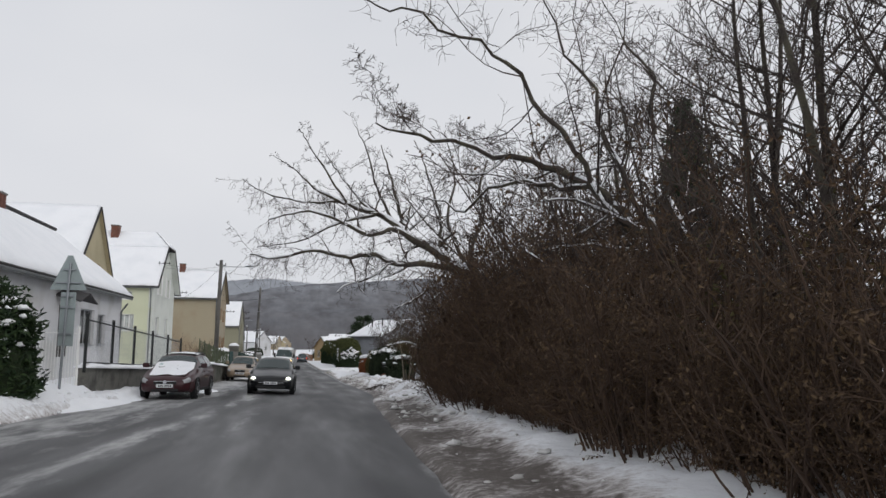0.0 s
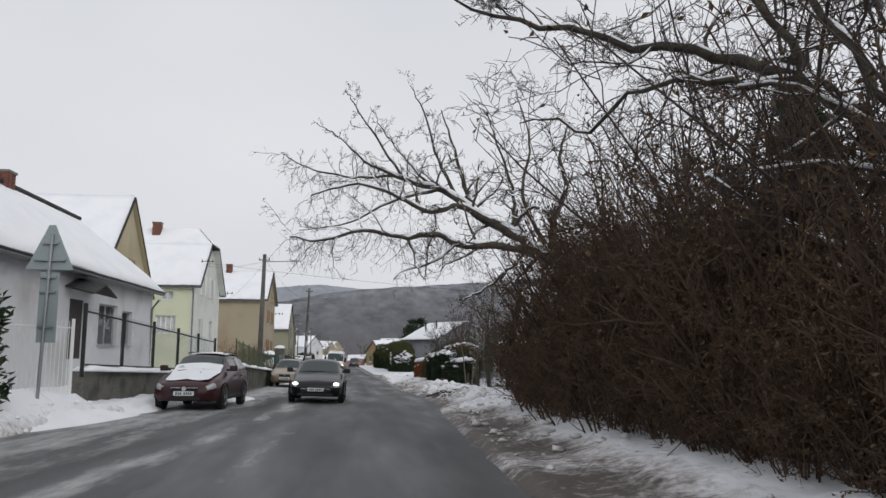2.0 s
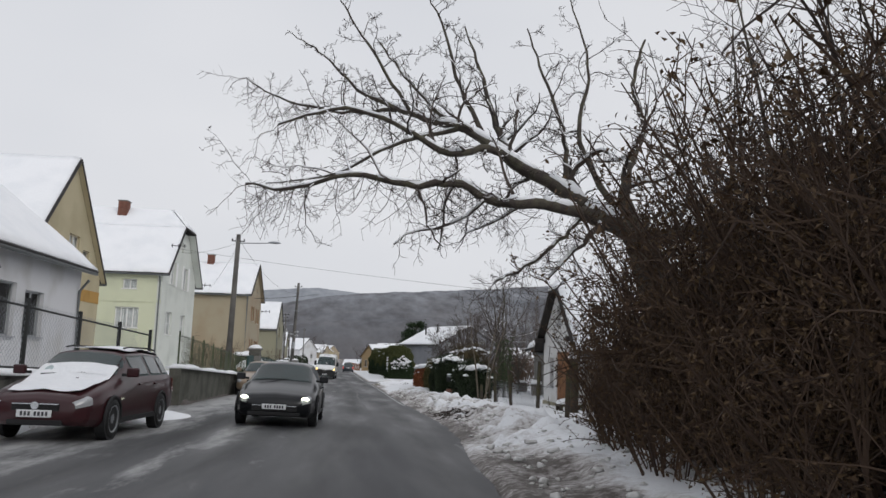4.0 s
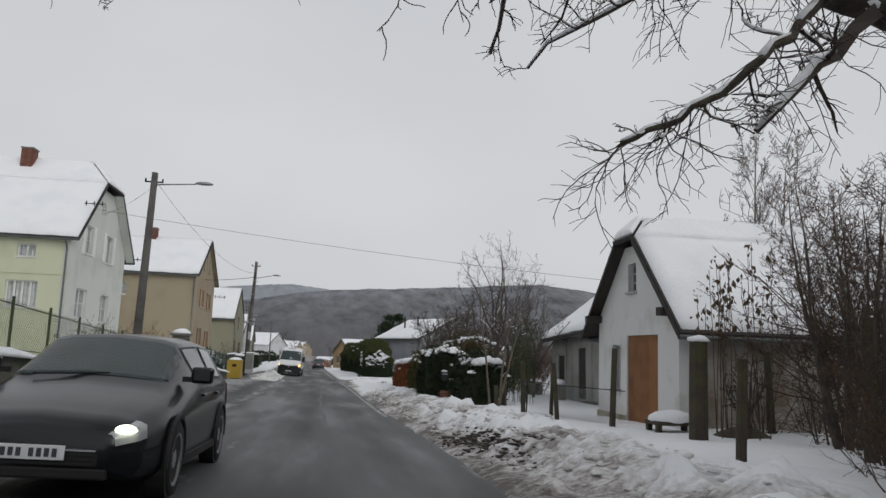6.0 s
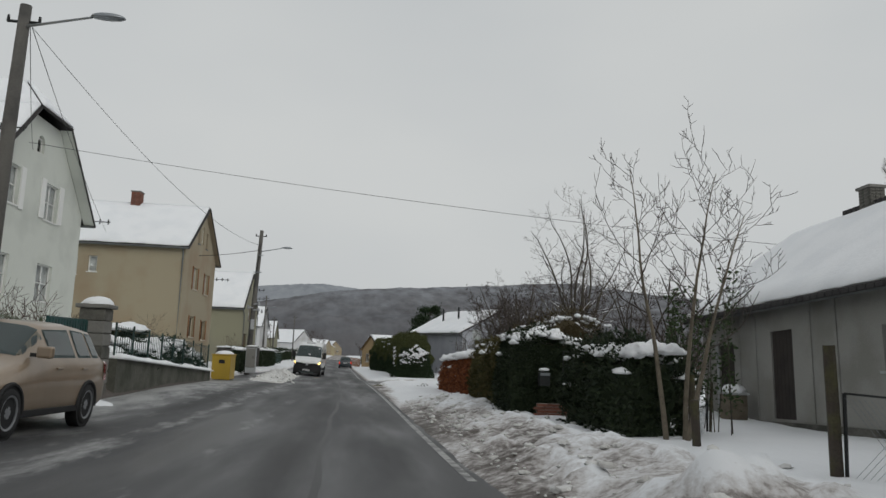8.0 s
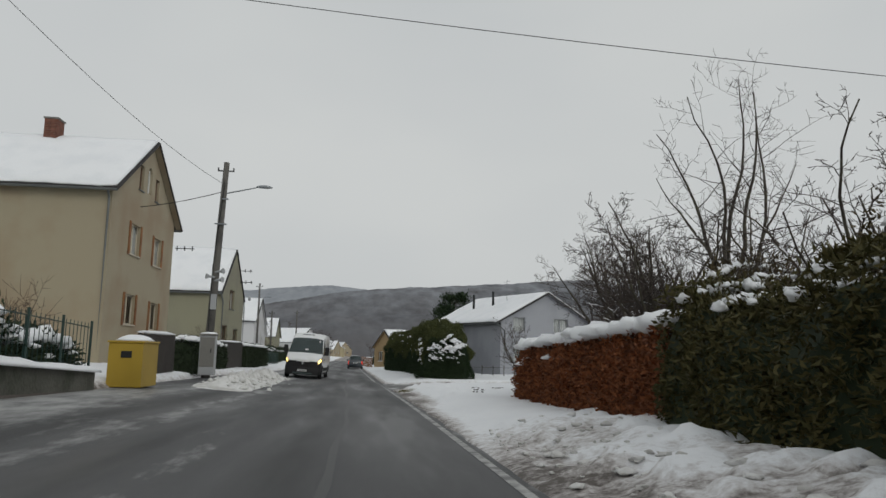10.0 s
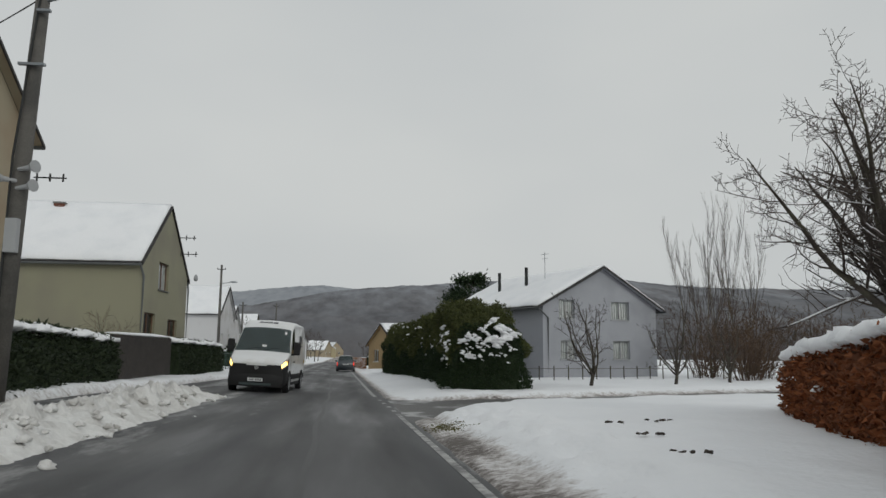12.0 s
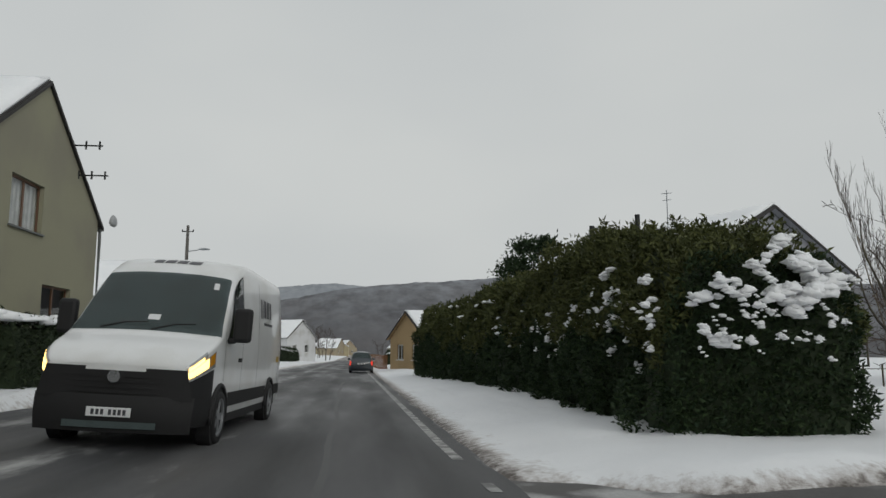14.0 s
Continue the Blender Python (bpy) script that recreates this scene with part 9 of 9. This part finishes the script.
def snow_mound(cx, cy, rx, ry, h, turn, label, mat, seed):
    """A low irregular heap of shovelled snow left on the tarmac."""
    vs, fs, n, m = [], [], 26, 12
    ca, sa = math.cos(radians(turn)), math.sin(radians(turn))
    for j in range(m + 1):
        for i in range(n):
            a, f = 2 * math.pi * i / n, j / m
            k = f * (1 + 0.3 * noise.noise(Vector((math.cos(a) * 1.3, math.sin(a) * 1.3, seed))) + 0.15 * noise.noise(Vector((math.cos(a) * 4, math.sin(a) * 4, seed))))
            u, v = rx * k * math.cos(a), ry * k * math.sin(a)
            x, y = cx + u * ca - v * sa, cy + u * sa + v * ca
            z = h * (1 - f ** 1.8) * (0.8 + 0.5 * noise.noise(Vector((x * 1.6, y * 1.6, seed)))) + (1 - f) * 0.5 * h * lumps_of(x, y, 0.4, seed)
            base = max(road_z(x, y), ground_z(x, y) if lane_x(y) - x > left_edge(y) else -99)
            vs.append((x, y, base + max(0.0, z) - 0.02 * (f > 0.99) + 0.004))
    for j in range(m):
        for i in range(n):
            fs.append((j * n + i, j * n + (i + 1) % n, (j + 1) * n + (i + 1) % n, (j + 1) * n + i))
    return tagged(new("snow_heap", mesh_of("snow_heap", vs, fs, mat, True)), label, "snow", kind="stuff")


snow_mound(-3.75, 29.6, 0.95, 2.3, 0.2, -6, "shovelled snow left behind the parked red car", SNOW, 2)
snow_mound(-4.95, 20.6, 0.45, 2.6, 0.17, -8, "strip of snow before the parked red car", SNOW, 3)
snow_mound(-5.0, 25.0, 0.5, 3.0, 0.16, 5, "strip of snow between the parked red car and the wall", SNOW, 4)
snow_mound(-4.4, 32.6, 0.3, 1.0, 0.1, 0, "broken snow at the foot of the garden wall", SNOW, 5)
snow_mound(-3.0, 48.9, 0.35, 0.8, 0.07, 10, "thin patch of snow on the tarmac", GREY_SNOW, 6)
snow_mound(-3.3, 52.2, 0.35, 0.6, 0.08, 10, "thin patch of snow before the garden gate", SNOW, 8)
rng = random.Random(3)
clods = []
for i in range(260):
    yy = 73 + rng.random() ** 1.1 * 17
    u = rng.gauss(0, 0.5)
    xx = lane_x(yy) - 4.0 + u
    s = rng.uniform(0.02, 0.07)
    clods.append(blob((xx, yy, road_z(xx, yy) + max(0.0, 0.27 * (1 - abs(u) ** 1.5)) * (1 - ease(yy, 84, 91)) * ease(yy, 71.5, 75) + s * 0.1), (s * 1.3, s * 1.3, s), i, 0.8, 5))
tagged(new("snow_clods", mesh_of("snow_clods", *joined(*clods), GREY_SNOW, True)), "broken clods of ploughed snow on the ridge", "snow", kind="stuff")
clods = []
for i in range(800):
    yy = 2 + 61 * rng.random() ** 0.6
    dd = right_edge(yy) + 0.25 + abs(rng.gauss(0, 1.1))
    xx = lane_x(yy) + dd
    s = min(0.075, 0.014 + rng.expovariate(55))
    clods.append(blob((xx, yy, ground_z(xx, yy) + bank_height(xx, yy) + s * 0.3), (s * rng.uniform(0.8, 1.8), s * rng.uniform(0.8, 1.5), s * 0.7), i, 0.9, 4))
tagged(new("snow_clods", mesh_of("snow_clods", *joined(*clods), GREY_SNOW, True)), "clods of dirty snow thrown up on the verge", "snow", kind="stuff")
clods = []
for i in range(80):
    yy = rng.uniform(10, 33)
    xx = lane_x(yy) - left_edge(yy) - rng.uniform(-0.1, 0.5)
    s = rng.uniform(0.015, 0.05)
    clods.append(blob((xx, yy, ground_z(xx, yy) + bank_height(xx, yy) + s * 0.2), (s * 1.5, s * 1.3, s), i, 0.5, 4))
tagged(new("snow_clods", mesh_of("snow_clods", *joined(*clods), SNOW, True)), "clods of snow along the foot of the wall", "snow", kind="stuff")


lumps = []
for i in range(620):
    yy = rng.gauss(34.5, 1.2)
    xx = rng.gauss(4.17 - 0.03 * (yy - 34.5), 0.2)
    s = 0.009 + min(0.03, rng.expovariate(110))
    lumps.append(blob((xx, yy, ground_z(xx, yy) + bank_height(xx, yy) + max(0.0, 0.09 - 0.12 * abs(xx - 4.2) - 0.03 * abs(yy - 34.5)) * rng.random() + s * 0.05), (s * rng.uniform(0.9, 2.2), s * rng.uniform(0.9, 2.0), s * 0.6), i, 0.9, 4))
tagged(new("dirt_heap", mesh_of("dirt_heap", *joined(*lumps), DIRT, True)), "low heap of thawed earth clods pushed up in the snow", "soil", kind="stuff")

grass_rng = random.Random(14)
tuft = thing("grass_patch", pose(3.85, 81.0, ground_z(3.85, 81.0)), "patch of yellowed winter grass showing through the snow", "grass", kind="stuff")
blades = []
for i in range(520):
    gx, gy = grass_rng.gauss(0, 0.17), grass_rng.gauss(0, 0.42)
    wx, wy = 3.85 + gx, 81.0 + gy
    blades.append((gx, gy, bank_height(wx, wy) + 0.01, grass_rng.uniform(-1, 1), grass_rng.uniform(-1, 1), 0.3))
tagged(part("blades", cards(grass_rng, blades, 0.045, tris=True), GRASS_DRY, tuft), kind="stuff")
# dark lumps added for the shaded hollows of footprints
for fx, fy in ((6.5, 79.2), (7.35, 79.5), (5.85, 75.0), (6.2, 77.2)):
    marks = [blob((fx + grass_rng.gauss(0, 0.12), fy + grass_rng.gauss(0, 0.1), ground_z(fx, fy) + bank_height(fx, fy) + 0.03), (grass_rng.uniform(0.02, 0.06), grass_rng.uniform(0.02, 0.05), 0.025), i, 0.8, 5) for i in range(5)]
    tagged(new("thawed_spot", mesh_of("thawed_spot", *joined(*marks), DIRT, True)), "small dark lumps standing for shaded footprints in the snow", "soil", "thawed spots", kind="stuff")

# ---- down the road: the rest of the village ----
def far_house(x, y, W, D, eave, apex, mat, turn, label, seed):
    z = ground_z(x, y)
    return house(label, pose(x, y, z, 0, 0, turn), W, D, eave, apex, mat, over=0.3, gover=0.25, front=[(W * 0.2, W * 0.2 + 1.1, eave * 0.35, eave * 0.35 + 1.2, WHITE_PAINT, 2, 1, False), (W * 0.62, W * 0.62 + 1.1, eave * 0.35, eave * 0.35 + 1.2, WHITE_PAINT, 2, 1, False)], base=-0.5, gutters=False, seed=seed)


far_house(-9.9, 134.0, 8.5, 9, 4.4, 7.0, WHITE_PLASTER, 90, "off-white gabled house down the road", 21)
far_house(-12.5, 156.0, 8.0, 9, 3.6, 6.6, WHITE_PLASTER, 90, "white gabled house down the road", 22)
far_house(-12.5, 176.0, 8.0, 9, 3.8, 6.8, GREY_PLASTER, 90, "grey gabled house down the road", 23)
far_house(-11.0, 204.0, 8.0, 9, 3.6, 6.4, WHITE_PLASTER, 60, "white gabled house at the bend of the road", 24)
far_house(3.6, 146.0, 6.0, 9, 2.7, 4.7, TAN_PLASTER, -65, "ochre gabled house beside the road", 25)
far_house(12.0, 176.0, 8.0, 9, 3.4, 6.2, BEIGE_PLASTER, -80, "beige gabled house beside the road", 26)
far_house(13.2, 132.0, 8.0, 8, 3.2, 5.4, GREY_PLASTER, 15, "grey house behind the hedge", 27)
board = thing("board_fence", pose(3.4, 147.5, ground_z(3.4, 147.5)), "long brown board fence by the ochre house", "fence")
for i in range(60):
    part("board", box(-0.02 - i * 0.035, 0.01 - i * 0.035, i * 0.4, i * 0.4 + 0.37, 0, 1.3), DOOR_WOOD, board)
for k, (x0, y0, x1, y1, h) in enumerate(((-7.4, 126.0, -8.6, 146.0, 1.4), (-8.8, 150.0, -9.6, 172.0, 1.5), (-9.4, 178.0, -9.2, 198.0, 1.6), (4.6, 178.0, 5.4, 205.0, 1.6))):
    hedge("garden_hedge", "dark garden hedge dusted with snow farther down the road", [(x0, y0), (x1, y1)], 1.1, h, HEDGE_DARK, 70 + k, 60, 0.25, 0.7, 0.2, HEDGE_DARK, 0.14, 0.3)
rng = random.Random(21)
mats = (WHITE_PLASTER, BEIGE_PLASTER, GREY_PLASTER, YELLOW_PLASTER, LILAC_PLASTER)
for k in range(34):
    y = rng.uniform(230, 520)
    x = rng.uniform(-70, 60) * (0.5 + y / 500)
    if abs(x - lane_x(min(y, 290))) < 8:
        continue
    far_house(x, y, rng.uniform(8, 11), rng.uniform(9, 13), rng.uniform(3.2, 5), rng.uniform(6.2, 8.5), mats[k % 5], rng.choice((90, -90, 0, 20, 70)), "small snow-roofed village house far down the valley", 40 + k)
for k in range(85):
    y = rng.uniform(170, 400)
    x = rng.uniform(-60, 70) * (0.5 + y / 500)
    if abs(x - lane_x(min(y, 290))) < 6:
        continue
    upright_tree("distant_tree", "bare tree among the village houses", x, y, rng.uniform(5, 9), 0.16, 700 + k, 9, (0, 0), BARK, TWIG, 0.4, "distant village trees", depth=2, least=0.045)
for k, (x, y, h) in enumerate(((-14, 150, 4), (-12, 168, 5), (15, 145, 5), (20, 150, 6), (12, 190, 6), (9, 150, 4.5))):
    upright_tree("garden_tree", "bare garden tree beside the road", x, y, h, 0.1, 760 + k, 10, (0, 0), BARK, TWIG, 0.42, "roadside garden trees", depth=3, least=0.014)
for k in range(46):
    a = rng.uniform(0, 1)
    x, y = 9 + rng.uniform(0, 60), rng.uniform(118, 175)
    upright_tree("orchard_tree", "bare orchard tree behind the houses", x, y, rng.uniform(4, 8), 0.12, 800 + k, 9, (0, 0), BARK, TWIG, 0.42, "trees behind the houses", depth=2, least=0.016) if x > 14 else None
